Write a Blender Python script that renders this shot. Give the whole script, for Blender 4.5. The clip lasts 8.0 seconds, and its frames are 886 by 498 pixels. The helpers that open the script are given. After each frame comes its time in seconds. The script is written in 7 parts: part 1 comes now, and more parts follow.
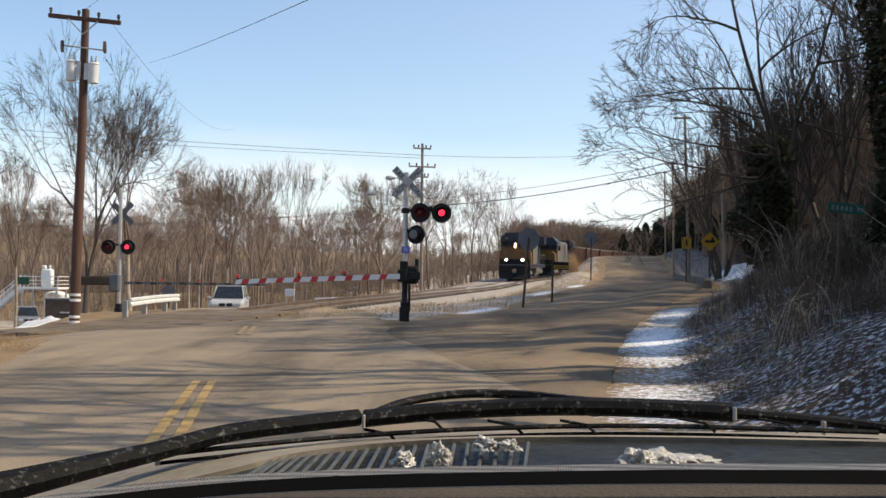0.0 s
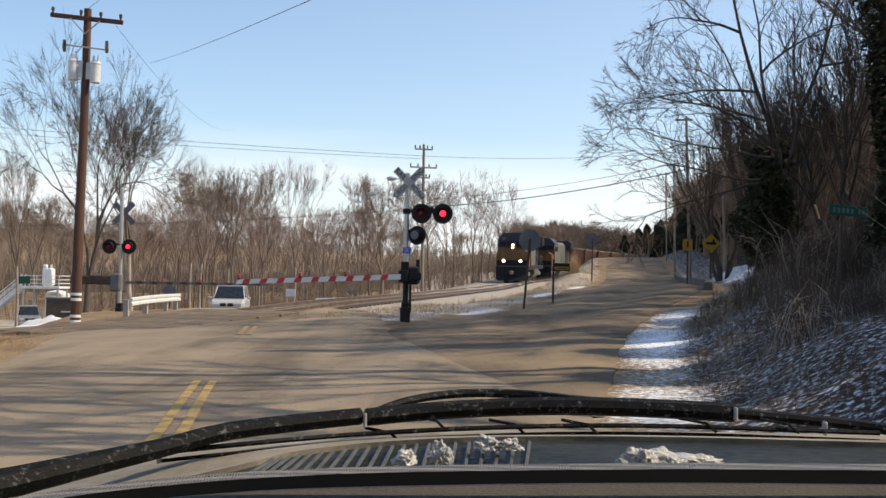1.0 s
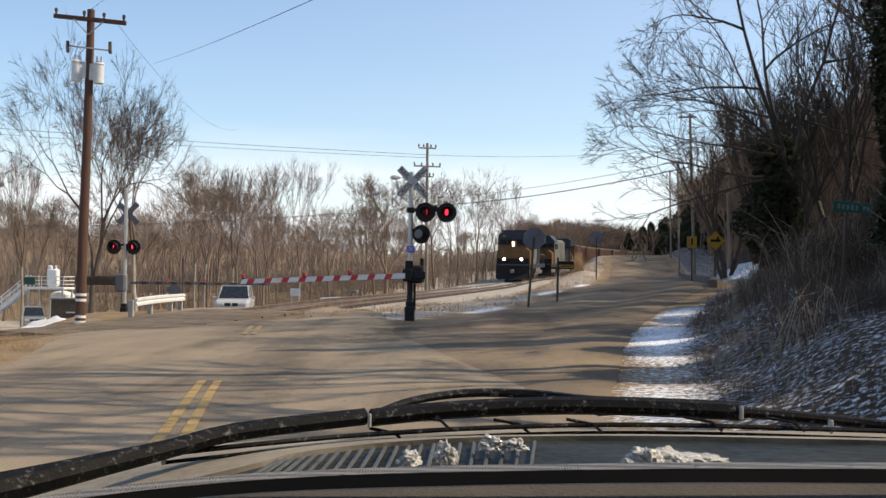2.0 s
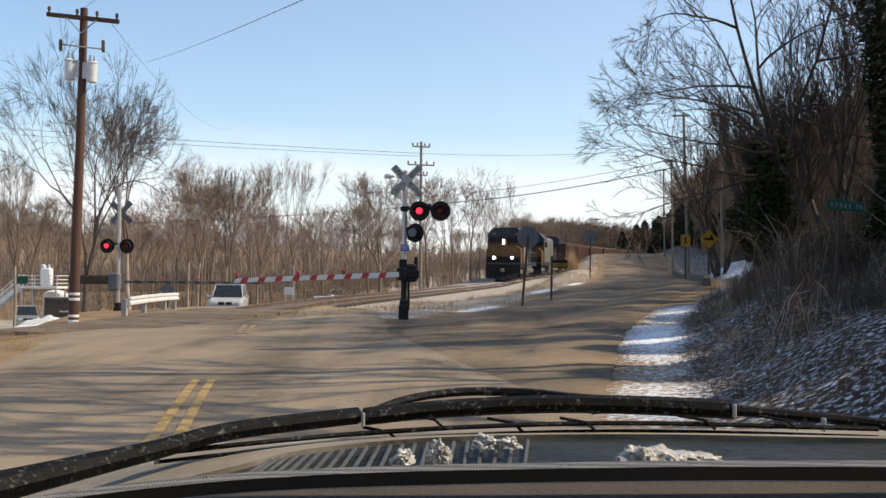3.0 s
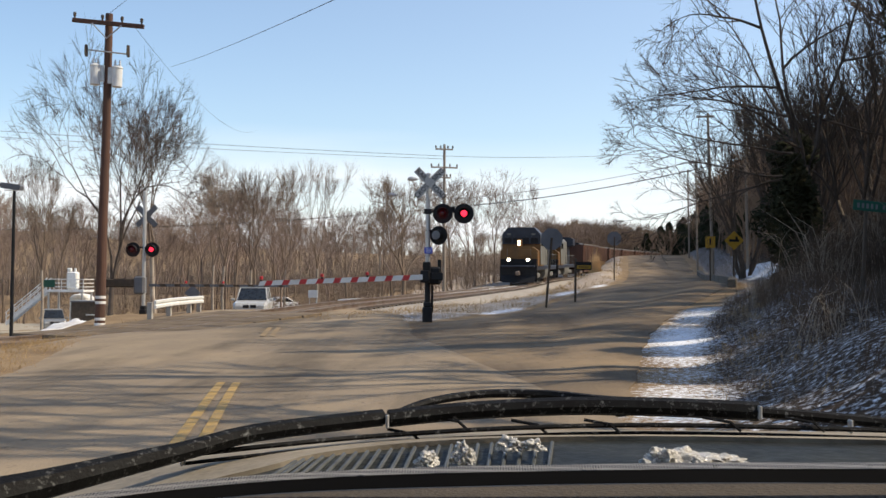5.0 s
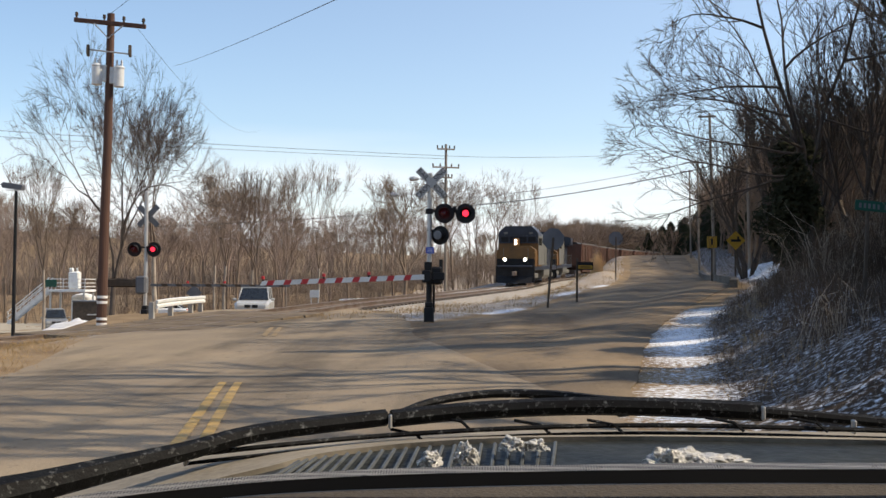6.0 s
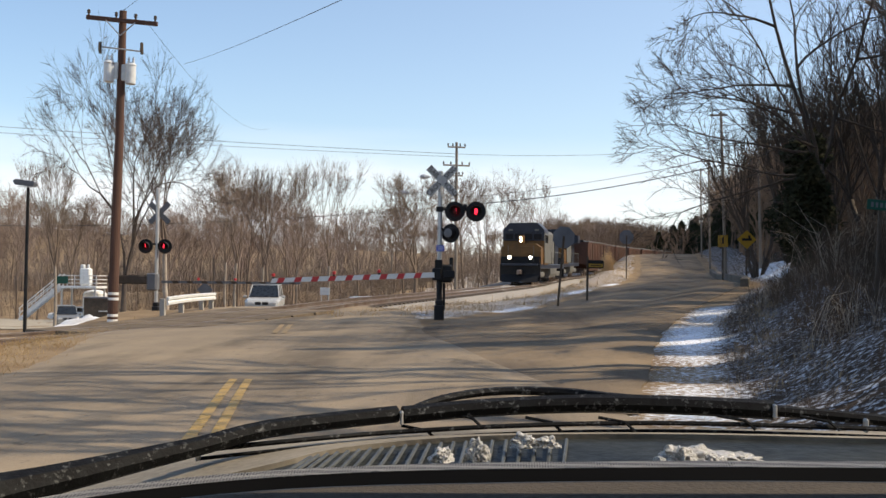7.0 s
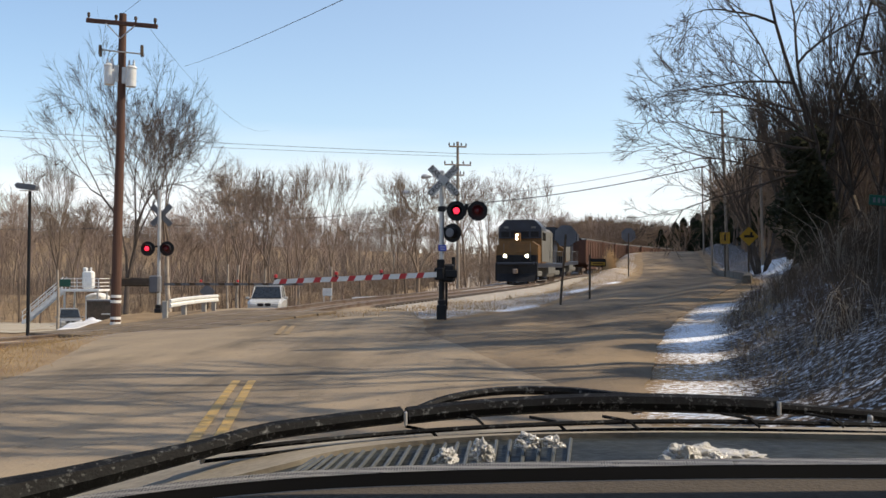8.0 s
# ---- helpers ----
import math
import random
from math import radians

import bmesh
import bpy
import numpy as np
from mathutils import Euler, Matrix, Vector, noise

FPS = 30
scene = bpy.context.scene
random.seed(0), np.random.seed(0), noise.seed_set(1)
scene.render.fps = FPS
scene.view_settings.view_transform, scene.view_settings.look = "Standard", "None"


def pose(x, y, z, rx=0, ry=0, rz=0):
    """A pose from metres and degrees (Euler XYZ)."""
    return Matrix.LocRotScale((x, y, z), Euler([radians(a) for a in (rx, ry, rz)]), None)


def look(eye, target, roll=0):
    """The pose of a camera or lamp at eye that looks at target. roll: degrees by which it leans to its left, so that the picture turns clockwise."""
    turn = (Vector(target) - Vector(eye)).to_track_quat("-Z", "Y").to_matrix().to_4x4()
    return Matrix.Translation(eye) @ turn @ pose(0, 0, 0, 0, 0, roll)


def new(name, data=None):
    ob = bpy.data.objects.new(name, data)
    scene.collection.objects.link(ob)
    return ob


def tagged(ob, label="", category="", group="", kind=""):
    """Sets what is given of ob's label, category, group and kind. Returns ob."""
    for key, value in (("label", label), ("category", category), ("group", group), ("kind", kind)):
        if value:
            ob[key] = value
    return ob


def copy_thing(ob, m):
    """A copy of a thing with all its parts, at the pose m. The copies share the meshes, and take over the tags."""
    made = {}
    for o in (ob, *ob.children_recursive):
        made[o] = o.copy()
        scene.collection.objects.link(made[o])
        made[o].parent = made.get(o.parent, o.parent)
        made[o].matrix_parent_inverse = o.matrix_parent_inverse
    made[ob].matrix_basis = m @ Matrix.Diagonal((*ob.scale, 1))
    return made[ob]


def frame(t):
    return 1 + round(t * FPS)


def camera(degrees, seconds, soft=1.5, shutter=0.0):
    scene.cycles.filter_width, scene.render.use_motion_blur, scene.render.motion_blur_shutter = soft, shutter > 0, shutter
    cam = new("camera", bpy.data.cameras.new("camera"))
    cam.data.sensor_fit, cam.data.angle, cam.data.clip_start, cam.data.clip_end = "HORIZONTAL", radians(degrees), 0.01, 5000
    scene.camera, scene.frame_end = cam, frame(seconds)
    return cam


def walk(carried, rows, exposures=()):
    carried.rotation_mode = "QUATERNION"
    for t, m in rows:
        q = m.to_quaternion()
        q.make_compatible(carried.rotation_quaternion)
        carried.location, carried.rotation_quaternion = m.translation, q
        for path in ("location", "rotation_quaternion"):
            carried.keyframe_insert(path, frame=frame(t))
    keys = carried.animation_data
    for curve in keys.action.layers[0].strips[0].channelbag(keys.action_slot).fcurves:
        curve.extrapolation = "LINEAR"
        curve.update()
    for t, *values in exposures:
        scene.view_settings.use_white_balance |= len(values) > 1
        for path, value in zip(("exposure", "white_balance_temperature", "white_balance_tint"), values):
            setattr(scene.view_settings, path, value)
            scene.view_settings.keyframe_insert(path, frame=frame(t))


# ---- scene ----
# ---- camera ----
cam = camera(44.0, 8.0, 1.5)
PATH = [
(0.0, 0.00030, -0.00070, 1.40115, 0.049, 1.593, -0.683),
(0.5, -0.00078, 0.00012, 1.40018, 0.172, 1.614, -0.782),
(1.0, -0.00060, -0.00143, 1.39965, 0.096, 1.637, -0.913),
(1.5, -0.00055, -0.00002, 1.40037, 0.429, 1.613, -0.634),
(3.0, 0.00011, 0.00066, 1.40071, 0.005, 1.498, -0.544),
(3.5, 0.00000, 0.00000, 1.40000, 0.300, 1.500, -0.700),
(4.0, -0.00079, 0.00027, 1.40044, 0.255, 1.538, -0.766),
(4.5, 0.00028, -0.00045, 1.40031, 1.077, 1.620, -0.351),
(6.0, -0.00111, 0.00027, 1.40039, 1.318, 1.613, -0.399),
(6.5, -0.00236, -0.00023, 1.39963, 1.388, 1.609, -0.541),
(7.0, -0.00231, -0.00069, 1.39947, 1.851, 1.503, -0.617),
(7.5, -0.00304, -0.00124, 1.39866, 2.192, 1.583, -0.457),
(8.0, -0.00263, -0.00070, 1.40008, 1.969, 1.483, -0.076),
]
walk(cam, [(t, pose(x, y, z, 90 + pitch, roll, yaw)) for t, x, y, z, yaw, pitch, roll in PATH])

# ---- world, sun, exposure ----
SUN_EL, SUN_AZ = radians(43), radians(1)
world = bpy.data.worlds.new("world")
scene.world = world
world.use_nodes = True
scene.view_settings.exposure = 0.06


def build_world():
    nt = world.node_tree
    nt.nodes.clear()
    out = nt.nodes.new("ShaderNodeOutputWorld")
    bg = nt.nodes.new("ShaderNodeBackground")
    sky = nt.nodes.new("ShaderNodeTexSky")
    sky.sky_type = "NISHITA"
    sky.sun_disc = False
    sky.sun_elevation, sky.sun_rotation = SUN_EL, radians(90) - SUN_AZ
    sky.air_density, sky.dust_density, sky.ozone_density = 1.0, 0.5, 2.0
    # thin cloud veil, denser low in the sky
    co = nt.nodes.new("ShaderNodeTexCoord")
    mp = nt.nodes.new("ShaderNodeMapping")
    mp.inputs["Scale"].default_value = (1.5, 1.5, 11.0)
    nz = nt.nodes.new("ShaderNodeTexNoise")
    nz.inputs["Scale"].default_value = 2.6
    nz.inputs["Detail"].default_value = 6
    sep = nt.nodes.new("ShaderNodeSeparateXYZ")
    low = nt.nodes.new("ShaderNodeMapRange")
    low.inputs[1].default_value, low.inputs[2].default_value = 0.155, 0.065
    low.inputs[3].default_value, low.inputs[4].default_value = 0.0, 1.0
    low.interpolation_type = "SMOOTHSTEP"
    band = nt.nodes.new("ShaderNodeMapRange")
    band.inputs[1].default_value, band.inputs[2].default_value = 0.38, 0.66
    band.inputs[3].default_value, band.inputs[4].default_value = 0.5, 1.0
    mul = nt.nodes.new("ShaderNodeMath")
    mul.operation = "MULTIPLY"
    # high haze, thicker towards the sun
    haze = nt.nodes.new("ShaderNodeMapRange")
    haze.inputs[1].default_value, haze.inputs[2].default_value = -0.4, 0.3
    haze.inputs[3].default_value, haze.inputs[4].default_value = 0.02, 0.14
    both = nt.nodes.new("ShaderNodeMath")
    both.operation = "MAXIMUM"
    mix = nt.nodes.new("ShaderNodeMix")
    mix.data_type = "RGBA"
    mix.inputs[7].default_value = (6.0, 6.15, 6.3, 1)
    nt.links.new(co.outputs["Generated"], mp.inputs["Vector"])
    nt.links.new(mp.outputs[0], nz.inputs["Vector"])
    nt.links.new(co.outputs["Generated"], sep.inputs[0])
    nt.links.new(sep.outputs["Z"], low.inputs[0])
    nt.links.new(nz.outputs["Fac"], band.inputs[0])
    nt.links.new(low.outputs[0], mul.inputs[0])
    nt.links.new(band.outputs[0], mul.inputs[1])
    nt.links.new(sep.outputs["X"], haze.inputs[0])
    nt.links.new(haze.outputs[0], both.inputs[0])
    nt.links.new(mul.outputs[0], both.inputs[1])
    nt.links.new(both.outputs[0], mix.inputs[0])
    nt.links.new(sky.outputs[0], mix.inputs[6])
    nt.links.new(mix.outputs[2], bg.inputs[0])
    bg.inputs[1].default_value = 0.17
    nt.links.new(bg.outputs[0], out.inputs[0])


build_world()
sun_data = bpy.data.lights.new("sun", "SUN")
sun_data.energy, sun_data.angle, sun_data.color = 5.0, radians(0.5), (1.0, 0.855, 0.65)
sun = new("sun", sun_data)
sun_dir = Vector((math.cos(SUN_EL) * math.cos(SUN_AZ), math.cos(SUN_EL) * math.sin(SUN_AZ), math.sin(SUN_EL)))
sun.matrix_basis = look(sun_dir * 200, (0, 0, 0))


# ---- materials ----
def mat(name, a, b=None, rough=0.7, metal=0.0, scale=6.0, fine=60.0, bump=0.15, spread=0.25, stretch=(1, 1, 1), glow=None, power=0.0, per_object=0.0, spec=0.5):
    """Two noise scales mix colour a into b, with relief and uneven gloss."""
    m = bpy.data.materials.new(name)
    m.use_nodes = True
    nt = m.node_tree
    p = nt.nodes["Principled BSDF"]
    p.inputs["Metallic"].default_value = metal
    p.inputs["Specular IOR Level"].default_value = spec
    if glow:
        p.inputs["Emission Color"].default_value = (*glow, 1)
        p.inputs["Emission Strength"].default_value = power
    b = b or tuple(c * 0.7 for c in a)
    co = nt.nodes.new("ShaderNodeTexCoord")
    mp = nt.nodes.new("ShaderNodeMapping")
    mp.inputs["Scale"].default_value = stretch
    nt.links.new(co.outputs["Object"], mp.inputs["Vector"])
    big = nt.nodes.new("ShaderNodeTexNoise")
    big.inputs["Scale"].default_value, big.inputs["Detail"].default_value = scale, 5
    small = nt.nodes.new("ShaderNodeTexNoise")
    small.inputs["Scale"].default_value, small.inputs["Detail"].default_value = fine, 4
    for n in (big, small):
        nt.links.new(mp.outputs[0], n.inputs["Vector"])
    add = nt.nodes.new("ShaderNodeMath")
    add.operation = "MULTIPLY_ADD"
    add.inputs[1].default_value = 0.4
    nt.links.new(small.outputs["Fac"], add.inputs[0])
    nt.links.new(big.outputs["Fac"], add.inputs[2])
    rng = nt.nodes.new("ShaderNodeMapRange")
    rng.inputs[1].default_value, rng.inputs[2].default_value = 0.7 - spread, 0.7 + spread
    nt.links.new(add.outputs[0], rng.inputs[0])
    mix = nt.nodes.new("ShaderNodeMix")
    mix.data_type = "RGBA"
    mix.inputs[6].default_value, mix.inputs[7].default_value = (*a, 1), (*b, 1)
    nt.links.new(rng.outputs[0], mix.inputs[0])
    last = mix.outputs[2]
    if per_object:
        info = nt.nodes.new("ShaderNodeObjectInfo")
        hsv = nt.nodes.new("ShaderNodeHueSaturation")
        mr = nt.nodes.new("ShaderNodeMapRange")
        mr.inputs[3].default_value, mr.inputs[4].default_value = 1 - per_object, 1 + per_object
        nt.links.new(info.outputs["Random"], mr.inputs[0])
        nt.links.new(mr.outputs[0], hsv.inputs["Value"])
        nt.links.new(last, hsv.inputs["Color"])
        last = hsv.outputs[0]
    nt.links.new(last, p.inputs["Base Color"])
    rr = nt.nodes.new("ShaderNodeMapRange")
    rr.inputs[3].default_value, rr.inputs[4].default_value = max(0.02, rough - 0.1), min(1, rough + 0.1)
    nt.links.new(small.outputs["Fac"], rr.inputs[0])
    nt.links.new(rr.outputs[0], p.inputs["Roughness"])
    if bump:
        bp = nt.nodes.new("ShaderNodeBump")
        bp.inputs["Strength"].default_value, bp.inputs["Distance"].default_value = bump, 0.02
        nt.links.new(small.outputs["Fac"], bp.inputs["Height"])
        nt.links.new(bp.outputs[0], p.inputs["Normal"])
    return m


def ground_mat():
    """Dead grass, leaf litter, track gravel and thin snow, laid out by the plan's zone layers."""
    m = mat("ground", (0.30, 0.22, 0.13), (0.17, 0.115, 0.07), 0.95, scale=0.9, fine=14, bump=0.6, spec=0.1)
    nt = m.node_tree
    p = nt.nodes["Principled BSDF"]
    base = p.inputs["Base Color"].links[0].from_socket
    at = nt.nodes.new("ShaderNodeAttribute")
    at.attribute_name = "zone"
    sep = nt.nodes.new("ShaderNodeSeparateColor")
    nt.links.new(at.outputs["Color"], sep.inputs[0])
    co = nt.nodes.new("ShaderNodeTexCoord")

    def layer(below, chan, col_a, col_b, scale, lo, hi, detail=8):
        n = nt.nodes.new("ShaderNodeTexNoise")
        n.inputs["Scale"].default_value, n.inputs["Detail"].default_value = scale, detail
        n.inputs["Roughness"].default_value = 0.65
        nt.links.new(co.outputs["Object"], n.inputs["Vector"])
        s = nt.nodes.new("ShaderNodeMath")
        s.operation = "ADD"
        nt.links.new(n.outputs["Fac"], s.inputs[0])
        nt.links.new(sep.outputs[chan], s.inputs[1])
        r = nt.nodes.new("ShaderNodeMapRange")
        r.inputs[1].default_value, r.inputs[2].default_value = lo, hi
        nt.links.new(s.outputs[0], r.inputs[0])
        c = nt.nodes.new("ShaderNodeMix")
        c.data_type = "RGBA"
        c.inputs[6].default_value, c.inputs[7].default_value = (*col_a, 1), (*col_b, 1)
        v = nt.nodes.new("ShaderNodeTexNoise")
        v.inputs["Scale"].default_value = 25
        nt.links.new(co.outputs["Object"], v.inputs["Vector"])
        nt.links.new(v.outputs["Fac"], c.inputs[0])
        x = nt.nodes.new("ShaderNodeMix")
        x.data_type = "RGBA"
        nt.links.new(r.outputs[0], x.inputs[0])
        nt.links.new(below, x.inputs[6])
        nt.links.new(c.outputs[2], x.inputs[7])
        return x.outputs[2]

    # leaf litter, its tones darkened further to carry the bank's tree shade
    col = layer(base, 2, (0.075, 0.05, 0.032), (0.025, 0.018, 0.013), 2.5, 0.78, 1.05)
    col = layer(col, 1, (0.34, 0.31, 0.27), (0.16, 0.14, 0.12), 6.0, 0.9, 1.15)
    col = layer(col, 0, (0.86, 0.88, 0.92), (0.7, 0.74, 0.8), 13.0, 0.93, 1.12, 14)
    nt.links.new(col, p.inputs["Base Color"])
    return m


M_GROUND = ground_mat()


def road_mat(name, a, b, stretch, dirt):
    """Asphalt: worn tone along the traffic, sandy dirt patches, small dark stains."""
    m = mat(name, a, b, 0.86, scale=0.5, fine=55, bump=0.35, stretch=stretch, spec=0.18)
    nt = m.node_tree
    p = nt.nodes["Principled BSDF"]
    last = p.inputs["Base Color"].links[0].from_socket
    co = nt.nodes.new("ShaderNodeTexCoord")

    def over(below, tex_out, lo, hi, col, most):
        r = nt.nodes.new("ShaderNodeMapRange")
        r.inputs[1].default_value, r.inputs[2].default_value, r.inputs[4].default_value = lo, hi, most
        nt.links.new(tex_out, r.inputs[0])
        x = nt.nodes.new("ShaderNodeMix")
        x.data_type = "RGBA"
        nt.links.new(r.outputs[0], x.inputs[0])
        nt.links.new(below, x.inputs[6])
        x.inputs[7].default_value = (*col, 1)
        return x.outputs[2]

    def noise_at(scale, detail, st):
        mp = nt.nodes.new("ShaderNodeMapping")
        mp.inputs["Scale"].default_value = st
        nt.links.new(co.outputs["Object"], mp.inputs["Vector"])
        n = nt.nodes.new("ShaderNodeTexNoise")
        n.inputs["Scale"].default_value, n.inputs["Detail"].default_value = scale, detail
        n.inputs["Roughness"].default_value = 0.6
        nt.links.new(mp.outputs[0], n.inputs["Vector"])
        return n.outputs["Fac"]

    last = over(last, noise_at(0.9, 6, (1, 0.12, 1)), 0.46, 0.66, tuple(c * 0.55 for c in b), 0.85)
    last = over(last, noise_at(0.7, 8, (0.6, 0.5, 1)), 0.48, 0.68, dirt, 0.9)
    last = over(last, noise_at(7.0, 6, (1, 0.6, 1)), 0.62, 0.72, tuple(c * 0.4 for c in b), 0.6)
    nt.links.new(last, p.inputs["Base Color"])
    return m


M_ASPHALT = road_mat("asphalt", (0.295, 0.232, 0.16), (0.18, 0.142, 0.1), (1, 0.3, 1), (0.315, 0.243, 0.16))
M_GRAVEL_ROAD = road_mat("gritty_asphalt", (0.22, 0.165, 0.108), (0.12, 0.09, 0.06), (0.5, 0.5, 1), (0.3, 0.218, 0.13))
M_YELLOW_WORN = mat("worn_yellow_paint", (0.30, 0.20, 0.08), (0.22, 0.165, 0.10), 0.8, scale=5, fine=50)
M_YELLOW = mat("yellow_paint", (0.46, 0.28, 0.06), (0.27, 0.19, 0.08), 0.7, scale=5, fine=50)
M_RAIL = mat("rusty_steel", (0.17, 0.11, 0.08), (0.3, 0.26, 0.23), 0.45, 0.6, scale=3)
M_BALLAST = mat("ballast", (0.36, 0.33, 0.29), (0.18, 0.16, 0.14), 0.95, scale=4, fine=18, bump=1.0)
M_PLANK = mat("worn_crossing_plank", (0.20, 0.155, 0.108), (0.11, 0.085, 0.06), 0.9, scale=2, fine=30, per_object=0.2, spec=0.15)
M_TIE = mat("tie_wood", (0.10, 0.075, 0.055), (0.05, 0.04, 0.03), 0.9)
M_POLE = mat("creosoted_pole", (0.12, 0.058, 0.038), (0.06, 0.032, 0.022), 0.85, scale=2, fine=20, stretch=(6, 6, 0.4))
M_POLE_GREY = mat("weathered_pole", (0.30, 0.25, 0.20), (0.18, 0.15, 0.12), 0.9, scale=2, fine=20, stretch=(6, 6, 0.4))
M_GALV = mat("galvanised_steel", (0.55, 0.55, 0.54), (0.40, 0.40, 0.40), 0.45, 0.5, scale=4, fine=30, bump=0.05)
M_GALVPALE = mat("pale_grey_enamel", (0.74, 0.75, 0.73), (0.58, 0.58, 0.56), 0.45, scale=5, fine=40, bump=0.04)
M_WHITE = mat("white_paint", (0.8, 0.8, 0.78), (0.64, 0.63, 0.6), 0.5, scale=3, fine=40, bump=0.05)
M_BLACK = mat("black_paint", (0.018, 0.018, 0.02), (0.01, 0.01, 0.011), 0.6, spec=0.25, scale=4, fine=40, bump=0.05)
M_RED = mat("red_sheeting", (0.55, 0.03, 0.035), (0.42, 0.025, 0.03), 0.45, scale=4, bump=0.03)
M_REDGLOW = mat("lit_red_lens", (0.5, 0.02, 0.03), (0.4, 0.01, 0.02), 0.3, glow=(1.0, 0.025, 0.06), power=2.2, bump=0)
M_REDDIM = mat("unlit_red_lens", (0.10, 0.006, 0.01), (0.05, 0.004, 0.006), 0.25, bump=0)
M_HEADLIGHT = mat("headlight_glow", (0.9, 0.85, 0.7), None, 0.2, glow=(1.0, 0.86, 0.62), power=9.0, bump=0)
M_BLUE = mat("blue_sign", (0.03, 0.08, 0.5), (0.02, 0.06, 0.4), 0.4, bump=0)
M_SIGNBACK = mat("sign_back_metal", (0.16, 0.165, 0.18), (0.11, 0.115, 0.13), 0.55, 0.3, scale=3, bump=0.03)
M_SIGNYELLOW = mat("yellow_sheeting", (0.42, 0.24, 0.012), (0.33, 0.185, 0.012), 0.5, bump=0.02)
M_GREEN = mat("green_sheeting", (0.0, 0.075, 0.045), (0.0, 0.05, 0.03), 0.5, bump=0.02)
M_CONCRETE = mat("concrete", (0.42, 0.40, 0.36), (0.28, 0.26, 0.23), 0.9, scale=2, fine=30)
M_LOCO_BLUE = mat("dark_blue_paint", (0.018, 0.025, 0.045), (0.012, 0.016, 0.026), 0.5, scale=2, fine=20, bump=0.03)
M_LOCO_YELLOW = mat("grimy_gold_paint", (0.2, 0.095, 0.018), (0.09, 0.045, 0.011), 0.55, scale=1.2, fine=14, bump=0.03)
M_LOCO_GREY = mat("pale_grey_paint", (0.18, 0.176, 0.158), (0.095, 0.093, 0.083), 0.55, scale=1, fine=12, bump=0.03)
M_HOPPER = mat("hopper_brown", (0.115, 0.05, 0.03), (0.06, 0.032, 0.022), 0.75, scale=0.8, fine=9, stretch=(1, 1, 0.3), per_object=0.25)
M_COAL = mat("coal", (0.015, 0.015, 0.016), (0.03, 0.03, 0.03), 0.7, scale=4, bump=0.8)
M_GLASS = mat("dark_glass", (0.02, 0.025, 0.03), (0.012, 0.015, 0.02), 0.06, bump=0)
M_TYRE = mat("tyre_rubber", (0.02, 0.02, 0.02), None, 0.85)
M_CARSILVER = mat("silver_car_paint", (0.46, 0.46, 0.45), (0.4, 0.4, 0.39), 0.25, scale=1, bump=0)
M_SEDANWHITE = mat("white_car_paint", (0.8, 0.8, 0.79), (0.74, 0.74, 0.73), 0.25, scale=1, bump=0)
M_CARGREY = mat("grey_car_paint", (0.3, 0.3, 0.29), (0.22, 0.22, 0.215), 0.3, 0.4, scale=1, bump=0)
M_BARK = mat("grey_brown_bark", (0.23, 0.168, 0.12), (0.10, 0.073, 0.053), 0.95, scale=3, fine=25, bump=0.5, stretch=(3, 3, 0.6), per_object=0.3)
M_SYCAMORE = mat("pale_sycamore_bark", (0.40, 0.35, 0.29), (0.19, 0.15, 0.115), 0.9, scale=1.3, fine=12, bump=0.3, per_object=0.15)
M_GREYBARK = mat("dark_grey_bark", (0.11, 0.086, 0.07), (0.055, 0.043, 0.036), 0.95, scale=3, fine=25, bump=0.4)
M_TWIG = mat("pinkish_grey_twigs", (0.31, 0.235, 0.19), (0.18, 0.135, 0.108), 0.95, scale=0.6, fine=8, bump=0, spec=0.1, per_object=0.25)
M_DARKBARK = mat("dark_bark", (0.095, 0.072, 0.055), (0.045, 0.035, 0.028), 0.95, scale=3, fine=25, bump=0.5)
M_BRUSH = mat("dry_brush", (0.28, 0.205, 0.148), (0.14, 0.1, 0.073), 0.95, scale=0.5, fine=8, bump=0, spec=0.1)
M_STRAW = mat("dead_grass", (0.52, 0.37, 0.19), (0.30, 0.20, 0.10), 0.95, scale=0.6, fine=8, bump=0, spec=0.1)
M_BLOND = mat("blond_grass", (0.72, 0.52, 0.30), (0.5, 0.34, 0.17), 0.95, scale=0.6, fine=8, bump=0, spec=0.1)
M_IVY = mat("dark_evergreen", (0.026, 0.032, 0.016), (0.045, 0.042, 0.022), 0.85, spec=0.1, scale=2, fine=14, bump=0)
M_CEDAR = mat("cedar_green", (0.026, 0.036, 0.018), (0.04, 0.045, 0.025), 0.9, spec=0.1, scale=2, fine=14, bump=0)
M_WOODBRUSH = mat("grey_brown_saplings", (0.36, 0.27, 0.195), (0.15, 0.11, 0.08), 0.95, scale=0.3, fine=5, bump=0, spec=0.1)
M_BRAMBLE = mat("dark_bramble", (0.12, 0.086, 0.062), (0.05, 0.037, 0.027), 0.95, scale=0.5, fine=8, bump=0, spec=0.1)
M_FARWOOD = mat("far_bare_wood", (0.33, 0.245, 0.175), (0.17, 0.127, 0.093), 0.95, scale=0.05, fine=1.0, bump=0)
M_GREYTWIG = mat("pale_grey_twigs", (0.42, 0.35, 0.27), (0.24, 0.19, 0.145), 0.95, scale=0.6, fine=8, bump=0, spec=0.1)
M_WIRE = mat("black_wire", (0.03, 0.03, 0.032), None, 0.6, bump=0)


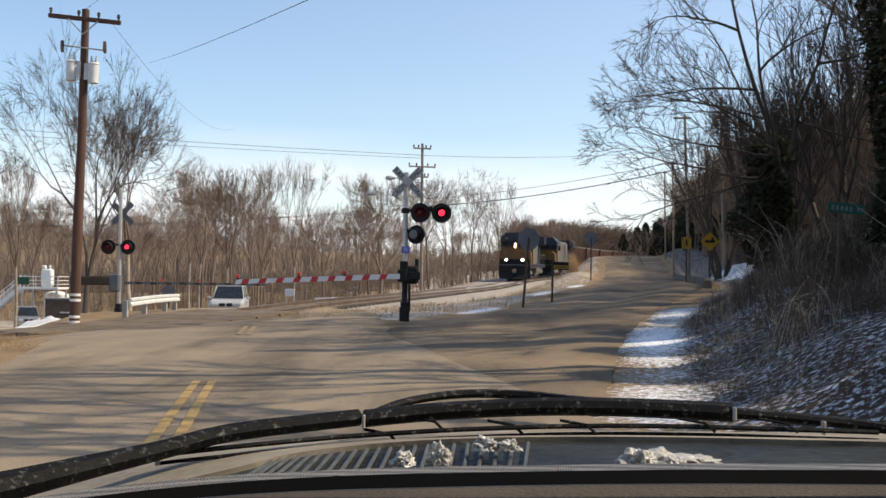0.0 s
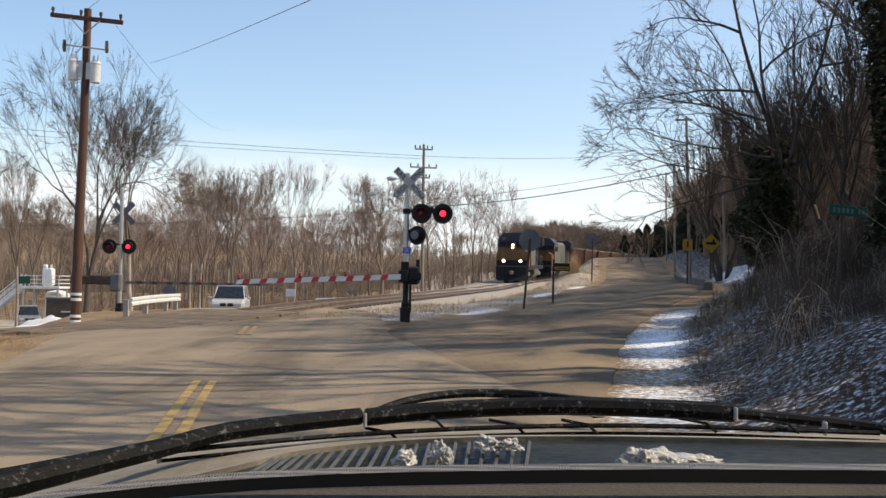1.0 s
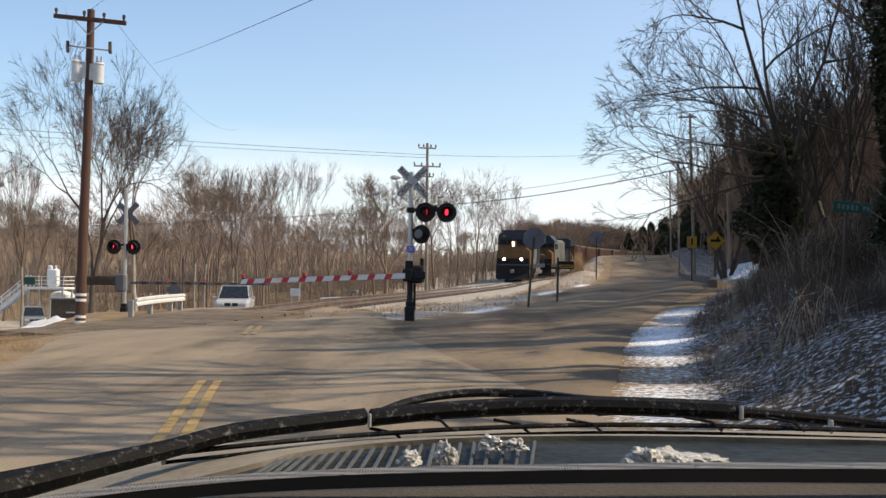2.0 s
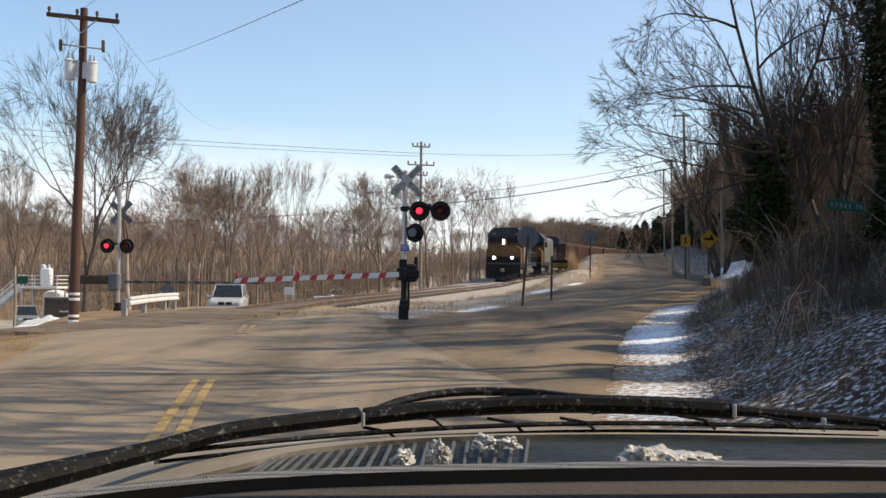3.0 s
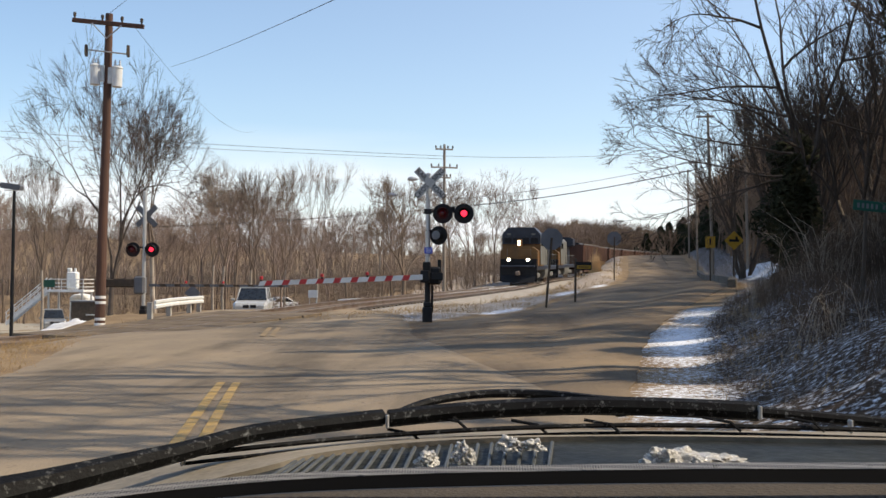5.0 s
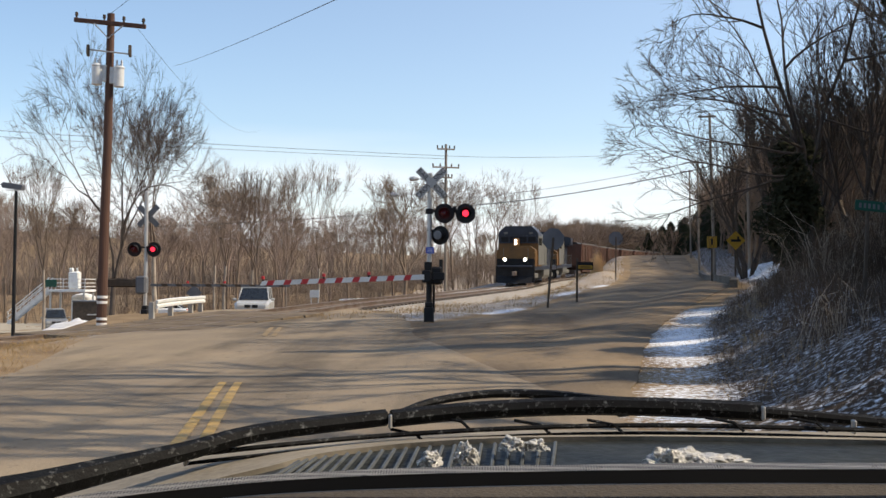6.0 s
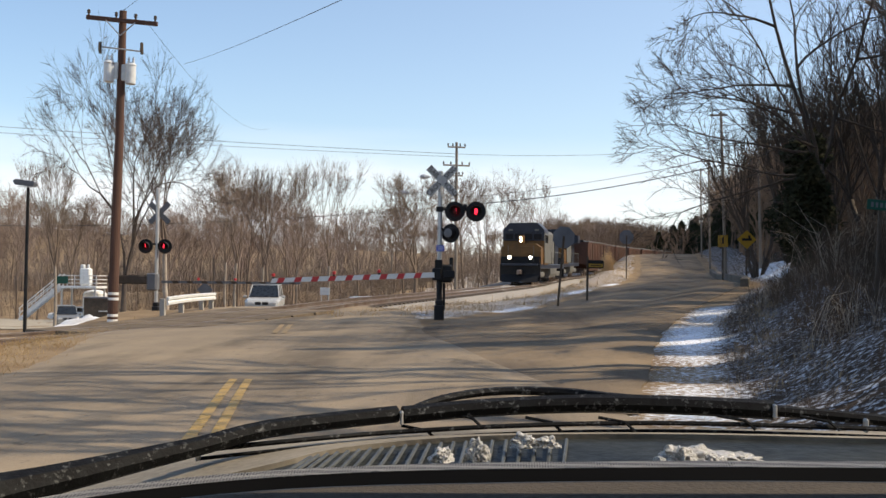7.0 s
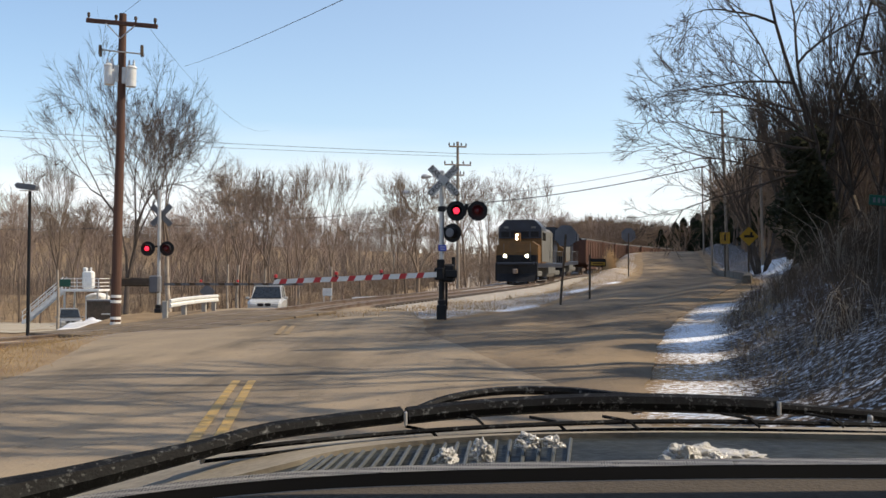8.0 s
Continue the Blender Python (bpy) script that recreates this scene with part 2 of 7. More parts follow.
# ---- mesh kit ----
class Geo:
    """Collects faces of one mesh."""

    def __init__(self):
        self.v, self.f = [], []

    def add(self, verts, faces):
        n = len(self.v)
        self.v += [tuple(p) for p in verts]
        self.f += [tuple(i + n for i in q) for q in faces]
        return self

    def box(self, c, s, m=None, bevel=0.0):
        x, y, z = (k / 2 for k in s)
        b = min(bevel, x * 0.9, y * 0.9, z * 0.9)
        if not b:
            vs = [Vector((i * x, j * y, k * z)) for k in (-1, 1) for i, j in ((-1, -1), (1, -1), (1, 1), (-1, 1))]
            fs = [(3, 2, 1, 0), (4, 5, 6, 7), (0, 1, 5, 4), (1, 2, 6, 5), (2, 3, 7, 6), (3, 0, 4, 7)]
        else:
            vs, fs = [], []
            rings = [(-z, b), (-z + b, 0), (z - b, 0), (z, b)]
            for zz, ins in rings:
                X, Y = x - ins, y - ins
                for px, py in ((-X, -Y + b), (-X + b, -Y), (X - b, -Y), (X, -Y + b), (X, Y - b), (X - b, Y), (-X + b, Y), (-X, Y - b)):
                    vs.append(Vector((px, py, zz)))
            for r in range(3):
                for k in range(8):
                    fs.append((r * 8 + k, r * 8 + (k + 1) % 8, r * 8 + 8 + (k + 1) % 8, r * 8 + 8 + k))
            fs += [tuple(range(7, -1, -1)), tuple(range(24, 32))]
        m = m or Matrix()
        return self.add([(m @ p) + Vector(c) if m is not None else p + Vector(c) for p in vs], fs)

    def tube(self, pts, radii, n=8, cap=True):
        pts = [Vector(p) for p in pts]
        if not hasattr(radii, "__len__"):
            radii = [radii] * len(pts)
        vs, fs = [], []
        for i, p in enumerate(pts):
            d = (pts[min(i + 1, len(pts) - 1)] - pts[max(i - 1, 0)]).normalized()
            u = d.cross(Vector((0, 0, 1)) if abs(d.z) < 0.95 else Vector((1, 0, 0))).normalized()
            w = d.cross(u)
            for k in range(n):
                a = 2 * math.pi * k / n
                vs.append(p + (u * math.cos(a) + w * math.sin(a)) * radii[i])
        for i in range(len(pts) - 1):
            for k in range(n):
                fs.append((i * n + k, i * n + (k + 1) % n, (i + 1) * n + (k + 1) % n, (i + 1) * n + k))
        if cap:
            fs += [tuple(range(n - 1, -1, -1)), tuple(range((len(pts) - 1) * n, len(pts) * n))]
        return self.add(vs, fs)

    def lathe(self, prof, m=None, n=20):
        """Profile (r, z) turned about z."""
        m = m or Matrix()
        vs = [m @ Vector((r * math.cos(2 * math.pi * k / n), r * math.sin(2 * math.pi * k / n), z)) for r, z in prof for k in range(n)]
        fs = [(i * n + k, i * n + (k + 1) % n, (i + 1) * n + (k + 1) % n, (i + 1) * n + k) for i in range(len(prof) - 1) for k in range(n)]
        fs += [tuple(range(n - 1, -1, -1)), tuple(range((len(prof) - 1) * n, len(prof) * n))]
        return self.add(vs, fs)

    def prism(self, outline, depth, m=None):
        """Outline in x, z pushed from y = 0 to y = depth."""
        m = m or Matrix()
        n = len(outline)
        vs = [m @ Vector((x, y, z)) for y in (0, depth) for x, z in outline]
        fs = [(k, (k + 1) % n, n + (k + 1) % n, n + k) for k in range(n)] + [tuple(range(n - 1, -1, -1)), tuple(range(n, 2 * n))]
        return self.add(vs, fs)

    def mesh(self, name, material, smooth=False):
        me = bpy.data.meshes.new(name)
        me.from_pydata([tuple(p) for p in self.v], [], self.f)
        for mt in (material if isinstance(material, (list, tuple)) else (material,)):
            me.materials.append(mt)
        if smooth:
            me.polygons.foreach_set("use_smooth", [True] * len(me.polygons))
        bm = bmesh.new()
        bm.from_mesh(me)
        if len(bm.faces) < 4000:
            bmesh.ops.recalc_face_normals(bm, faces=bm.faces)
            bm.to_mesh(me)
        bm.free()
        return me


def part(name, geo, material, parent=None, label="", m=None, smooth=False):
    ob = new(name, geo.mesh(name, material, smooth))
    ob.parent = parent
    if m is not None:
        ob.matrix_basis = m
    if label:
        ob["label"] = label
    return ob


def thing(name, m, label, category, group="", kind=""):
    ob = new(name)
    ob.matrix_basis = m
    return tagged(ob, label, category, group, kind)


# ---- plan: lines of the place ----
def curve(pts, n):
    """n points along a smooth line through pts."""
    P = np.array(pts, float)
    t = np.linspace(0, len(P) - 1, n)
    i = np.clip(t.astype(int), 0, len(P) - 2)
    u = (t - i)[:, None]
    a, b = P[np.clip(i - 1, 0, None)], P[i]
    c, d = P[i + 1], P[np.clip(i + 2, None, len(P) - 1)]
    return 0.5 * (2 * b + (c - a) * u + (2 * a - 5 * b + 4 * c - d) * u ** 2 + (3 * b - a - 3 * c + d) * u ** 3)


A_LEFT = [(-6, -12), (-6, 2), (-6.1, 10), (-6.6, 16), (-8.1, 24), (-8.6, 34), (-9.8, 44), (-12.2, 56), (-17, 75), (-25, 95)]
A_RIGHT = [(1.4, -12), (1.3, 2), (1.5, 11), (0.2, 18), (-1.3, 26), (-2.2, 34), (-3.6, 44), (-5.8, 56), (-9.5, 75), (-17, 95)]
A_Z = [0.05, 0.06, 0.03, 0.02, 0.16, 0.3, 0.12, -0.62, -2.0, -3.0]
B_LEFT = [(-2.2, 11), (-2.3, 20), (-1.2, 26.5), (0.2, 30.5), (2.3, 37), (4.7, 46), (7.6, 58), (11, 75), (16.4, 112), (22.5, 150), (32, 200)]
B_RIGHT = [(1.6, 11), (3.3, 20), (4.9, 26), (6.2, 30), (8.0, 35.5), (9.9, 42), (12, 54), (15.7, 75), (21.9, 112), (28.5, 150), (39, 200)]
B_ZL = [0.03, 0.1, 0.26, 0.32, 0.44, 0.87, 1.15, 1.65, 3.9, 4.6, 4.2]
B_ZR = [0.05, 0.36, 0.62, 0.82, 1.06, 1.28, 1.45, 1.75, 3.95, 4.6, 4.2]
TRACK = [(-26, 3, -0.2), (-14.5, 17.5, -0.05), (-9.2, 25.2, 0.08), (-6.2, 31.5, 0.38), (-4.2, 39, 0.6), (-2.4, 48, 0.7), (-0.1, 62, 0.8),
         (3.5, 84, 1.0), (7.95, 112, 1.5), (12.4, 132, 1.85), (20, 165, 2.35), (31, 203, 2.9), (47, 250, 3.6), (72, 310, 4.4)]
TRACK_LINE = curve(TRACK, 700)


def build_height():
    """Known heights along the roads, the track, the banks, the low ground by the river and the hill."""
    s = []
    a_l, a_r = np.array(A_LEFT), np.array(A_RIGHT)
    for k in (0.0, 0.5, 1.0):
        line = a_l + (a_r - a_l) * k
        line = line if k < 1 else np.vstack([line[:3], line[5:]])
        zs = np.array(A_Z) if k < 1 else np.array(A_Z[:3] + A_Z[5:])
        s.append(curve(np.c_[line, zs], 130))
    b_l, b_r = np.array(B_LEFT), np.array(B_RIGHT)
    s.append(curve(np.c_[b_l, B_ZL], 170))
    s.append(curve(np.c_[b_r, B_ZR], 170))
    s.append(curve(np.c_[(b_l + b_r) / 2, (np.array(B_ZL) + np.array(B_ZR)) / 2], 170))
    tr = curve(TRACK, 240)
    s.append(tr - [0, 0, 0.12])
    side = tr[(tr[:, 1] > 46) & (tr[:, 1] < 125)]
    s.append(side + [2.9, -0.5, -0.6])
    s.append(curve([(-1.6, 27.6, 0.42), (-1.0, 28.6, 0.45), (0.2, 32.0, 0.5), (-2.0, 32, 0.5)], 12))
    # bank between track and side road
    s.append(curve([(5.0, 56, 0.95), (6.4, 62, 1.15), (8.9, 70, 2.05), (10.2, 78, 2.3), (14, 102, 3.2)], 18))
    # hill beside the side road
    for off, rise in ((3.2, 0.9), (7.0, 3.2), (13, 6.6), (26, 13.0), (60, 28.0), (130, 42.0)):
        line = np.vstack([[(1.6, -40), (1.6, -10), (1.6, 2)], b_r[:-1], [(60, 260)]])
        z0 = np.r_[0.0, 0.0, 0.0, B_ZR[:-1], 6.0]
        fade = np.r_[1, 1, 1, np.ones(len(b_r) - 1), 1.6]
        s.append(curve(np.c_[line + [off, -off * 0.25], z0 + rise * fade], 80))
    # low ground and parking lot towards the river, then the far bank
    s.append(curve([(-10.9, 30, -0.1), (-11.1, 33, -0.05), (-11.3, 38, 0.12), (-11.8, 46, -0.2), (-16, 60, -1.2), (-24, 76, -1.9)], 30))
    s.append(curve([(-10.8, 21, -0.25), (-10.5, 25, -0.25), (-10.2, 29, -0.28)], 14))
    s.append(curve([(-14, 20, -0.9), (-12.9, 27, -0.8), (-13.4, 31, -0.9), (-15.5, 38, -1.15), (-18.5, 46, -1.4), (-22, 55, -1.7), (-28, 70, -2.1), (-33, 82, -2.7), (-40, 94, -3.3)], 40))
    s.append(curve([(-60, 30, -1.4), (-36, 42, -1.4), (-26, 50, -1.5)], 16))
    s.append(curve([(-14, 118, -1.6), (-20, 110, -2.0), (-30, 108, -2.6), (-40, 108, -3.4), (-52, 108, -3.8)], 30))
    s.append(curve([(-110, 90, -3.8), (-70, 100, -3.8), (-56, 116, -3.8), (-30, 132, -3.6), (-14, 150, -3.2)], 30))
    s.append(curve([(-8, 62, -0.4), (-5, 82, -0.2), (-3, 100, 0.2), (2, 130, 0.6)], 20))
    s.append(curve([(-160, 190, -3), (-60, 185, -2.5), (0, 190, -1), (12, 230, 0)], 30))
    s.append(curve([(-420, 420, 30), (-200, 380, 20), (-60, 370, 11), (40, 400, 9), (70, 430, 14), (105, 450, 18), (140, 480, 34), (320, 480, 50)], 50))
    s.append(curve([(-400, 20, -2), (-300, -200, 0), (0, -200, 0), (300, -200, 30)], 20))
    return np.vstack(s)


H_PTS = build_height()


def height(xs, ys):
    xs, ys = np.atleast_1d(np.asarray(xs, float)), np.atleast_1d(np.asarray(ys, float))
    out = np.empty(len(xs))
    for i in range(0, len(xs), 4000):
        d2 = (xs[i:i + 4000, None] - H_PTS[:, 0]) ** 2 + (ys[i:i + 4000, None] - H_PTS[:, 1]) ** 2 + 0.7
        w = d2 ** -2
        out[i:i + 4000] = (w @ H_PTS[:, 2]) / w.sum(1)
    return out


def h(x, y):
    return float(height([x], [y])[0])


def inside(left, right, xs, ys, grow=0.0):
    """How far points lie within a road, by its edges at the same y (metres, positive inside)."""
    l, r = curve(left, 200), curve(right, 200)
    return np.minimum(xs - np.interp(ys, l[:, 1], l[:, 0]), np.interp(ys, r[:, 1], r[:, 0]) - xs) + grow


def build_ground():
    def steps(a, b, near0, near1, fine, grow):
        out = [near0]
        d = fine
        while out[-1] < near1:
            out.append(out[-1] + fine)
        while out[-1] < b:
            d *= grow
            out.append(out[-1] + d)
        d = fine
        lo = [near0]
        while lo[-1] > a:
            d *= grow
            lo.append(lo[-1] - d)
        return np.array(lo[:0:-1] + out)

    xs = steps(-900, 900, -14, 24, 0.3, 1.07)
    ys = steps(-300, 2500, 5, 60, 0.35, 1.06)
    X, Y = np.meshgrid(xs, ys)
    x, y = X.ravel(), Y.ravel()
    z = height(x, y)
    on_a, on_b = inside(A_LEFT, A_RIGHT, x, y), inside(B_LEFT, B_RIGHT, x, y)
    on_a[(y < -12) | (y > 95)] = -9
    on_b[(y < 11) | (y > 200)] = -9
    road = np.maximum(on_a, on_b)
    r = np.interp(y, curve(B_RIGHT, 200)[:, 1], curve(B_RIGHT, 200)[:, 0])
    rough = np.array([noise.noise((a * 0.9, b * 0.9, 0)) * 0.5 + noise.noise((a * 0.23, b * 0.23, 3)) for a, b in zip(x, y)])
    z = z + rough * np.clip(-road / 6, 0, 1) * np.where(x > r, 0.42, 0.16)
    z -= 0.07 * np.clip(road / 0.5, 0, 1)
    tl = TRACK_LINE[::4]
    dt = np.full(len(x), 99.0)
    near = (x > -30) & (x < 80) & (y < 320) & (y > 0)
    idx = np.where(near)[0]
    for i in range(0, len(idx), 4000):
        k = idx[i:i + 4000]
        dt[k] = np.sqrt(((x[k, None] - tl[:, 0]) ** 2 + (y[k, None] - tl[:, 1]) ** 2).min(1))
    # zones: snow, gravel, leaf litter
    side = np.clip((x - r) / 1.5, 0, 1) * (y > -20)
    verge = np.exp(-((x - r - 0.6) / 1.15) ** 2) * np.clip((y - 8) / 3, 0, 1) * np.clip((32 - y) / 6, 0, 1)
    slope_snow = np.clip((x - r) / 0.8, 0, 1) * np.exp(-np.clip(x - r - 3, 0, None) / 7.0)
    up_snow = np.clip((x - r - 0.7) / 1, 0, 1) * np.exp(-np.clip(x - r - 3.5, 0, None) / 2.0) * np.clip((y - 40) / 5, 0, 1) * np.clip((75 - y) / 15, 0, 1)
    l = np.interp(y, curve(B_LEFT, 200)[:, 1], curve(B_LEFT, 200)[:, 0])
    edge_snow = np.exp(-((x - l + 0.6) / 0.65) ** 2) * (y > 29.5) * (y < 62) * np.clip(0.62 + 0.6 * np.sin(y * 0.55 + 1.2), 0.6, 1)
    lot_snow = np.exp(-((x + 20.5) / 3.5) ** 2 - ((y - 58) / 9) ** 2)
    snow = np.maximum.reduce([0.59 * verge + 0.16 * rough * verge, 0.43 * slope_snow, 0.6 * up_snow, 0.62 * edge_snow, 0.6 * lot_snow, np.where((x < l - 0.5) & (x > -5) & (y > 28), 0.44, 0.0)])
    gravel = np.maximum(np.clip(1.2 - dt / 4.2, 0, 1) * 0.75, np.where((x < l - 0.3) & (x > -4) & (y > 28) & (y < 50), 0.5, 0.0))
    # litter covers the whole bank, its darkness partly standing for tree shade
    litter = np.clip((x - r - 0.5) / 0.9, 0, 1) * 0.85 + np.clip((y - 135) / 50, 0, 1) * 0.6 * np.clip((300 - y) / 60, 0.2, 1)
    nx, ny = len(xs), len(ys)
    i = np.arange(nx * ny).reshape(ny, nx)
    f = np.stack([i[:-1, :-1], i[:-1, 1:], i[1:, 1:], i[1:, :-1]], -1).reshape(-1, 4)
    me = bpy.data.meshes.new("ground")
    me.from_pydata(np.c_[x, y, z].tolist(), [], f.tolist())
    at = me.color_attributes.new("zone", "FLOAT_COLOR", "POINT")
    at.data.foreach_set("color", np.c_[snow, gravel, np.clip(litter, 0, 0.85), np.ones(len(x))].astype(np.float32).ravel())
    me.polygons.foreach_set("use_smooth", [True] * len(me.polygons))
    me.materials.append(M_GROUND)
    tagged(new("ground", me), "winter ground of dead grass, shade-darkened leaf litter and thin snow", "ground", kind="structure")


def ribbon(name, left, right, n, k, lift, material, label, category, sink=False):
    """A road between two edges, cambered, its sides turned down."""
    l, r = curve(left, n), curve(right, n)
    us = [-0.006, 0.0] + list(np.linspace(0, 1, k)) + [1.0, 1.006]
    pts = np.array([l + (r - l) * u for u in us])
    z = height(pts[..., 0].ravel(), pts[..., 1].ravel()).reshape(len(us), n)
    wob = np.array([noise.noise((j * 84.0 / n, 0, 7)) for j in range(n)])
    for i in (0, 1, 2):
        pts[i] += np.c_[wob, wob * 0] * 0.06
        pts[-1 - i] -= np.c_[wob, wob * 0] * 0.1
    for i in range(len(us)):
        z[i] += lift * (1 - 0.8 * (2 * us[i] - 1) ** 8) if 0 < i < len(us) - 1 else -0.12
        if sink:
            z[i] -= 0.075 * np.clip(inside(A_LEFT, A_RIGHT, pts[i, :, 0], pts[i, :, 1]) / 0.9, 0, 1) * (pts[i, :, 1] < 60)
    v = np.dstack([pts, z[..., None]]).reshape(-1, 3)
    f = [(i * n + j, i * n + j + 1, (i + 1) * n + j + 1, (i + 1) * n + j) for i in range(len(us) - 1) if i not in (1, len(us) - 3) for j in range(n - 1)]
    me = bpy.data.meshes.new(name)
    me.from_pydata(v.tolist(), [], [q[::-1] for q in f])
    me.polygons.foreach_set("use_smooth", [True] * len(me.polygons))
    me.materials.append(material)
    return tagged(new(name, me), label, category, kind="structure")


build_ground()
road_a = ribbon("road", A_LEFT, A_RIGHT, 620, 18, 0.03, M_ASPHALT, "worn sun-bleached asphalt road with a double yellow line", "road")
road_b = ribbon("side_road", B_LEFT, B_RIGHT, 480, 14, 0.042, M_GRAVEL_ROAD, "gritty asphalt side road climbing beside the track", "road", True)


def strip(name, line, width, lift, material, label, category, parent=None):
    """Thin painted strip laid along a line of x, y."""
    d = np.gradient(line, axis=0)
    d /= np.linalg.norm(d, axis=1)[:, None]
    nrm = np.c_[-d[:, 1], d[:, 0]]
    a, b = line + nrm * width / 2, line - nrm * width / 2
    za, zb = height(*a.T) + lift, height(*b.T) + lift
    n = len(line)
    v = np.vstack([np.c_[a, za], np.c_[b, zb]])
    g = Geo().add(v.tolist(), [(i, n + i, n + i + 1, i + 1) for i in range(n - 1)])
    return tagged(part(name, g, material, parent), label, category)


centre = curve([(-1.27, 2), (-2.3, 8.7), (-3.18, 14.4), (-3.75, 19), (-4.55, 25), (-5.2, 31)], 120)
for off in (-0.1, 0.1):
    line = centre + [off + 0.09, 0]
    strip("yellow_line", line[(line[:, 1] < 14.1) & (line[:, 1] > 3)], 0.1, 0.046, M_YELLOW, "", "", road_a)
    strip("yellow_line", line[(line[:, 1] > 23.3) & (line[:, 1] < 26.5)], 0.11, 0.048, M_YELLOW_WORN, "", "", road_a)


# ---- railway ----
def along(s):
    """Pose of the track's middle at s metres before its far end of the plan: x across, y back along the track."""
    seg = np.r_[0, np.cumsum(np.linalg.norm(np.diff(TRACK_LINE[:, :2], axis=0), axis=1))]
    p = [np.interp(s, seg, TRACK_LINE[:, k]) for k in range(3)]
    q = [np.interp(s + 0.5, seg, TRACK_LINE[:, k]) for k in range(3)]
    d = Vector(q) - Vector(p)
    yaw = math.degrees(math.atan2(-d.x, d.y))
    pitch = math.degrees(math.atan2(d.z, math.hypot(d.x, d.y)))
    return pose(*p, pitch, 0, yaw)


def s_at(y):
    seg = np.r_[0, np.cumsum(np.linalg.norm(np.diff(TRACK_LINE[:, :2], axis=0), axis=1))]
    return float(np.interp(y, TRACK_LINE[:, 1], seg))


def build_track():
    t = thing("railway_track", Matrix(), "single railway track with rusty rails on pale ballast", "railway track", kind="structure")
    n = 420
    line = curve(TRACK, n)
    d = np.gradient(line[:, :2], axis=0)
    d /= np.linalg.norm(d, axis=1)[:, None]
    nrm = np.c_[d[:, 1], -d[:, 0]]

    def sweep(prof, dz=0.0):
        g = Geo()
        k = len(prof)
        vs = []
        for i in range(n):
            for u, z in prof:
                vs.append((*(line[i, :2] + nrm[i] * u), line[i, 2] + z + dz))
        g.add(vs, [(i * k + j, i * k + (j + 1) % k, (i + 1) * k + (j + 1) % k, (i + 1) * k + j) for i in range(n - 1) for j in range(k)])
        return g

    for c in (-0.7175, 0.7175):
        prof = [(c - 0.07, -0.16), (c + 0.07, -0.16), (c + 0.07, -0.14), (c + 0.015, -0.12), (c + 0.015, -0.05), (c + 0.036, -0.04), (c + 0.034, 0.0), (c - 0.034, 0.0), (c - 0.036, -0.04), (c - 0.015, -0.05), (c - 0.015, -0.12), (c - 0.07, -0.14)]
        part("rail", sweep(prof), M_RAIL, t)
    # ballast stops at the road, where the crossing panel lies
    part("ballast_bed", sweep([(-2.6, -0.75), (2.6, -0.75), (1.5, -0.2), (-1.5, -0.2)]), M_BALLAST, t, "pale crushed stone ballast")
    tie = Geo().box((0, 0, 0), (2.6, 0.22, 0.17), bevel=0.015).mesh("tie", M_TIE)
    s0, s1 = s_at(33.5), s_at(150)
    s = s0
    while s < s1:
        o = new("tie", tie)
        o.parent = t
        o.matrix_basis = along(s) @ pose(0, 0, -0.235)
        s += 0.54
    for y0, y1 in ((25.5, 33.0),):
        a, b = s_at(y0), s_at(y1)
        for u, w in ((-1.25, 0.9), (0, 1.26), (1.25, 0.9)):
            s = a
            while s < b:
                g = Geo().box((0, 0, 0), (w, 1.16, 0.12), bevel=0.012)
                part("crossing_plank", g, M_PLANK, t, m=along(s) @ pose(u, 0, -0.06))
                s += 1.2
    return t


build_track()


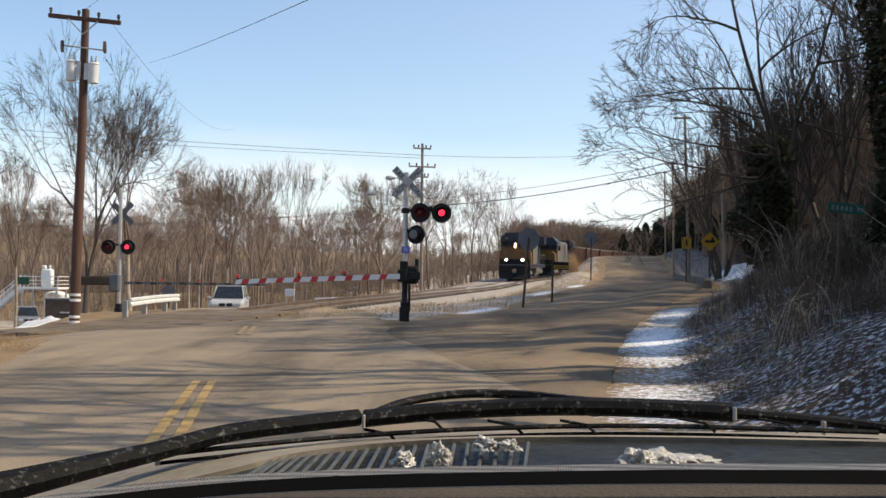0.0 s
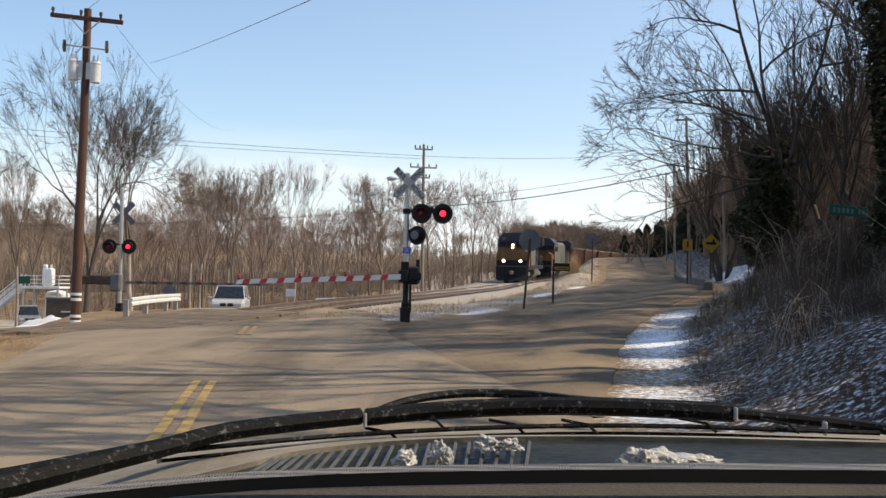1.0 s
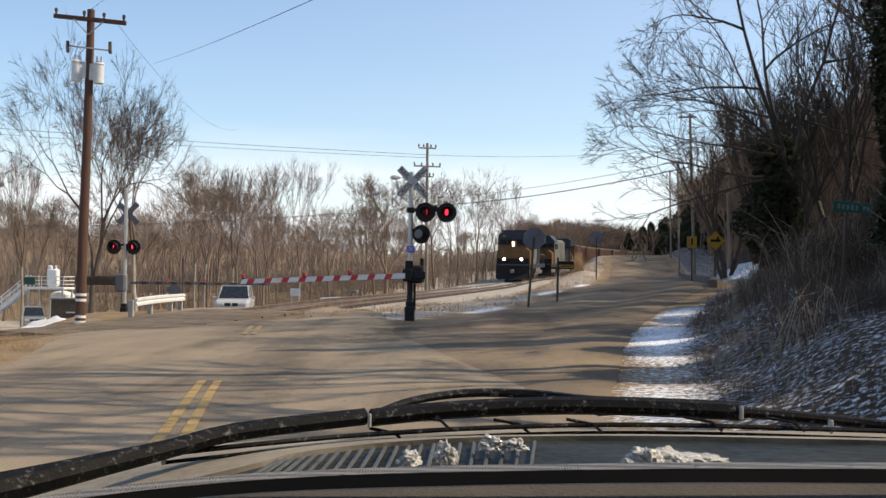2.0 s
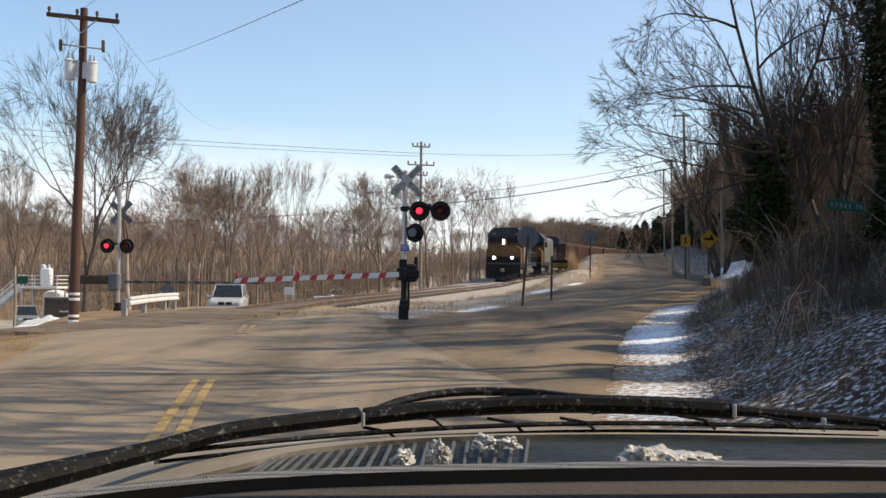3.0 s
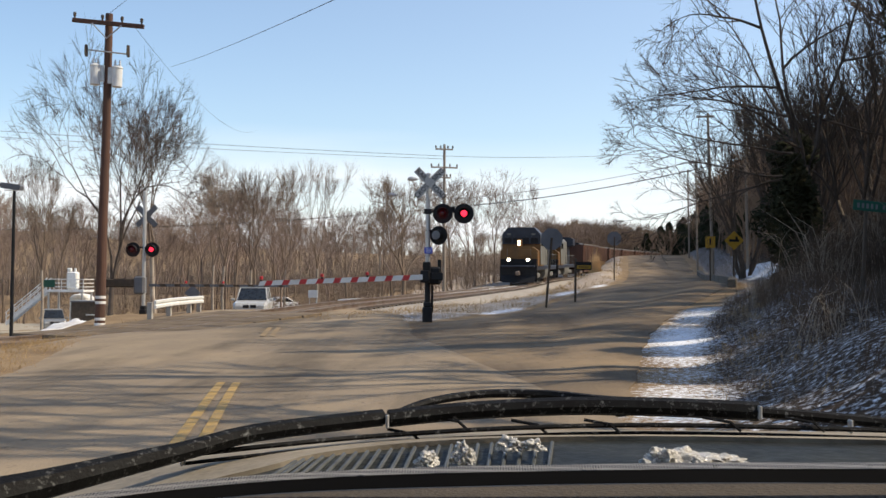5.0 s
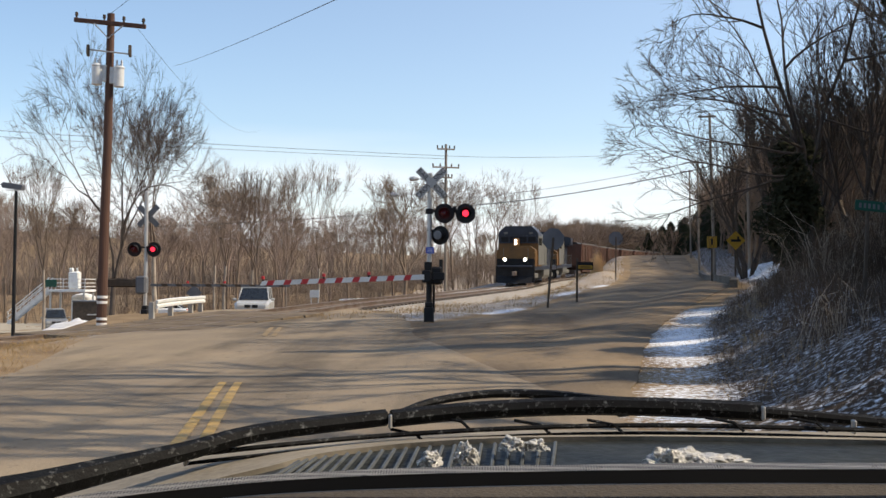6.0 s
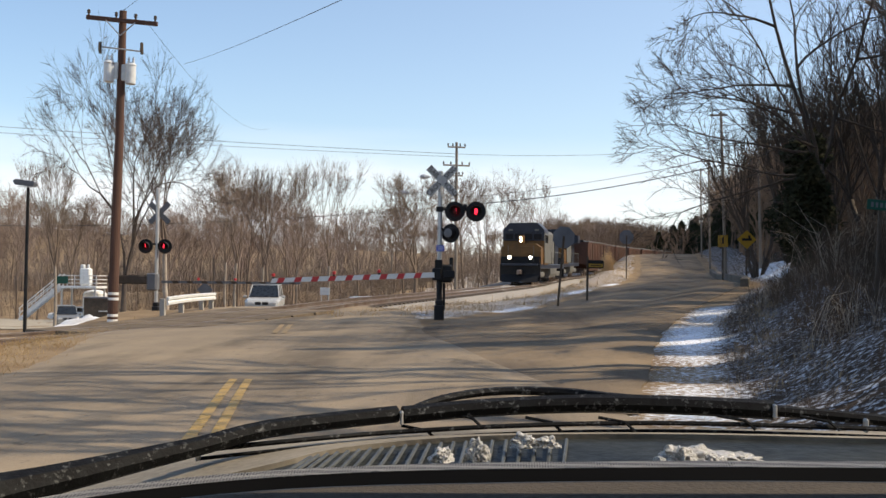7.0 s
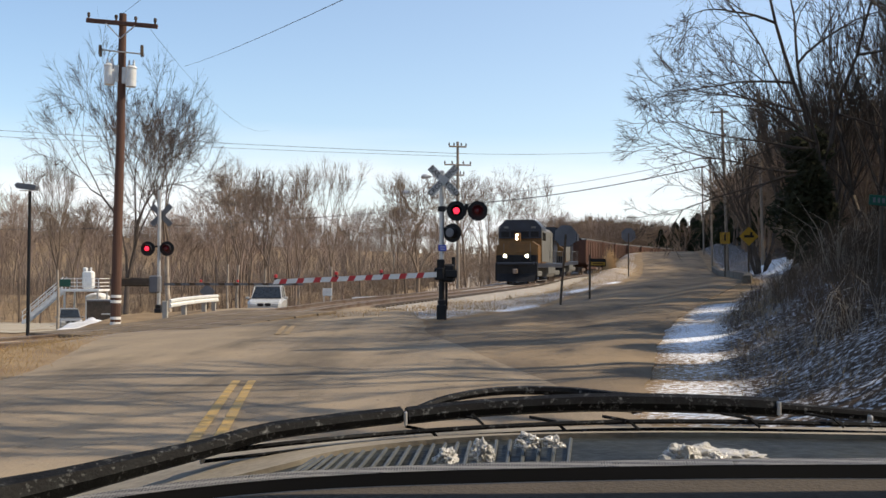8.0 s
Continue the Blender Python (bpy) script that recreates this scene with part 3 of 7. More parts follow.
def locomotive(name, label, front=True):
    """Six-axle diesel, nose towards -y, origin on the rails under the nose."""
    g = new(name)
    L = 22.0
    part("frame", Geo().box((0, L / 2, 1.35), (3.0, L - 1.0, 0.38), bevel=0.04), M_LOCO_BLUE, g)
    # nose with sloped top and chamfered corners
    nose = Geo()
    sec = [(-1.5, 1.45), (1.5, 1.45), (1.5, 2.75), (1.05, 3.05), (-1.05, 3.05), (-1.5, 2.75)]
    nose.prism(sec, 1.9, pose(0, 1.0, 0))
    part("nose", nose, M_LOCO_YELLOW, g, "grimy gold-yellow nose")
    part("nose_apron", Geo().box((0, 0.97, 1.7), (3.02, 0.08, 0.75), bevel=0.03), M_BLACK, g, "black lower nose")
    part("nose_door", Geo().box((0.45, 0.98, 2.55), (1.0, 0.05, 0.6), bevel=0.02), M_LOCO_YELLOW, g)
    for u in (-1, 1):
        part("grab_rail", Geo().tube([(u * 0.95, 0.93, 1.7), (u * 0.95, 0.93, 2.9)], 0.018, 6), M_LOCO_GREY, g)
    # cab
    cab = Geo().prism([(-1.56, 1.5), (1.56, 1.5), (1.56, 3.95), (-1.56, 3.95)], 2.9, pose(0, 2.7, 0))
    part("cab", cab, M_LOCO_YELLOW, g, "gold-yellow cab front")
    roof = Geo().prism([(-1.6, 3.9), (1.6, 3.9), (1.55, 4.15), (1.05, 4.66), (-1.05, 4.66), (-1.55, 4.15)], 3.1, pose(0, 2.55, 0))
    part("cab_roof", roof, M_LOCO_BLUE, g, "dark blue cab roof")
    part("windscreen_band", Geo().box((0, 2.66, 3.6), (3.14, 0.1, 0.62), bevel=0.02), M_LOCO_BLUE, g, "dark blue band round the windscreen")
    for u in (-1.08, -0.36, 0.36, 1.08):
        part("windscreen", Geo().box((u, 2.6, 3.6), (0.6, 0.05, 0.4), bevel=0.015), M_BLACK, g)
    for u in (-1, 1):
        part("side_cab_wall", Geo().box((u * 1.575, 4.15, 2.75), (0.05, 2.85, 2.3), bevel=0.015), M_LOCO_GREY, g, "pale grey cab side")
        for y in (3.5, 4.7):
            part("side_window", Geo().box((u * 1.61, y, 3.45), (0.04, 0.85, 0.6), bevel=0.012), M_GLASS, g)
    # hood and fan housings
    part("engine_hood", Geo().prism([(-0.92, 1.5), (0.92, 1.5), (0.92, 4.1), (0.6, 4.4), (-0.6, 4.4), (-0.92, 4.1)], 12.2, pose(0, 5.65, 0)), M_LOCO_GREY, g, "pale grey engine hood")
    part("inverter_cabinet", Geo().box((0.95, 6.9, 2.75), (1.2, 2.3, 2.4), bevel=0.05), M_LOCO_GREY, g)
    part("radiator", Geo().prism([(-0.95, 1.5), (0.95, 1.5), (1.0, 3.5), (1.62, 3.75), (1.62, 4.5), (1.1, 4.66), (-1.1, 4.66), (-1.62, 4.5), (-1.62, 3.75), (-1.0, 3.5)], 3.2, pose(0, 17.9, 0)), M_LOCO_BLUE, g, "dark blue winged radiator")
    part("exhaust_hatch", Geo().box((0, 11, 4.5), (1.1, 2.4, 0.28), bevel=0.05), M_LOCO_BLUE, g)
    for y in (8, 9.2, 12.5, 13.7, 14.9, 16.1):
        for u in (-1, 1):
            part("hood_door", Geo().box((u * 0.935, y, 2.9), (0.04, 1.0, 1.9), bevel=0.012), M_LOCO_GREY, g)
    part("fuel_tank", Geo().prism([(-1.3, 0.45), (1.3, 0.45), (1.5, 0.75), (1.5, 1.2), (-1.5, 1.2), (-1.5, 0.75)], 5.6, pose(0, 8.3, 0)), M_LOCO_GREY, g, "dusty grey fuel tank")
    # front works
    part("pilot", Geo().prism([(-1.5, 0.25), (1.5, 0.25), (1.5, 1.5), (-1.5, 1.5)], 0.25, pose(0, 0.45, 0)).add([(-1.3, 0.1, 0.18), (1.3, 0.1, 0.18), (1.4, 0.45, 0.75), (-1.4, 0.45, 0.75)], [(0, 1, 2, 3)]), M_BLACK, g, "black snow plough pilot")
    part("coupler", Geo().box((0, 0.1, 0.92), (0.32, 0.8, 0.35), bevel=0.06), M_RAIL, g)
    part("anticlimber", Geo().box((0, 0.42, 1.47), (2.6, 0.5, 0.16), bevel=0.03), M_LOCO_BLUE, g)
    for u in (-1, 1):
        for k, z in enumerate((0.35, 0.68, 1.01, 1.34)):
            part("step", Geo().box((u * 1.3, 0.75 + 0.08 * k, z), (0.45, 0.3, 0.05), bevel=0.01), M_BLACK, g)
        hr = Geo().tube([(u * 1.47, 0.5, 1.5), (u * 1.47, 0.5, 2.5), (u * 1.47, 1.2, 2.6)], 0.02, 6)
        part("handrail", hr, M_LOCO_YELLOW, g)
        rail = Geo().tube([(u * 1.46, 5.8, 2.55), (u * 1.46, 21.2, 2.55)], 0.02, 6)
        for y in np.arange(6, 21.3, 1.9):
            rail.tube([(u * 1.46, y, 1.5), (u * 1.46, y, 2.55)], 0.018, 6)
        part("walkway_rail", rail, M_LOCO_GREY, g)
        if front:
            lamp = Geo().lathe([(0.02, 0.0), (0.12, 0.01), (0.13, 0.03), (0.11, 0.05)], pose(u * 0.78, 0.36, 2.0, 90), 16)
            part("ditch_light", lamp, M_HEADLIGHT, g, "glowing ditch light")
            part("ditch_light_housing", Geo().box((u * 0.78, 0.52, 2.0), (0.36, 0.28, 0.32), bevel=0.04), M_BLACK, g)
    if front:
        for z in (3.04, 3.28):
            part("headlight", Geo().lathe([(0.02, 0), (0.09, 0.01), (0.10, 0.03)], pose(0.0, 0.9, z + 0.2, 90), 14), M_HEADLIGHT, g, "glowing headlight")
        part("headlight_case", Geo().box((0, 1.25, 3.36), (0.4, 0.66, 0.6), bevel=0.05), M_LOCO_YELLOW, g)
        part("number_board", Geo().box((-1.0, 2.56, 4.1), (0.3, 0.06, 0.14), bevel=0.01), M_LOCO_GREY, g)
        part("number_board", Geo().box((1.0, 2.56, 4.1), (0.3, 0.06, 0.14), bevel=0.01), M_LOCO_GREY, g)
    for y0 in (3.6, 18.0):
        part("truck_frame", Geo().box((1.18, y0, 0.72), (0.22, 4.4, 0.42), bevel=0.08).box((-1.18, y0, 0.72), (0.22, 4.4, 0.42), bevel=0.08).box((0, y0, 0.75), (2.2, 0.5, 0.4)), M_LOCO_GREY, g, "dusty grey wheel truck")
        for k in (-1.7, 0, 1.7):
            part("wheelset", Geo().tube([(-0.82, y0 + k, 0.53), (-0.68, y0 + k, 0.53)], 0.53, 20).tube([(0.68, y0 + k, 0.53), (0.82, y0 + k, 0.53)], 0.53, 20).tube([(-0.7, y0 + k, 0.53), (0.7, y0 + k, 0.53)], 0.1, 8), M_RAIL, g)
    return tagged(g, label, "locomotive", "train")


def hopper_car():
    """Open-top coal car, 16 m, origin on the rails at its leading end."""
    g = new("coal_car")
    L = 15.4
    body = Geo().prism([(-1.55, 1.35), (1.55, 1.35), (1.58, 3.75), (1.62, 3.8), (1.62, 3.9), (-1.62, 3.9), (-1.62, 3.8), (-1.58, 3.75)], L - 0.8, pose(0, 0.4, 0))
    part("tub", body, M_HOPPER, g)
    for u in (-1, 1):
        for k in range(10):
            part("rib", Geo().box((u * 1.61, 1.0 + k * 1.49, 2.55), (0.1, 0.16, 2.4), bevel=0.015), M_HOPPER, g)
        part("sill", Geo().box((u * 1.52, L / 2, 1.3), (0.2, L - 0.8, 0.28), bevel=0.02), M_HOPPER, g)
        part("top_chord", Geo().box((u * 1.6, L / 2, 3.95), (0.14, L - 0.7, 0.12), bevel=0.02), M_LOCO_GREY, g, "pale worn top chord")
    part("coal_load", Geo().prism([(-1.5, 3.6), (1.5, 3.6), (0.9, 4.12), (0, 4.25), (-0.9, 4.12)], L - 1.4, pose(0, 0.7, 0)), M_COAL, g, "heaped black coal")
    part("underframe", Geo().prism([(-1.2, 0.6), (1.2, 0.6), (1.45, 1.35), (-1.45, 1.35)], 8.0, pose(0, 3.7, 0)), M_HOPPER, g)
    for y0 in (1.9, L - 1.9):
        part("truck_frame", Geo().box((1.05, y0, 0.6), (0.16, 2.4, 0.35), bevel=0.06).box((-1.05, y0, 0.6), (0.16, 2.4, 0.35), bevel=0.06).box((0, y0, 0.7), (2.0, 0.4, 0.4)), M_RAIL, g)
        for k in (-0.88, 0.88):
            part("wheelset", Geo().tube([(-0.82, y0 + k, 0.42), (-0.68, y0 + k, 0.42)], 0.42, 16).tube([(0.68, y0 + k, 0.42), (0.82, y0 + k, 0.42)], 0.42, 16).tube([(-0.7, y0 + k, 0.42), (0.7, y0 + k, 0.42)], 0.08, 8), M_RAIL, g)
    return tagged(g, "rust-brown open coal car with a heaped load", "coal car", "train")


TRAIN = []
loco = locomotive("locomotive", "gold and dark blue diesel locomotive with headlights on, pulling the train")
TRAIN.append((loco, 0.0))
TRAIN.append((locomotive("locomotive", "dark blue and grey second diesel locomotive of the train", False), 22.6))
car0 = hopper_car()
TRAIN.append((car0, 45.2))
for k in range(1, 10):
    TRAIN.append((copy_thing(car0, Matrix()), 45.2 + 15.9 * k))


# ---- crossing signals ----
FLASH = []


def lamp_head(parent, x, y, z, face, left_first):
    """Round flashing lamp: black target disc, hood, and an invented two-faced disc that turns to imitate the flashing.
    face: -1 towards -y, 1 towards +y.
    """
    turn = pose(x, y, z, 0, 0, 0 if face < 0 else 180)
    head = part("lamp_head", Geo().lathe([(0.02, 0.16), (0.12, 0.15), (0.15, 0.0), (0.254, -0.005), (0.254, -0.02), (0.13, -0.022), (0.11, -0.0)], turn @ pose(0, 0, 0, -90), 28), M_BLACK, parent, "black target disc of a flashing lamp")
    hood = Geo()
    n = 14
    vs, fs = [], []
    for r, y0, y1 in ((0.155, 0.0, -0.27), (0.147, 0.0, -0.27)):
        for k in range(n + 1):
            a = math.pi * (-0.12 + 1.24 * k / n)
            vs += [(r * math.cos(a), y0, r * math.sin(a)), (r * math.cos(a), y1 * (0.45 + 0.55 * max(0, math.sin(a))), r * math.sin(a))]
    m = 2 * (n + 1)
    for k in range(n):
        a = 2 * k
        fs += [(a, a + 2, a + 3, a + 1), (m + a, m + a + 1, m + a + 3, m + a + 2), (a + 1, a + 3, m + a + 3, m + a + 1)]
    part("lamp_hood", hood.add([turn @ Vector(p) for p in vs], fs), M_BLACK, head)
    # invented disc: glowing on one side, dark on the other, to imitate flashing
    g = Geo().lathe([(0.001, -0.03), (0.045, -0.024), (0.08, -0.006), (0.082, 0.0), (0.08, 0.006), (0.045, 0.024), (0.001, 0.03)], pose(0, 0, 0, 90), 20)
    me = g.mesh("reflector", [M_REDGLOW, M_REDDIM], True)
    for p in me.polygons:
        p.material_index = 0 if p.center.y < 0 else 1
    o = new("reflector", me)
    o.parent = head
    o["label"] = "invented red disc that turns to imitate the lamp flashing"
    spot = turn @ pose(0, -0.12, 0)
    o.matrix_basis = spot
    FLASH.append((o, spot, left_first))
    return head


# white sheeting greyed to stand for shade, with a speckled mottle
M_DULLWHITE = mat("shade_greyed_white_sheeting", (0.52, 0.52, 0.5), (0.36, 0.36, 0.35), 0.6, scale=12, fine=70, bump=0.05)


def crossbuck(parent, x, y, z, lettered, paint=M_DULLWHITE):
    for a, words in ((45, ("RAIL", "ROAD")), (-45, ("CROS", "SING"))):
        lean = pose(x, y + (0.012 if a > 0 else 0), z, 0, a, 0)
        blade = part("crossbuck_blade", Geo().box((0, 0, 0), (0.98, 0.02, 0.19), bevel=0.008), paint, parent, m=lean, label="white crossbuck blade with black letters" if lettered else "dull grey rear of a crossbuck blade")
        if lettered:
            for k, word in enumerate(words):
                cu = bpy.data.curves.new("letters", "FONT")
                cu.body, cu.size, cu.align_x, cu.align_y = word, 0.17, "CENTER", "CENTER"
                cu.extrude = 0.002
                cu.materials.append(M_BLACK)
                probe = bpy.data.objects.new("letters", cu)
                o = new("letters", bpy.data.meshes.new_from_object(probe))
                bpy.data.objects.remove(probe)
                o.parent = blade
                o.matrix_basis = pose(-0.3 + 0.6 * k, -0.014, 0, 90)


def gate_arm(parent, tip, length, x0, y, z, rise, deep=0.066):
    """Striped gate arm from (x0, y, z), along x by length (sign gives the side), thinning to its tip."""
    arm = new("gate_arm")
    arm.parent = parent
    arm.matrix_basis = pose(x0, y, z, 0, 0, 0) @ pose(0, 0, 0, 0, rise, tip)
    sgn = 1 if length > 0 else -1
    L = abs(length)
    cell = L / 9.5
    cuts = [0.0, 0.75 * cell]
    while cuts[-1] < L - 0.01:
        cuts.append(min(L, cuts[-1] + cell * (0.4 if len(cuts) % 2 == 0 else 0.6)))
    for k in range(len(cuts) - 1):
        a, b = cuts[k], cuts[k + 1]
        w = deep - 0.008 * k / len(cuts)
        sk = 0.03
        out = [(sgn * (a + sk), -w), (sgn * (b + sk), -w), (sgn * (b - sk), w), (sgn * (a - sk), w)]
        if k == 0:
            out[0], out[3] = (0, -w), (0, w)
        part("stripe", Geo().prism(out, 0.035, pose(0, -0.017, 0)), M_RED if k % 2 == 1 else M_WHITE, arm)
    return arm


def signal(name, m, height_m, lamps, lettered, label, back_lamp):
    t = thing(name, m, label, "crossing signal", "crossing signals")
    part("foundation", Geo().box((0, 0, 0.02), (0.25, 0.25, 0.44), bevel=0.03), M_BLACK, t)
    part("base", Geo().box((0, 0, 0.3), (0.2, 0.2, 0.14), bevel=0.03), M_BLACK, t)
    part("mast", Geo().tube([(0, 0, 0.3), (0, 0, height_m)], 0.062, 14), M_GALV, t, "silver steel mast")
    part("mast_cap", Geo().lathe([(0.07, 0), (0.07, 0.04), (0.03, 0.07)], pose(0, 0, height_m), 14), M_GALV, t)
    return t


mast = signal("crossing_signal", pose(-1.0, 28.0, 0.47, 0, 0, 0), 3.6, 0, True, "silver railway crossing signal with crossbuck, red lamps and lowered gate", True)
crossbuck(mast, 0.05, -0.12, 3.4, True)
part("cross_arm", Geo().tube([(-0.1, -0.04, 2.68), (1.05, -0.06, 2.68)], 0.035, 8).box((0.0, 0, 2.68), (0.2, 0.2, 0.14), bevel=0.02).box((0.64, -0.04, 2.75), (0.1, 0.14, 0.12), bevel=0.02), M_BLACK, mast)
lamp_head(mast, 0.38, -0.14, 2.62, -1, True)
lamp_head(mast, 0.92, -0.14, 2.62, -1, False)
part("lower_arm", Geo().tube([(-0.05, -0.02, 2.2), (0.3, 0.0, 2.14)], 0.035, 8), M_BLACK, mast)
back = part("rear_lamp", Geo().lathe([(0.06, -0.16), (0.13, -0.14), (0.15, 0.0), (0.245, 0.005), (0.245, 0.02), (0.1, 0.022)], pose(0.27, 0.02, 2.07, -90, 0, -24), 24), M_BLACK, mast, "rear of a black lamp turned away")
part("rear_cover", Geo().lathe([(0.02, -0.17), (0.11, -0.165), (0.115, -0.15)], pose(0.27, 0.02, 2.07, -90, 0, -24), 18), M_SIGNBACK, back)
part("blue_plate", Geo().box((0.02, -0.08, 1.68), (0.2, 0.012, 0.16), bevel=0.004).box((0.02, -0.06, 1.68), (0.05, 0.03, 0.05)), M_BLUE, mast, "small blue emergency notice plate")
for k in range(3):
    part("notice_line", Geo().box((0.02, -0.089, 1.72 - 0.04 * k), (0.13, 0.004, 0.012)), M_WHITE, mast)
part("mast_sleeve", Geo().lathe([(0.085, 0.3), (0.074, 0.34), (0.07, 1.2), (0.066, 1.22)], pose(0, 0, 0), 14), M_BLACK, mast, "black lower sleeve of the mast")
part("junction_box", Geo().box((-0.02, -0.09, 1.24), (0.2, 0.12, 0.3), bevel=0.02).tube([(0.3, 0.1, 0.86), (0.3, 0.1, 1.45)], 0.05, 8), M_BLACK, mast)
mech = part("gate_machine", Geo().box((0.16, 0.08, 1.04), (0.36, 0.4, 0.46), bevel=0.05).box((-0.06, -0.14, 1.02), (0.24, 0.1, 0.32), bevel=0.03), M_BLACK, mast, "black gate machine box")
part("counterweight", Geo().box((0.25, -0.2, 1.02), (0.3, 0.05, 0.2), bevel=0.02), M_BLACK, mast)
part("conduit", Geo().tube([(0.12, 0.05, 0.1), (0.12, 0.05, 0.8)], 0.03, 8), M_BLACK, mast)
arm = gate_arm(mast, 0, -4.15, -0.12, -0.22, 1.0, -2.6)
arm.name = "gate_arm"
for u in (-1.4, -2.55, -4.1):
    part("arm_lamp_bracket", Geo().box((u, 0, 0.075), (0.05, 0.05, 0.05), bevel=0.006), M_BLACK, arm)
    part("arm_lamp", Geo().lathe([(0.02, 0), (0.045, 0.01), (0.045, 0.07), (0.02, 0.085)], pose(u, 0, 0.1), 12), M_RED, arm, "red gate arm lamp")

far_mast = signal("crossing_signal", pose(-11.25, 38.0, h(-11.25, 38.0) - 0.05, 0, 0, -2), 4.3, 0, False, "white crossing signal with red lamps and lowered gate", True)
crossbuck(far_mast, 0.02, 0.14, 3.5, False, M_SIGNBACK)
part("cross_arm", Geo().tube([(-0.5, -0.03, 2.4), (0.5, -0.03, 2.4)], 0.03, 8), M_BLACK, far_mast)
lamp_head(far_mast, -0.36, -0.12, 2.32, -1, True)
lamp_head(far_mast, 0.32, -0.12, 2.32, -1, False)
part("gate_machine", Geo().box((-0.12, 0.0, 1.08), (0.36, 0.4, 0.62), bevel=0.05), M_SIGNBACK, far_mast, "grey gate machine box")
part("counterweight", Geo().box((-0.95, -0.1, 1.15), (1.5, 0.1, 0.3), bevel=0.04).box((-0.95, 0.2, 1.15), (1.5, 0.1, 0.3), bevel=0.04), M_TIE, far_mast, "dark counterweight arms")
arm2 = gate_arm(far_mast, 3, 4.9, 0.1, 0.25, 1.08, 0, 0.046)
# stripes recoloured dark to stand for the far arm's backlit rear side
for c in arm2.children:
    c.data.materials[0] = M_SIGNBACK if "stripe" in c.name and c.data.materials[0] == M_WHITE else M_TIE
for u in (1.3, 2.6, 4.6):
    part("arm_lamp", Geo().lathe([(0.02, 0), (0.045, 0.01), (0.045, 0.07), (0.02, 0.085)], pose(u, 0, 0.07), 12), M_RED, arm2, "red gate arm lamp")


# ---- poles, wires, signs ----
def wire(a, b, sag, r=0.012, n=18, label="thin black overhead power line between poles"):
    a, b = Vector(a), Vector(b)
    pts = [a.lerp(b, k / n) - Vector((0, 0, sag * 4 * (k / n) * (1 - k / n))) for k in range(n + 1)]
    return tagged(part("overhead_wire", Geo().tube(pts, r, 5), M_WIRE), label, "power line", "overhead wires")


def utility_pole():
    t = thing("utility_pole", pose(-11.1, 33, -0.3, 0, 0.9, 0), "tall dark-stained wooden utility pole with cross-arm and transformers", "utility pole", "utility poles")
    part("pole", Geo().tube([(0, 0, -0.8), (0, 0, 3), (0.02, 0, 6), (0.0, 0, 9.75)], [0.155, 0.145, 0.13, 0.11], 16), M_POLE, t)
    part("crossarm", Geo().box((0.03, -0.16, 9.42), (2.2, 0.1, 0.13), pose(0, 0, 0, 0, 4.6), bevel=0.01), M_POLE, t)
    for u in (-1, 1):
        part("brace", Geo().tube([(0, -0.2, 8.95), (u * 0.45, -0.2, 9.38 - u * 0.03)], 0.02, 6), M_GALV, t)
    for u in (-1.0, -0.15, 0.45, 1.05):
        part("insulator", Geo().lathe([(0.03, 0), (0.03, 0.06), (0.055, 0.08), (0.04, 0.12), (0.055, 0.14), (0.03, 0.18)], pose(u, -0.16, 9.49 - u * 0.08), 10), M_DARKBARK, t, "brown porcelain insulator")
    part("cutout_bar", Geo().tube([(-0.6, -0.1, 8.62), (0.65, -0.1, 8.5)], 0.025, 6), M_GALV, t)
    for u in (-0.62, 0.66):
        part("fuse_cutout", Geo().tube([(u, -0.16, 8.75), (u + 0.03, -0.2, 8.4)], 0.05, 8).tube([(u, -0.25, 8.7), (u, -0.25, 8.45)], 0.02, 6), M_DARKBARK, t)
    for u, z in ((-0.33, 7.9), (0.34, 7.84)):
        tank = part("transformer", Geo().lathe([(0.13, -0.36), (0.155, -0.34), (0.155, 0.2), (0.17, 0.21), (0.17, 0.24), (0.11, 0.3), (0.03, 0.31)], pose(u, -0.12, z), 20), M_GALVPALE, t, "pale grey transformer can")
        for k in (-0.07, 0.07):
            part("bushing", Geo().lathe([(0.03, 0), (0.045, 0.05), (0.03, 0.1), (0.04, 0.13), (0.015, 0.2)], pose(u + k, -0.12, z + 0.28), 8), M_GALVPALE, tank)
        part("bracket", Geo().box((u * 0.45, -0.1, z), (0.2, 0.08, 0.5), bevel=0.01), M_GALV, tank)
    for z, n in ((0.2, 2), (0.86, 2)):
        for k in range(n):
            part("reflective_band", Geo().lathe([(0.155, 0), (0.158, 0.005), (0.158, 0.075), (0.155, 0.08)], pose(0, 0, z + 0.16 * k + 0.05), 16), M_WHITE, t, "white reflective band")
    return t


utility_pole()
for (x, y, z0, z1, lx) in ((-12.6, 37.5, 0, 6.2, 0.6),):
    t = thing("utility_pole", pose(x, y, -0.3, 0, lx, 0), "slim weathered grey wooden pole", "utility pole", "utility poles")
    part("pole", Geo().tube([(0, 0, -0.5), (0, 0, z1)], [0.13, 0.1], 12), M_POLE_GREY, t)

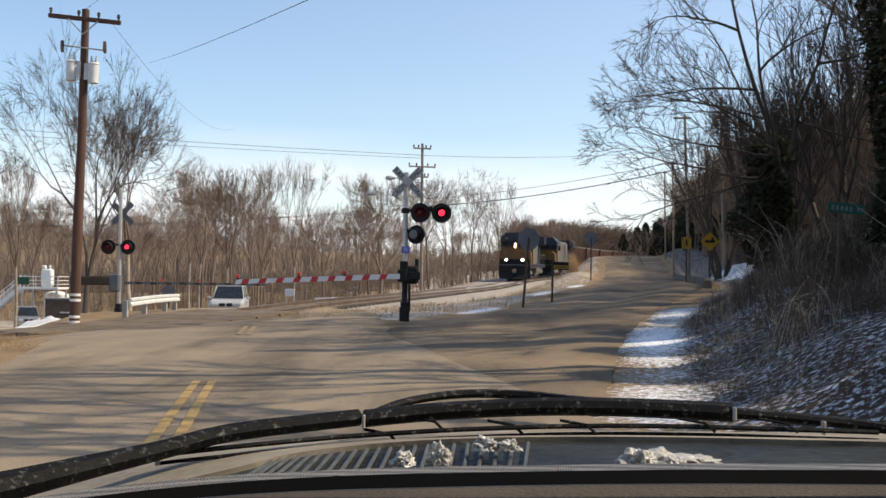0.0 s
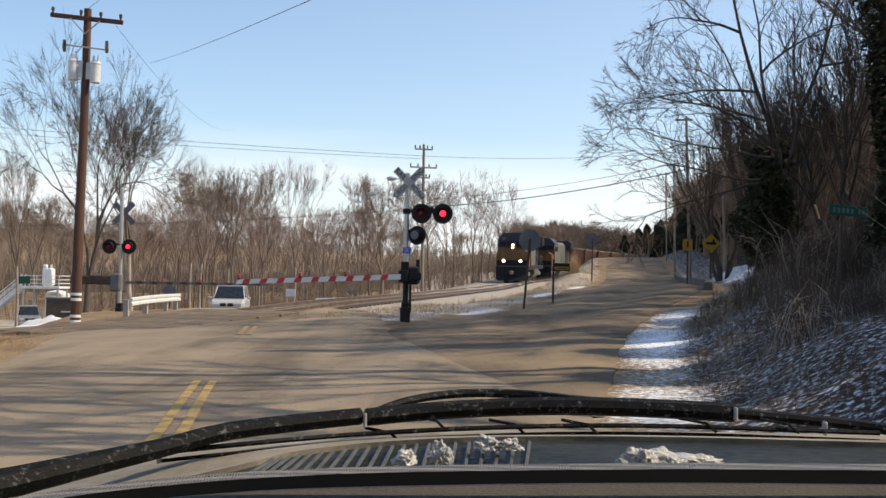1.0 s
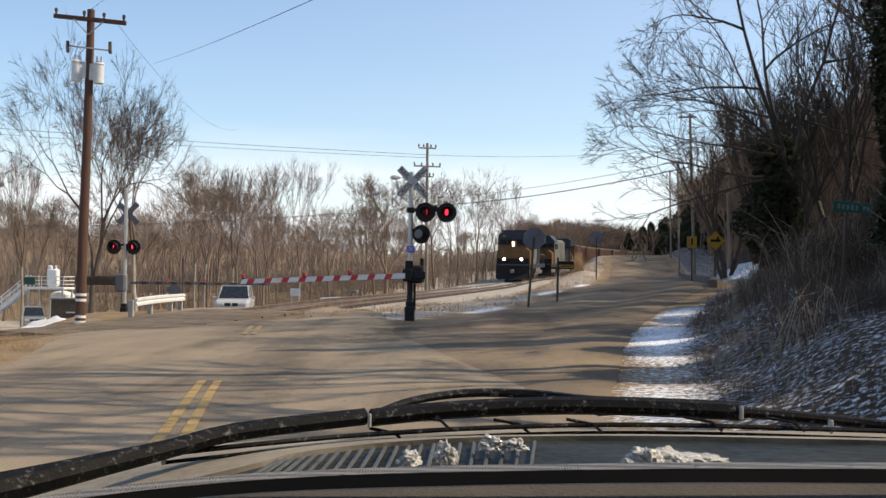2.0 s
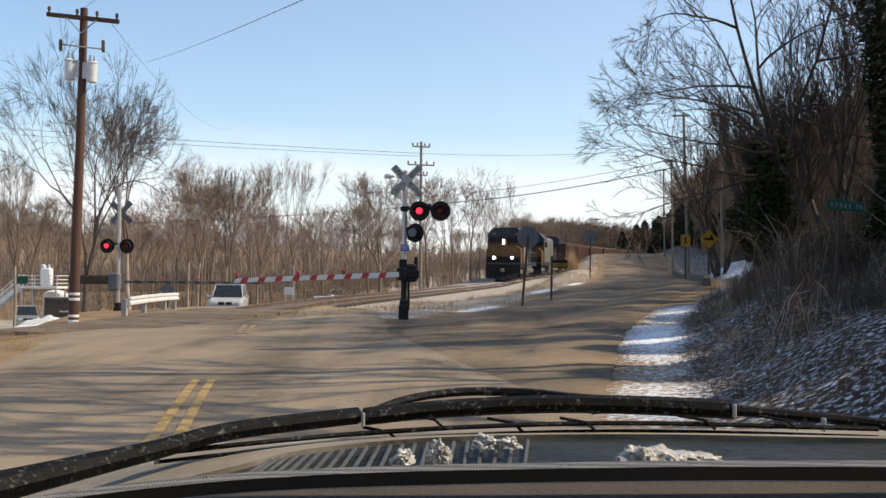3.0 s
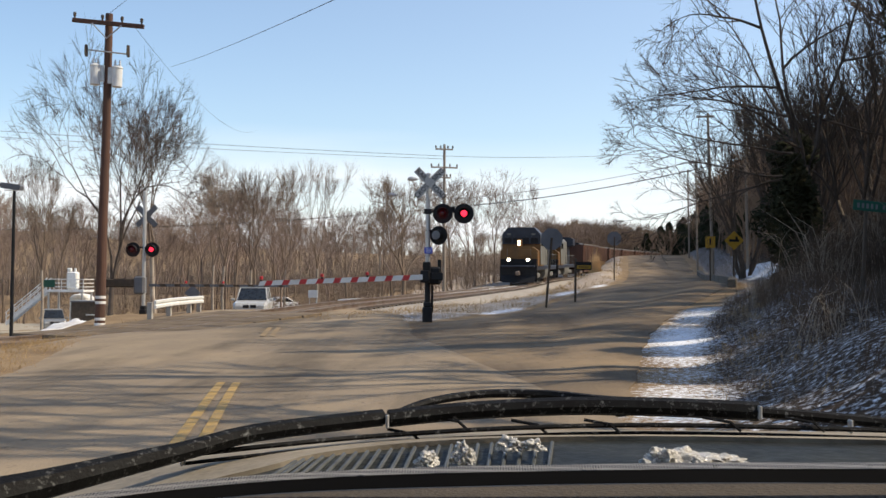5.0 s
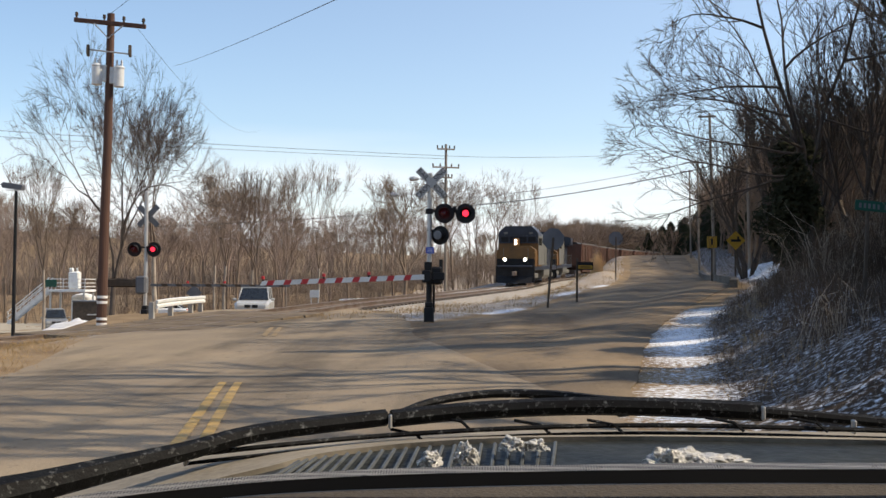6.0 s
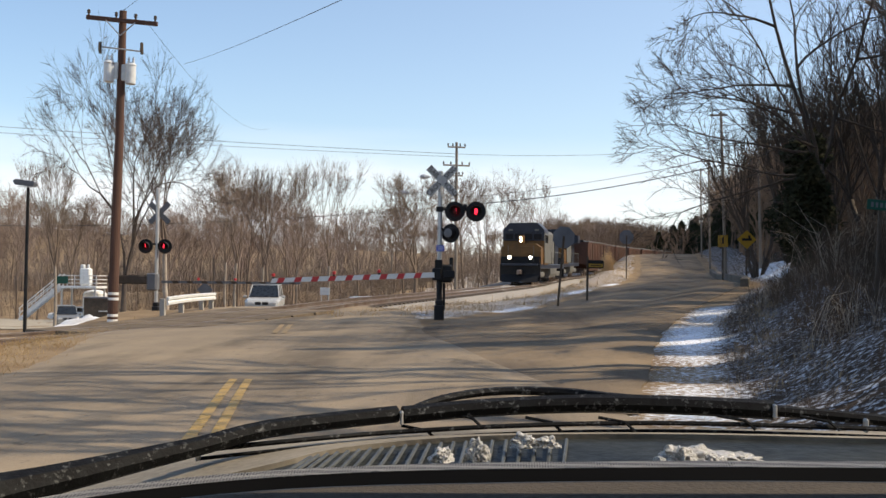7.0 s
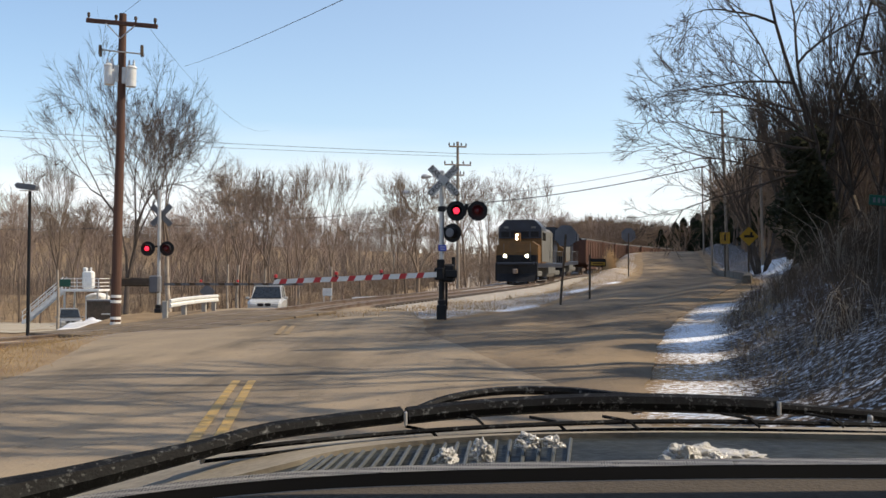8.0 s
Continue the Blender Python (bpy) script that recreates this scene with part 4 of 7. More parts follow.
far_pole = thing("utility_pole", pose(-1.55, 75, h(-1.55, 75) - 0.3, 0, -0.2, 0), "distant wooden pole with two cross-arms and a street lamp", "utility pole", "utility poles")
part("pole", Geo().tube([(0, 0, 0), (0, 0, 10.6)], [0.12, 0.085], 12), M_POLE_GREY, far_pole)
for z, w in ((10.25, 1.25), (9.0, 1.9), (8.3, 0.9)):
    part("crossarm", Geo().box((0, -0.12, z), (w, 0.09, 0.1), pose(0, 0, 0, 0, 0, 18), bevel=0.01), M_POLE_GREY, far_pole)
    for u in (-0.46, -0.2, 0.2, 0.46):
        part("insulator", Geo().lathe([(0.03, 0), (0.06, 0.08), (0.03, 0.2)], pose(u * w, -0.12 + 0.3 * u * w, z + 0.06), 8), M_DARKBARK, far_pole)
for u, z in ((-3.6, 7.1), (-2.2, 8.2)):
    part("lamp_bracket", Geo().tube([(0, 0, z - 0.5), (u * 0.4, -0.1, z + 0.02), (u, -0.2, z)], 0.03, 6), M_GALV, far_pole)
    part("lamp_body", Geo().lathe([(0.05, -0.3), (0.14, -0.2), (0.17, 0.0), (0.08, 0.35), (0.03, 0.4)], pose(u, -0.2, z, 0, 90, 0), 12), M_GALV, far_pole, "grey street lamp head")

for (x, y, z1, lean, tr) in ((12.3, 55, 10.0, -1.8, False), (15.3, 60, 11.0, -1.2, True), (17.6, 84, 10, -1, False), (21, 104, 10, -1, False)):
    t = thing("utility_pole", pose(x, y, h(x, y) - 0.4, 0, lean, 0), "weathered wooden pole among bare branches on the hillside", "utility pole", "utility poles")
    part("pole", Geo().tube([(0, 0, 0), (0, 0, z1 - 1.2)], [0.085, 0.06], 10), M_POLE_GREY, t)
    if tr:
        part("transformer", Geo().lathe([(0.15, -0.42), (0.2, -0.4), (0.2, 0.3), (0.1, 0.36)], pose(-0.33, -0.05, z1 - 2.4), 14), M_GALV, t)
    else:
        part("crossarm", Geo().box((-0.15, -0.12, z1 - 1.4), (0.9, 0.08, 0.1), bevel=0.01), M_POLE_GREY, t)

# wires
wire((-1.55, 75, 9.9), (-90, 62, 15.5), 0.9, 0.014)
wire((-1.55, 75, 9.7), (-90, 60, 14.5), 0.9, 0.012)
wire((-1.55, 75, 9.9), (17.6, 84, 11.5), 0.3, 0.012)
wire((-1.55, 75, 6.4), (12.2, 55, 7.2), 0.35, 0.026)
wire((-1.55, 75, 6.9), (12.2, 55, 7.6), 0.3, 0.012)
wire((-1.55, 75, 6.3), (-60, 110, 6.5), 0.8, 0.018)
for k in range(4):
    wire((-12.0 + 0.1 * k, 45, 8.1 - 0.24 * k), (-21.0 + 0.8 * k, 118, 11.9 - 0.6 * k), 1.0, 0.006)
wire((-16.4, 60, 13.1), (-1.4, 17, 6.1), 0.12, 0.008)
wire((-10.2, 33, 9.1), (-18.4, 95, 14.3), 1.2, 0.006)
wire((-10.9, 32.6, 9.3), (-4.6, 22, 9.2), 0.1, 0.006)


def post_sign(name, x, y, lean, plate, post_h, material_plate, label, shape, size, zc, face_m=M_SIGNBACK, dx=0.0, turn=0):
    t = thing(name, pose(x, y, h(x, y) - 0.35, 0, lean, turn), label, "road sign", "road signs")
    part("post", Geo().box((0, -0.055 if shape == 8 else 0.03, post_h / 2), (0.075, 0.04, post_h), bevel=0.008), M_TIE, t)
    if shape == 8:
        out = [(size / 2 / math.cos(math.pi / 8) * math.cos(math.pi / 8 + k * math.pi / 4), size / 2 / math.cos(math.pi / 8) * math.sin(math.pi / 8 + k * math.pi / 4)) for k in range(8)]
    elif shape == 4:
        out = [(0, -size * 0.7), (size * 0.7, 0), (0, size * 0.7), (-size * 0.7, 0)]
    else:
        out = [(-size / 2, -shape / 2), (size / 2, -shape / 2), (size / 2, shape / 2), (-size / 2, shape / 2)]
    part(plate, Geo().prism(out, 0.012, pose(dx, -0.03 if face_m is not None else 0.06, zc)), material_plate, t)
    return t


post_sign("stop_sign", 2.64, 37.0, 4.5, "sign_plate", 2.75, M_SIGNBACK, "grey back of an eight-sided stop sign on a leaning post", 8, 0.72, 2.7)
post_sign("stop_sign", 9.1, 68.0, 0.2, "sign_plate", 3.0, M_SIGNBACK, "grey back of a distant eight-sided stop sign", 8, 0.86, 2.9)
ys = post_sign("notice_sign", 3.85, 39.0, 0.5, "sign_plate", 1.95, M_SIGNYELLOW, "small black and yellow notice plate on a wooden post", 0.12, 0.5, 1.64, dx=0.28)
part("notice_bar", Geo().box((0.28, -0.036, 1.64), (0.36, 0.006, 0.03)), M_BLACK, ys)
part("plate_border", Geo().box((0.28, -0.02, 1.68), (0.56, 0.012, 0.28), bevel=0.003), M_BLACK, ys)
a = post_sign("warning_sign", 11.5, 52.0, -0.5, "sign_plate", 2.4, M_SIGNYELLOW, "yellow rectangular warning sign in the hill's shade", 0.55, 0.46, 2.2)
part("symbol", Geo().box((0, -0.036, 2.22), (0.09, 0.005, 0.3)), M_BLACK, a)
b = post_sign("warning_sign", 10.9, 45.0, 0.0, "sign_plate", 2.3, M_SIGNYELLOW, "yellow diamond warning sign in the hill's shade", 4, 0.56, 2.1)
part("symbol", Geo().box((0, -0.036, 2.1), (0.4, 0.005, 0.1)).box((0.1, -0.036, 2.18), (0.09, 0.005, 0.18)), M_BLACK, b)
post_sign("warning_sign", -14.3, 57.0, 0.0, "sign_plate", 2.3, M_SIGNBACK, "grey back of a diamond warning sign past the crossing", 4, 0.6, 1.95)
st = thing("street_sign", pose(6.05, 17.0, 0.45, 0, 2.5, 0), "green street name sign on a thin leaning post", "street sign", "road signs")
part("post", Geo().box((0, 0, 1.1), (0.05, 0.04, 2.2), bevel=0.006), M_TIE, st)
blade = part("name_blade", Geo().box((0.08, -0.03, 2.13), (0.58, 0.01, 0.16), pose(0, 0, 0, 0, 3), bevel=0.003), M_GREEN, st, "green blade with white lettering bars greyed for shade")
# white letters drawn in grey, their dimming by shade put into the colour
for k, w in enumerate((0.05, 0.045, 0.05, 0.045, 0.04)):
    part("lettering_bar", Geo().box((-0.13 + 0.07 * k, -0.037, 2.14 - 0.004 * k), (w * 0.8, 0.004, 0.075)), M_SIGNBACK, blade)
for k in range(2):
    part("lettering_bar", Geo().box((0.26 + 0.06 * k, -0.037, 2.12), (0.035, 0.004, 0.06)), M_SIGNBACK, blade)


def guard_rail():
    t = thing("guard_rail", Matrix(), "short weathered galvanised guard rail on wooden posts", "guard rail", kind="")
    pts = curve([(-8.75, 30.6), (-8.75, 33.3), (-8.75, 36.2)], 9)
    g = Geo()
    prof = [(0, -0.12), (0.05, -0.1), (0.05, -0.04), (0.01, 0.0), (0.05, 0.04), (0.05, 0.1), (0, 0.12), (-0.012, 0.12), (-0.012, -0.12)]
    vs, k = [], len(prof)
    for x, y in pts:
        for u, z in prof:
            vs.append((x + u, y, h(x, y) + 0.42 + z))
    g.add(vs, [(i * k + j, i * k + (j + 1) % k, (i + 1) * k + (j + 1) % k, (i + 1) * k + j) for i in range(len(pts) - 1) for j in range(k)] + [tuple(range(k)), tuple(range((len(pts) - 1) * k, len(pts) * k))])
    part("rail_beam", g, M_GALVPALE, t)
    for x, y in pts[[0, 3, 6, 8]]:
        part("post", Geo().box((x - 0.12, y, h(x, y) + 0.1), (0.14, 0.14, 0.78), bevel=0.01), M_CONCRETE, t)


guard_rail()


# ---- trees and brush ----
def tree(name, parts_geo, m, mats, label, group, crown_label=""):
    t = thing(name, m, label, "tree", group)
    part("trunk", parts_geo[0], mats[0], t, smooth=True)
    part("crown", parts_geo[1], mats[1], t, crown_label)
    return t


def spike(g, p, d, L, r):
    """A twig: a long three-sided point."""
    u = d.orthogonal().normalized() * r
    w = d.cross(u).normalized() * r
    g.add([p + u, p - u * 0.5 + w * 0.87, p - u * 0.5 - w * 0.87, p + d * L], [(0, 1, 3), (1, 2, 3), (2, 0, 3)])


def grower(rnd, trunk, crown, wide, depth, twigs, thin, up, wig):
    """Forking growth: each branch bends once, bears twigs, and splits in two or three at its end."""

    def any_way(s):
        return Vector((rnd.gauss(0, s), rnd.gauss(0, s), rnd.gauss(0, s)))

    def grow(p, d, L, r, k):
        d2 = (d + any_way(wig) + Vector((0, 0, up * 0.5))).normalized()
        mid = p + d * L * 0.5
        end = mid + d2 * L * 0.5
        r1 = max(r * 0.74, thin)
        (trunk if k == 0 else crown).tube([p, mid, end], [r, (r + r1) / 2, r1], 8 if k == 0 else (5 if k < 3 else 3), False)
        if k:
            for j in range(twigs):
                q = p.lerp(mid, rnd.random()) if rnd.random() < 0.5 else mid.lerp(end, rnd.random())
                spike(crown, q, (d2 + any_way(0.55) + Vector((0, 0, up))).normalized(), max(0.25, L * rnd.uniform(0.4, 0.9)), thin)
        if k >= depth:
            for j in range(3):
                spike(crown, end, (d2 + any_way(0.4)).normalized(), L * rnd.uniform(0.5, 1.0), thin)
            return
        n = 2 + (rnd.random() < 0.45)
        az0 = rnd.random() * 6.283
        side = d2.orthogonal().normalized()
        for j in range(n):
            ang = wide * rnd.uniform(0.6, 1.4) * (0.55 if j == 0 else 1.0)
            sd = Matrix.Rotation(az0 + 6.283 * j / n + rnd.gauss(0, 0.3), 3, d2) @ side
            dd = (d2 * math.cos(ang) + sd * math.sin(ang) + Vector((0, 0, up))).normalized()
            grow(end, dd, L * rnd.uniform(0.68, 0.93), max(r1 * (0.85 if j == 0 else 0.65), thin), k + 1)

    return grow


def bare_crown(seed, H, r0, bole=0.3, depth=6, wide=0.5, twigs=5, thin=0.012, up=0.12, wig=0.14, stems=1, slim=1.0):
    """Bare deciduous tree of height H with a rounded, finely twigged crown: trunk and crown geometry."""
    rnd = random.Random(seed)
    trunk, crown = Geo(), Geo()
    grow = grower(rnd, trunk, crown, wide, depth, twigs, thin, up, wig)
    for k in range(stems):
        a = 6.283 * k / stems + rnd.random()
        o = 0.0 if stems == 1 else 0.25
        d = Vector((math.cos(a) * o + rnd.gauss(0, 0.04), math.sin(a) * o + rnd.gauss(0, 0.04), 1)).normalized()
        p = Vector((math.cos(a) * o * 0.4, math.sin(a) * o * 0.4, -0.3))
        q = p + d * bole * H
        trunk.tube([p, p.lerp(q, 0.5) + Vector((rnd.gauss(0, 0.06), rnd.gauss(0, 0.06), 0)), q], [r0 * 1.2, r0, r0 * 0.85], 8, False)
        for j in range(3):
            az = 2.1 * j + rnd.random()
            grow(q, (d + Vector((math.cos(az), math.sin(az), 0)) * wide * (0.25 if j == 0 else 0.9)).normalized(), 0.2 * H * rnd.uniform(0.8, 1.1), r0 * 0.62, 1)
    f = H / np.percentile([p[2] for p in crown.v], 99.5)
    for g in (trunk, crown):
        g.v = [(x * f * slim, y * f * slim, z * f) for x, y, z in g.v]
    return trunk, crown


WOODS = []
for k in range(6):
    g = bare_crown(20 + k, 10.5 + k * 0.7, 0.13, 0.25 + 0.04 * k, 5, 0.36 + 0.03 * k, 5, 0.011)
    WOODS.append(tree("bare_tree", g, pose(0, 0, 0), (M_BARK, M_TWIG), "slim bare grey-brown tree in the river woods", "river woods"))
PALE = []
for k in range(3):
    g = bare_crown(40 + k, 14 + k, 0.14, 0.42, 5, 0.33, 6, 0.012, up=0.2)
    PALE.append(tree("sycamore_tree", g, pose(0, 0, 0), (M_SYCAMORE, M_BARK), "tall bare sycamore with pale whitish bark", "river woods"))


def put(ob, used, x, y, turn, size):
    m = pose(x, y, h(x, y) - 0.1, 0, 0, turn) @ Matrix.Scale(size, 4)
    if ob not in used:
        used.add(ob)
        ob.matrix_basis = m
        return ob
    o = copy_thing(ob, pose(x, y, h(x, y) - 0.1, 0, 0, turn))
    o.scale = (size, size, size)
    return o


def plant_woods():
    rnd = random.Random(5)
    used = set()
    # thick belt behind the crossing and the parking lot
    for k in range(105):
        y = rnd.uniform(118, 190)
        ang = rnd.uniform(-0.46, 0.13)
        x = ang * y
        tr = np.interp(y, TRACK_LINE[:, 1], TRACK_LINE[:, 0])
        if abs(x - tr) < 6 or x > tr + 30:
            continue
        if (-0.4 * y - 8 < x < -0.26 * y and y < 128) or (-20 < x < -8 and y < 165):
            continue
        put(rnd.choice(WOODS), used, x, y, rnd.uniform(0, 360), rnd.uniform(0.7, 1.2))
    # nearer trees along the track
    for x, y, s in ((-9.5, 88, 0.75), (-6.5, 95, 0.7), (-12, 96, 0.9), (-1.5, 112, 0.85), (-4.5, 108, 0.7), (1, 124, 0.8), (-8, 104, 0.8), (-3, 92, 0.6), (-15.5, 92, 0.85), (-19, 98, 0.9), (-22, 104, 0.9), (-27, 112, 0.95), (-33, 116, 1.0), (-52, 122, 1.0), (-57, 112, 0.9), (-48, 118, 1.0), (16, 140, 0.65), (11, 148, 0.7), (6, 150, 0.8), (41, 196, 0.75), (46, 214, 0.8), (52, 226, 0.85)):
        put(rnd.choice(WOODS), used, x, y, rnd.uniform(0, 360), s)
    for x, y, s in ((-13.8, 100, 0.92), (-19.5, 99, 0.95), (-22.5, 101, 1.0), (-17, 102, 0.9), (-8.8, 110, 0.85), (-31.2, 80, 0.86), (-33.5, 86, 0.72), (-45, 120, 1.0), (-26, 112, 1.0)):
        put(rnd.choice(PALE), used, x, y, rnd.uniform(0, 360), s)


plant_woods()

# full tree behind the utility pole and its neighbour
tree("bare_tree", bare_crown(305, 11.8, 0.2, 0.16, 7, 0.46, 6, 0.0075, 0.02, 0.24, slim=0.56), pose(-15.2, 46.5, h(-15.2, 46.5), 0, 0, 160), (M_GREYBARK, M_GREYBARK), "full bare tree with fine dense twigs behind the utility pole", "roadside trees")
tree("bare_tree", bare_crown(302, 9.6, 0.12, 0.35, 6, 0.45, 6, 0.0075, 0.1), pose(-14.0, 49.0, h(-14.0, 49.0), 0, 0, 10), (M_SYCAMORE, M_BARK), "bare tree with a pale trunk near the crossing", "roadside trees")
tree("bare_tree", bare_crown(303, 8.6, 0.14, 0.25, 6, 0.5, 6, 0.009, 0.08), pose(-4.2, 74, h(-4.2, 74), 0, 0, 120), (M_BARK, M_BARK), "round bare tree beside the railway line", "roadside trees")

# hillside trees by the side road
def spreading_tree(seed, r0):
    """Old tree that forks low into steep stems, from which long arms reach out over the road."""
    rnd = random.Random(seed)
    trunk, crown = Geo(), Geo()
    fine = grower(rnd, trunk, crown, 0.5, 3, 3, 0.006, 0.05, 0.22)

    def limb(p, d, L, r, bend, from_t):
        pts, d = [Vector(p)], Vector(d).normalized()
        n = 9
        for k in range(n):
            d = (d + Vector((rnd.gauss(0, 0.1), rnd.gauss(0, 0.1), rnd.gauss(0, 0.09) + bend / n))).normalized()
            pts.append(pts[-1] + d * L / n)
        rad = [max(r * (1 - 0.82 * k / n), 0.008) for k in range(n + 1)]
        crown.tube(pts, rad, 7, False)
        for k in range(2, n + 1):
            t = k / n
            if t < from_t:
                continue
            for j in range(2 if t > 0.8 else 1):
                axis = (pts[k] - pts[k - 1]).normalized()
                out = Matrix.Rotation(rnd.random() * 6.283, 3, axis) @ axis.orthogonal().normalized()
                fine(pts[k], (axis + out * rnd.uniform(0.4, 1.0) + Vector((0, 0, 0.15))).normalized(), (0.62 + 0.04 * L) * (1.35 - t * 0.75), min(rad[k] * 0.6, 0.022), 1)
        return pts

    trunk.tube([(0, 0, -0.4), (0.05, 0, 1.0), (0.0, 0, 2.9)], [r0 * 1.3, r0, r0 * 0.9], 10)
    stems = [limb((0, 0, 2.6), d, L, r0 * q, b, 0.5) for d, L, q, b in (((-0.26, 0, 1), 7.6, 0.5, 0.1), ((0.03, 0.1, 1), 6.8, 0.42, 0.1), ((0.36, -0.1, 1), 7.4, 0.45, 0.0), ((-0.1, 0.35, 1), 7.0, 0.36, 0.1))]
    for st, k, d, L, b in ((0, 3, (-1, 0, 0.22), 4.0, -0.25), (0, 5, (-1, -0.1, 0.3), 3.0, -0.2), (0, 1, (-0.8, -0.2, 0.6), 4.6, -0.5), (0, 0, (-1, 0.05, 0.06), 5.0, 0.05), (0, 0, (-0.9, 0.25, -0.05), 4.6, -0.15), (3, 1, (-1, 0.3, 0.12), 4.6, -0.1),
                           (1, 4, (0.5, -0.2, 0.8), 3.6, 0.0), (2, 4, (1, 0.1, 0.15), 3.4, 0.0), (2, 2, (0.8, 0, -0.15), 3.0, -0.2), (0, 2, (-0.9, 0.3, 0.4), 4.0, -0.2), (1, 1, (-0.7, -0.4, 0.3), 4.0, -0.2)):
        limb(stems[st][k], d, L * 0.93, r0 * 0.28, b, 0.2)
    return trunk, crown


tree("bare_tree", spreading_tree(310, 0.145), pose(9.2, 30.0, h(9.2, 30.0)), (M_DARKBARK, M_DARKBARK), "wide-spreading many-stemmed bare tree on the roadside hill", "hillside trees")
for seed, x, y, H, stems, wide, label in ((311, 11.2, 25.5, 6.6, 2, 0.5, "dark bare tree leaning over the snowy slope"), (312, 12.8, 36.0, 9.0, 3, 0.42, "dark bare tree on the leafy hillside"), (314, 13.6, 47.0, 7.6, 5, 0.27, "bare tree with crowded upright stems above the side road"),
                                          (315, 13.2, 42.0, 7.6, 5, 0.27, "bare tree with crowded upright stems above the side road"), (316, 13.4, 53.0, 7.4, 5, 0.27, "bare tree with crowded upright stems above the side road"), (317, 11.8, 38.5, 6.6, 5, 0.3, "bare tree with crowded upright stems above the side road")):
    tree("bare_tree", bare_crown(seed, H, 0.075, 0.22, 4, wide, 5, 0.0075, 0.15, stems=stems), pose(x, y, h(x, y)), (M_DARKBARK, M_DARKBARK), label, "hillside trees")
# unseen trunk, placed and leaned so its shadow crosses the road as a line
straight = bare_crown(320, 15.5, 0.2, 0.8, 3, 0.35, 2, 0.012)
tree("bare_tree", straight, pose(9.9, 15.6, h(9.9, 15.6), 0.7), (M_DARKBARK, M_DARKBARK), "tall straight bare tree on the hillside, unseen, added for its shadow", "hillside trees")

# set mostly out of view, to cast shadow bands over the side road
for seed, x, y, H in ((341, 13.0, 21.5, 11.0), (342, 13.6, 27.5, 11.0), (343, 14.8, 33.5, 8.0), (344, 15.5, 43.0, 9.5)):
    tree("bare_tree", bare_crown(seed, H, 0.15, 0.3, 5, 0.42, 6, 0.011), pose(x, y, h(x, y)), (M_DARKBARK, M_DARKBARK), "tall dense bare tree on the leafy hillside, placed to shadow the road", "hillside trees")

HILLTREE = [tree("bare_tree", bare_crown(330 + k, 8.5, 0.1, 0.25, 4, 0.45, 8, 0.014), pose(0, 0, 0), (M_DARKBARK, M_BRUSH), "bare brown tree on the wooded hillside, some added unseen for shadows", "hillside trees") for k in range(3)]


def joined_woods(name, label, spots):
    """Many bare trees in one mesh: each spot is x, y, turn, size and which tree."""
    parts_of = []
    for ob in HILLTREE:
        vs, fs, n = [], [], 0
        for c in ob.children:
            co = np.empty(len(c.data.vertices) * 3)
            c.data.vertices.foreach_get("co", co)
            vs.append(co.reshape(-1, 3))
            fs += [tuple(i + n for i in p.vertices) for p in c.data.polygons]
            n += len(c.data.vertices)
        parts_of.append((np.vstack(vs), fs))
    allv, allf, n = [], [], 0
    for x, y, turn, size, k in spots:
        vs, fs = parts_of[k]
        a = math.radians(turn)
        c, s = math.cos(a) * size, math.sin(a) * size
        allv.append(np.c_[vs[:, 0] * c - vs[:, 1] * s + x, vs[:, 0] * s + vs[:, 1] * c + y, vs[:, 2] * size + h(x, y) - 0.1])
        allf += [tuple(i + n for i in f) for f in fs]
        n += len(vs)
    me = bpy.data.meshes.new(name)
    me.from_pydata(np.vstack(allv).tolist(), [], allf)
    me.materials.append(M_BRUSH)
    return tagged(new(name, me), label, "woods", kind="stuff")


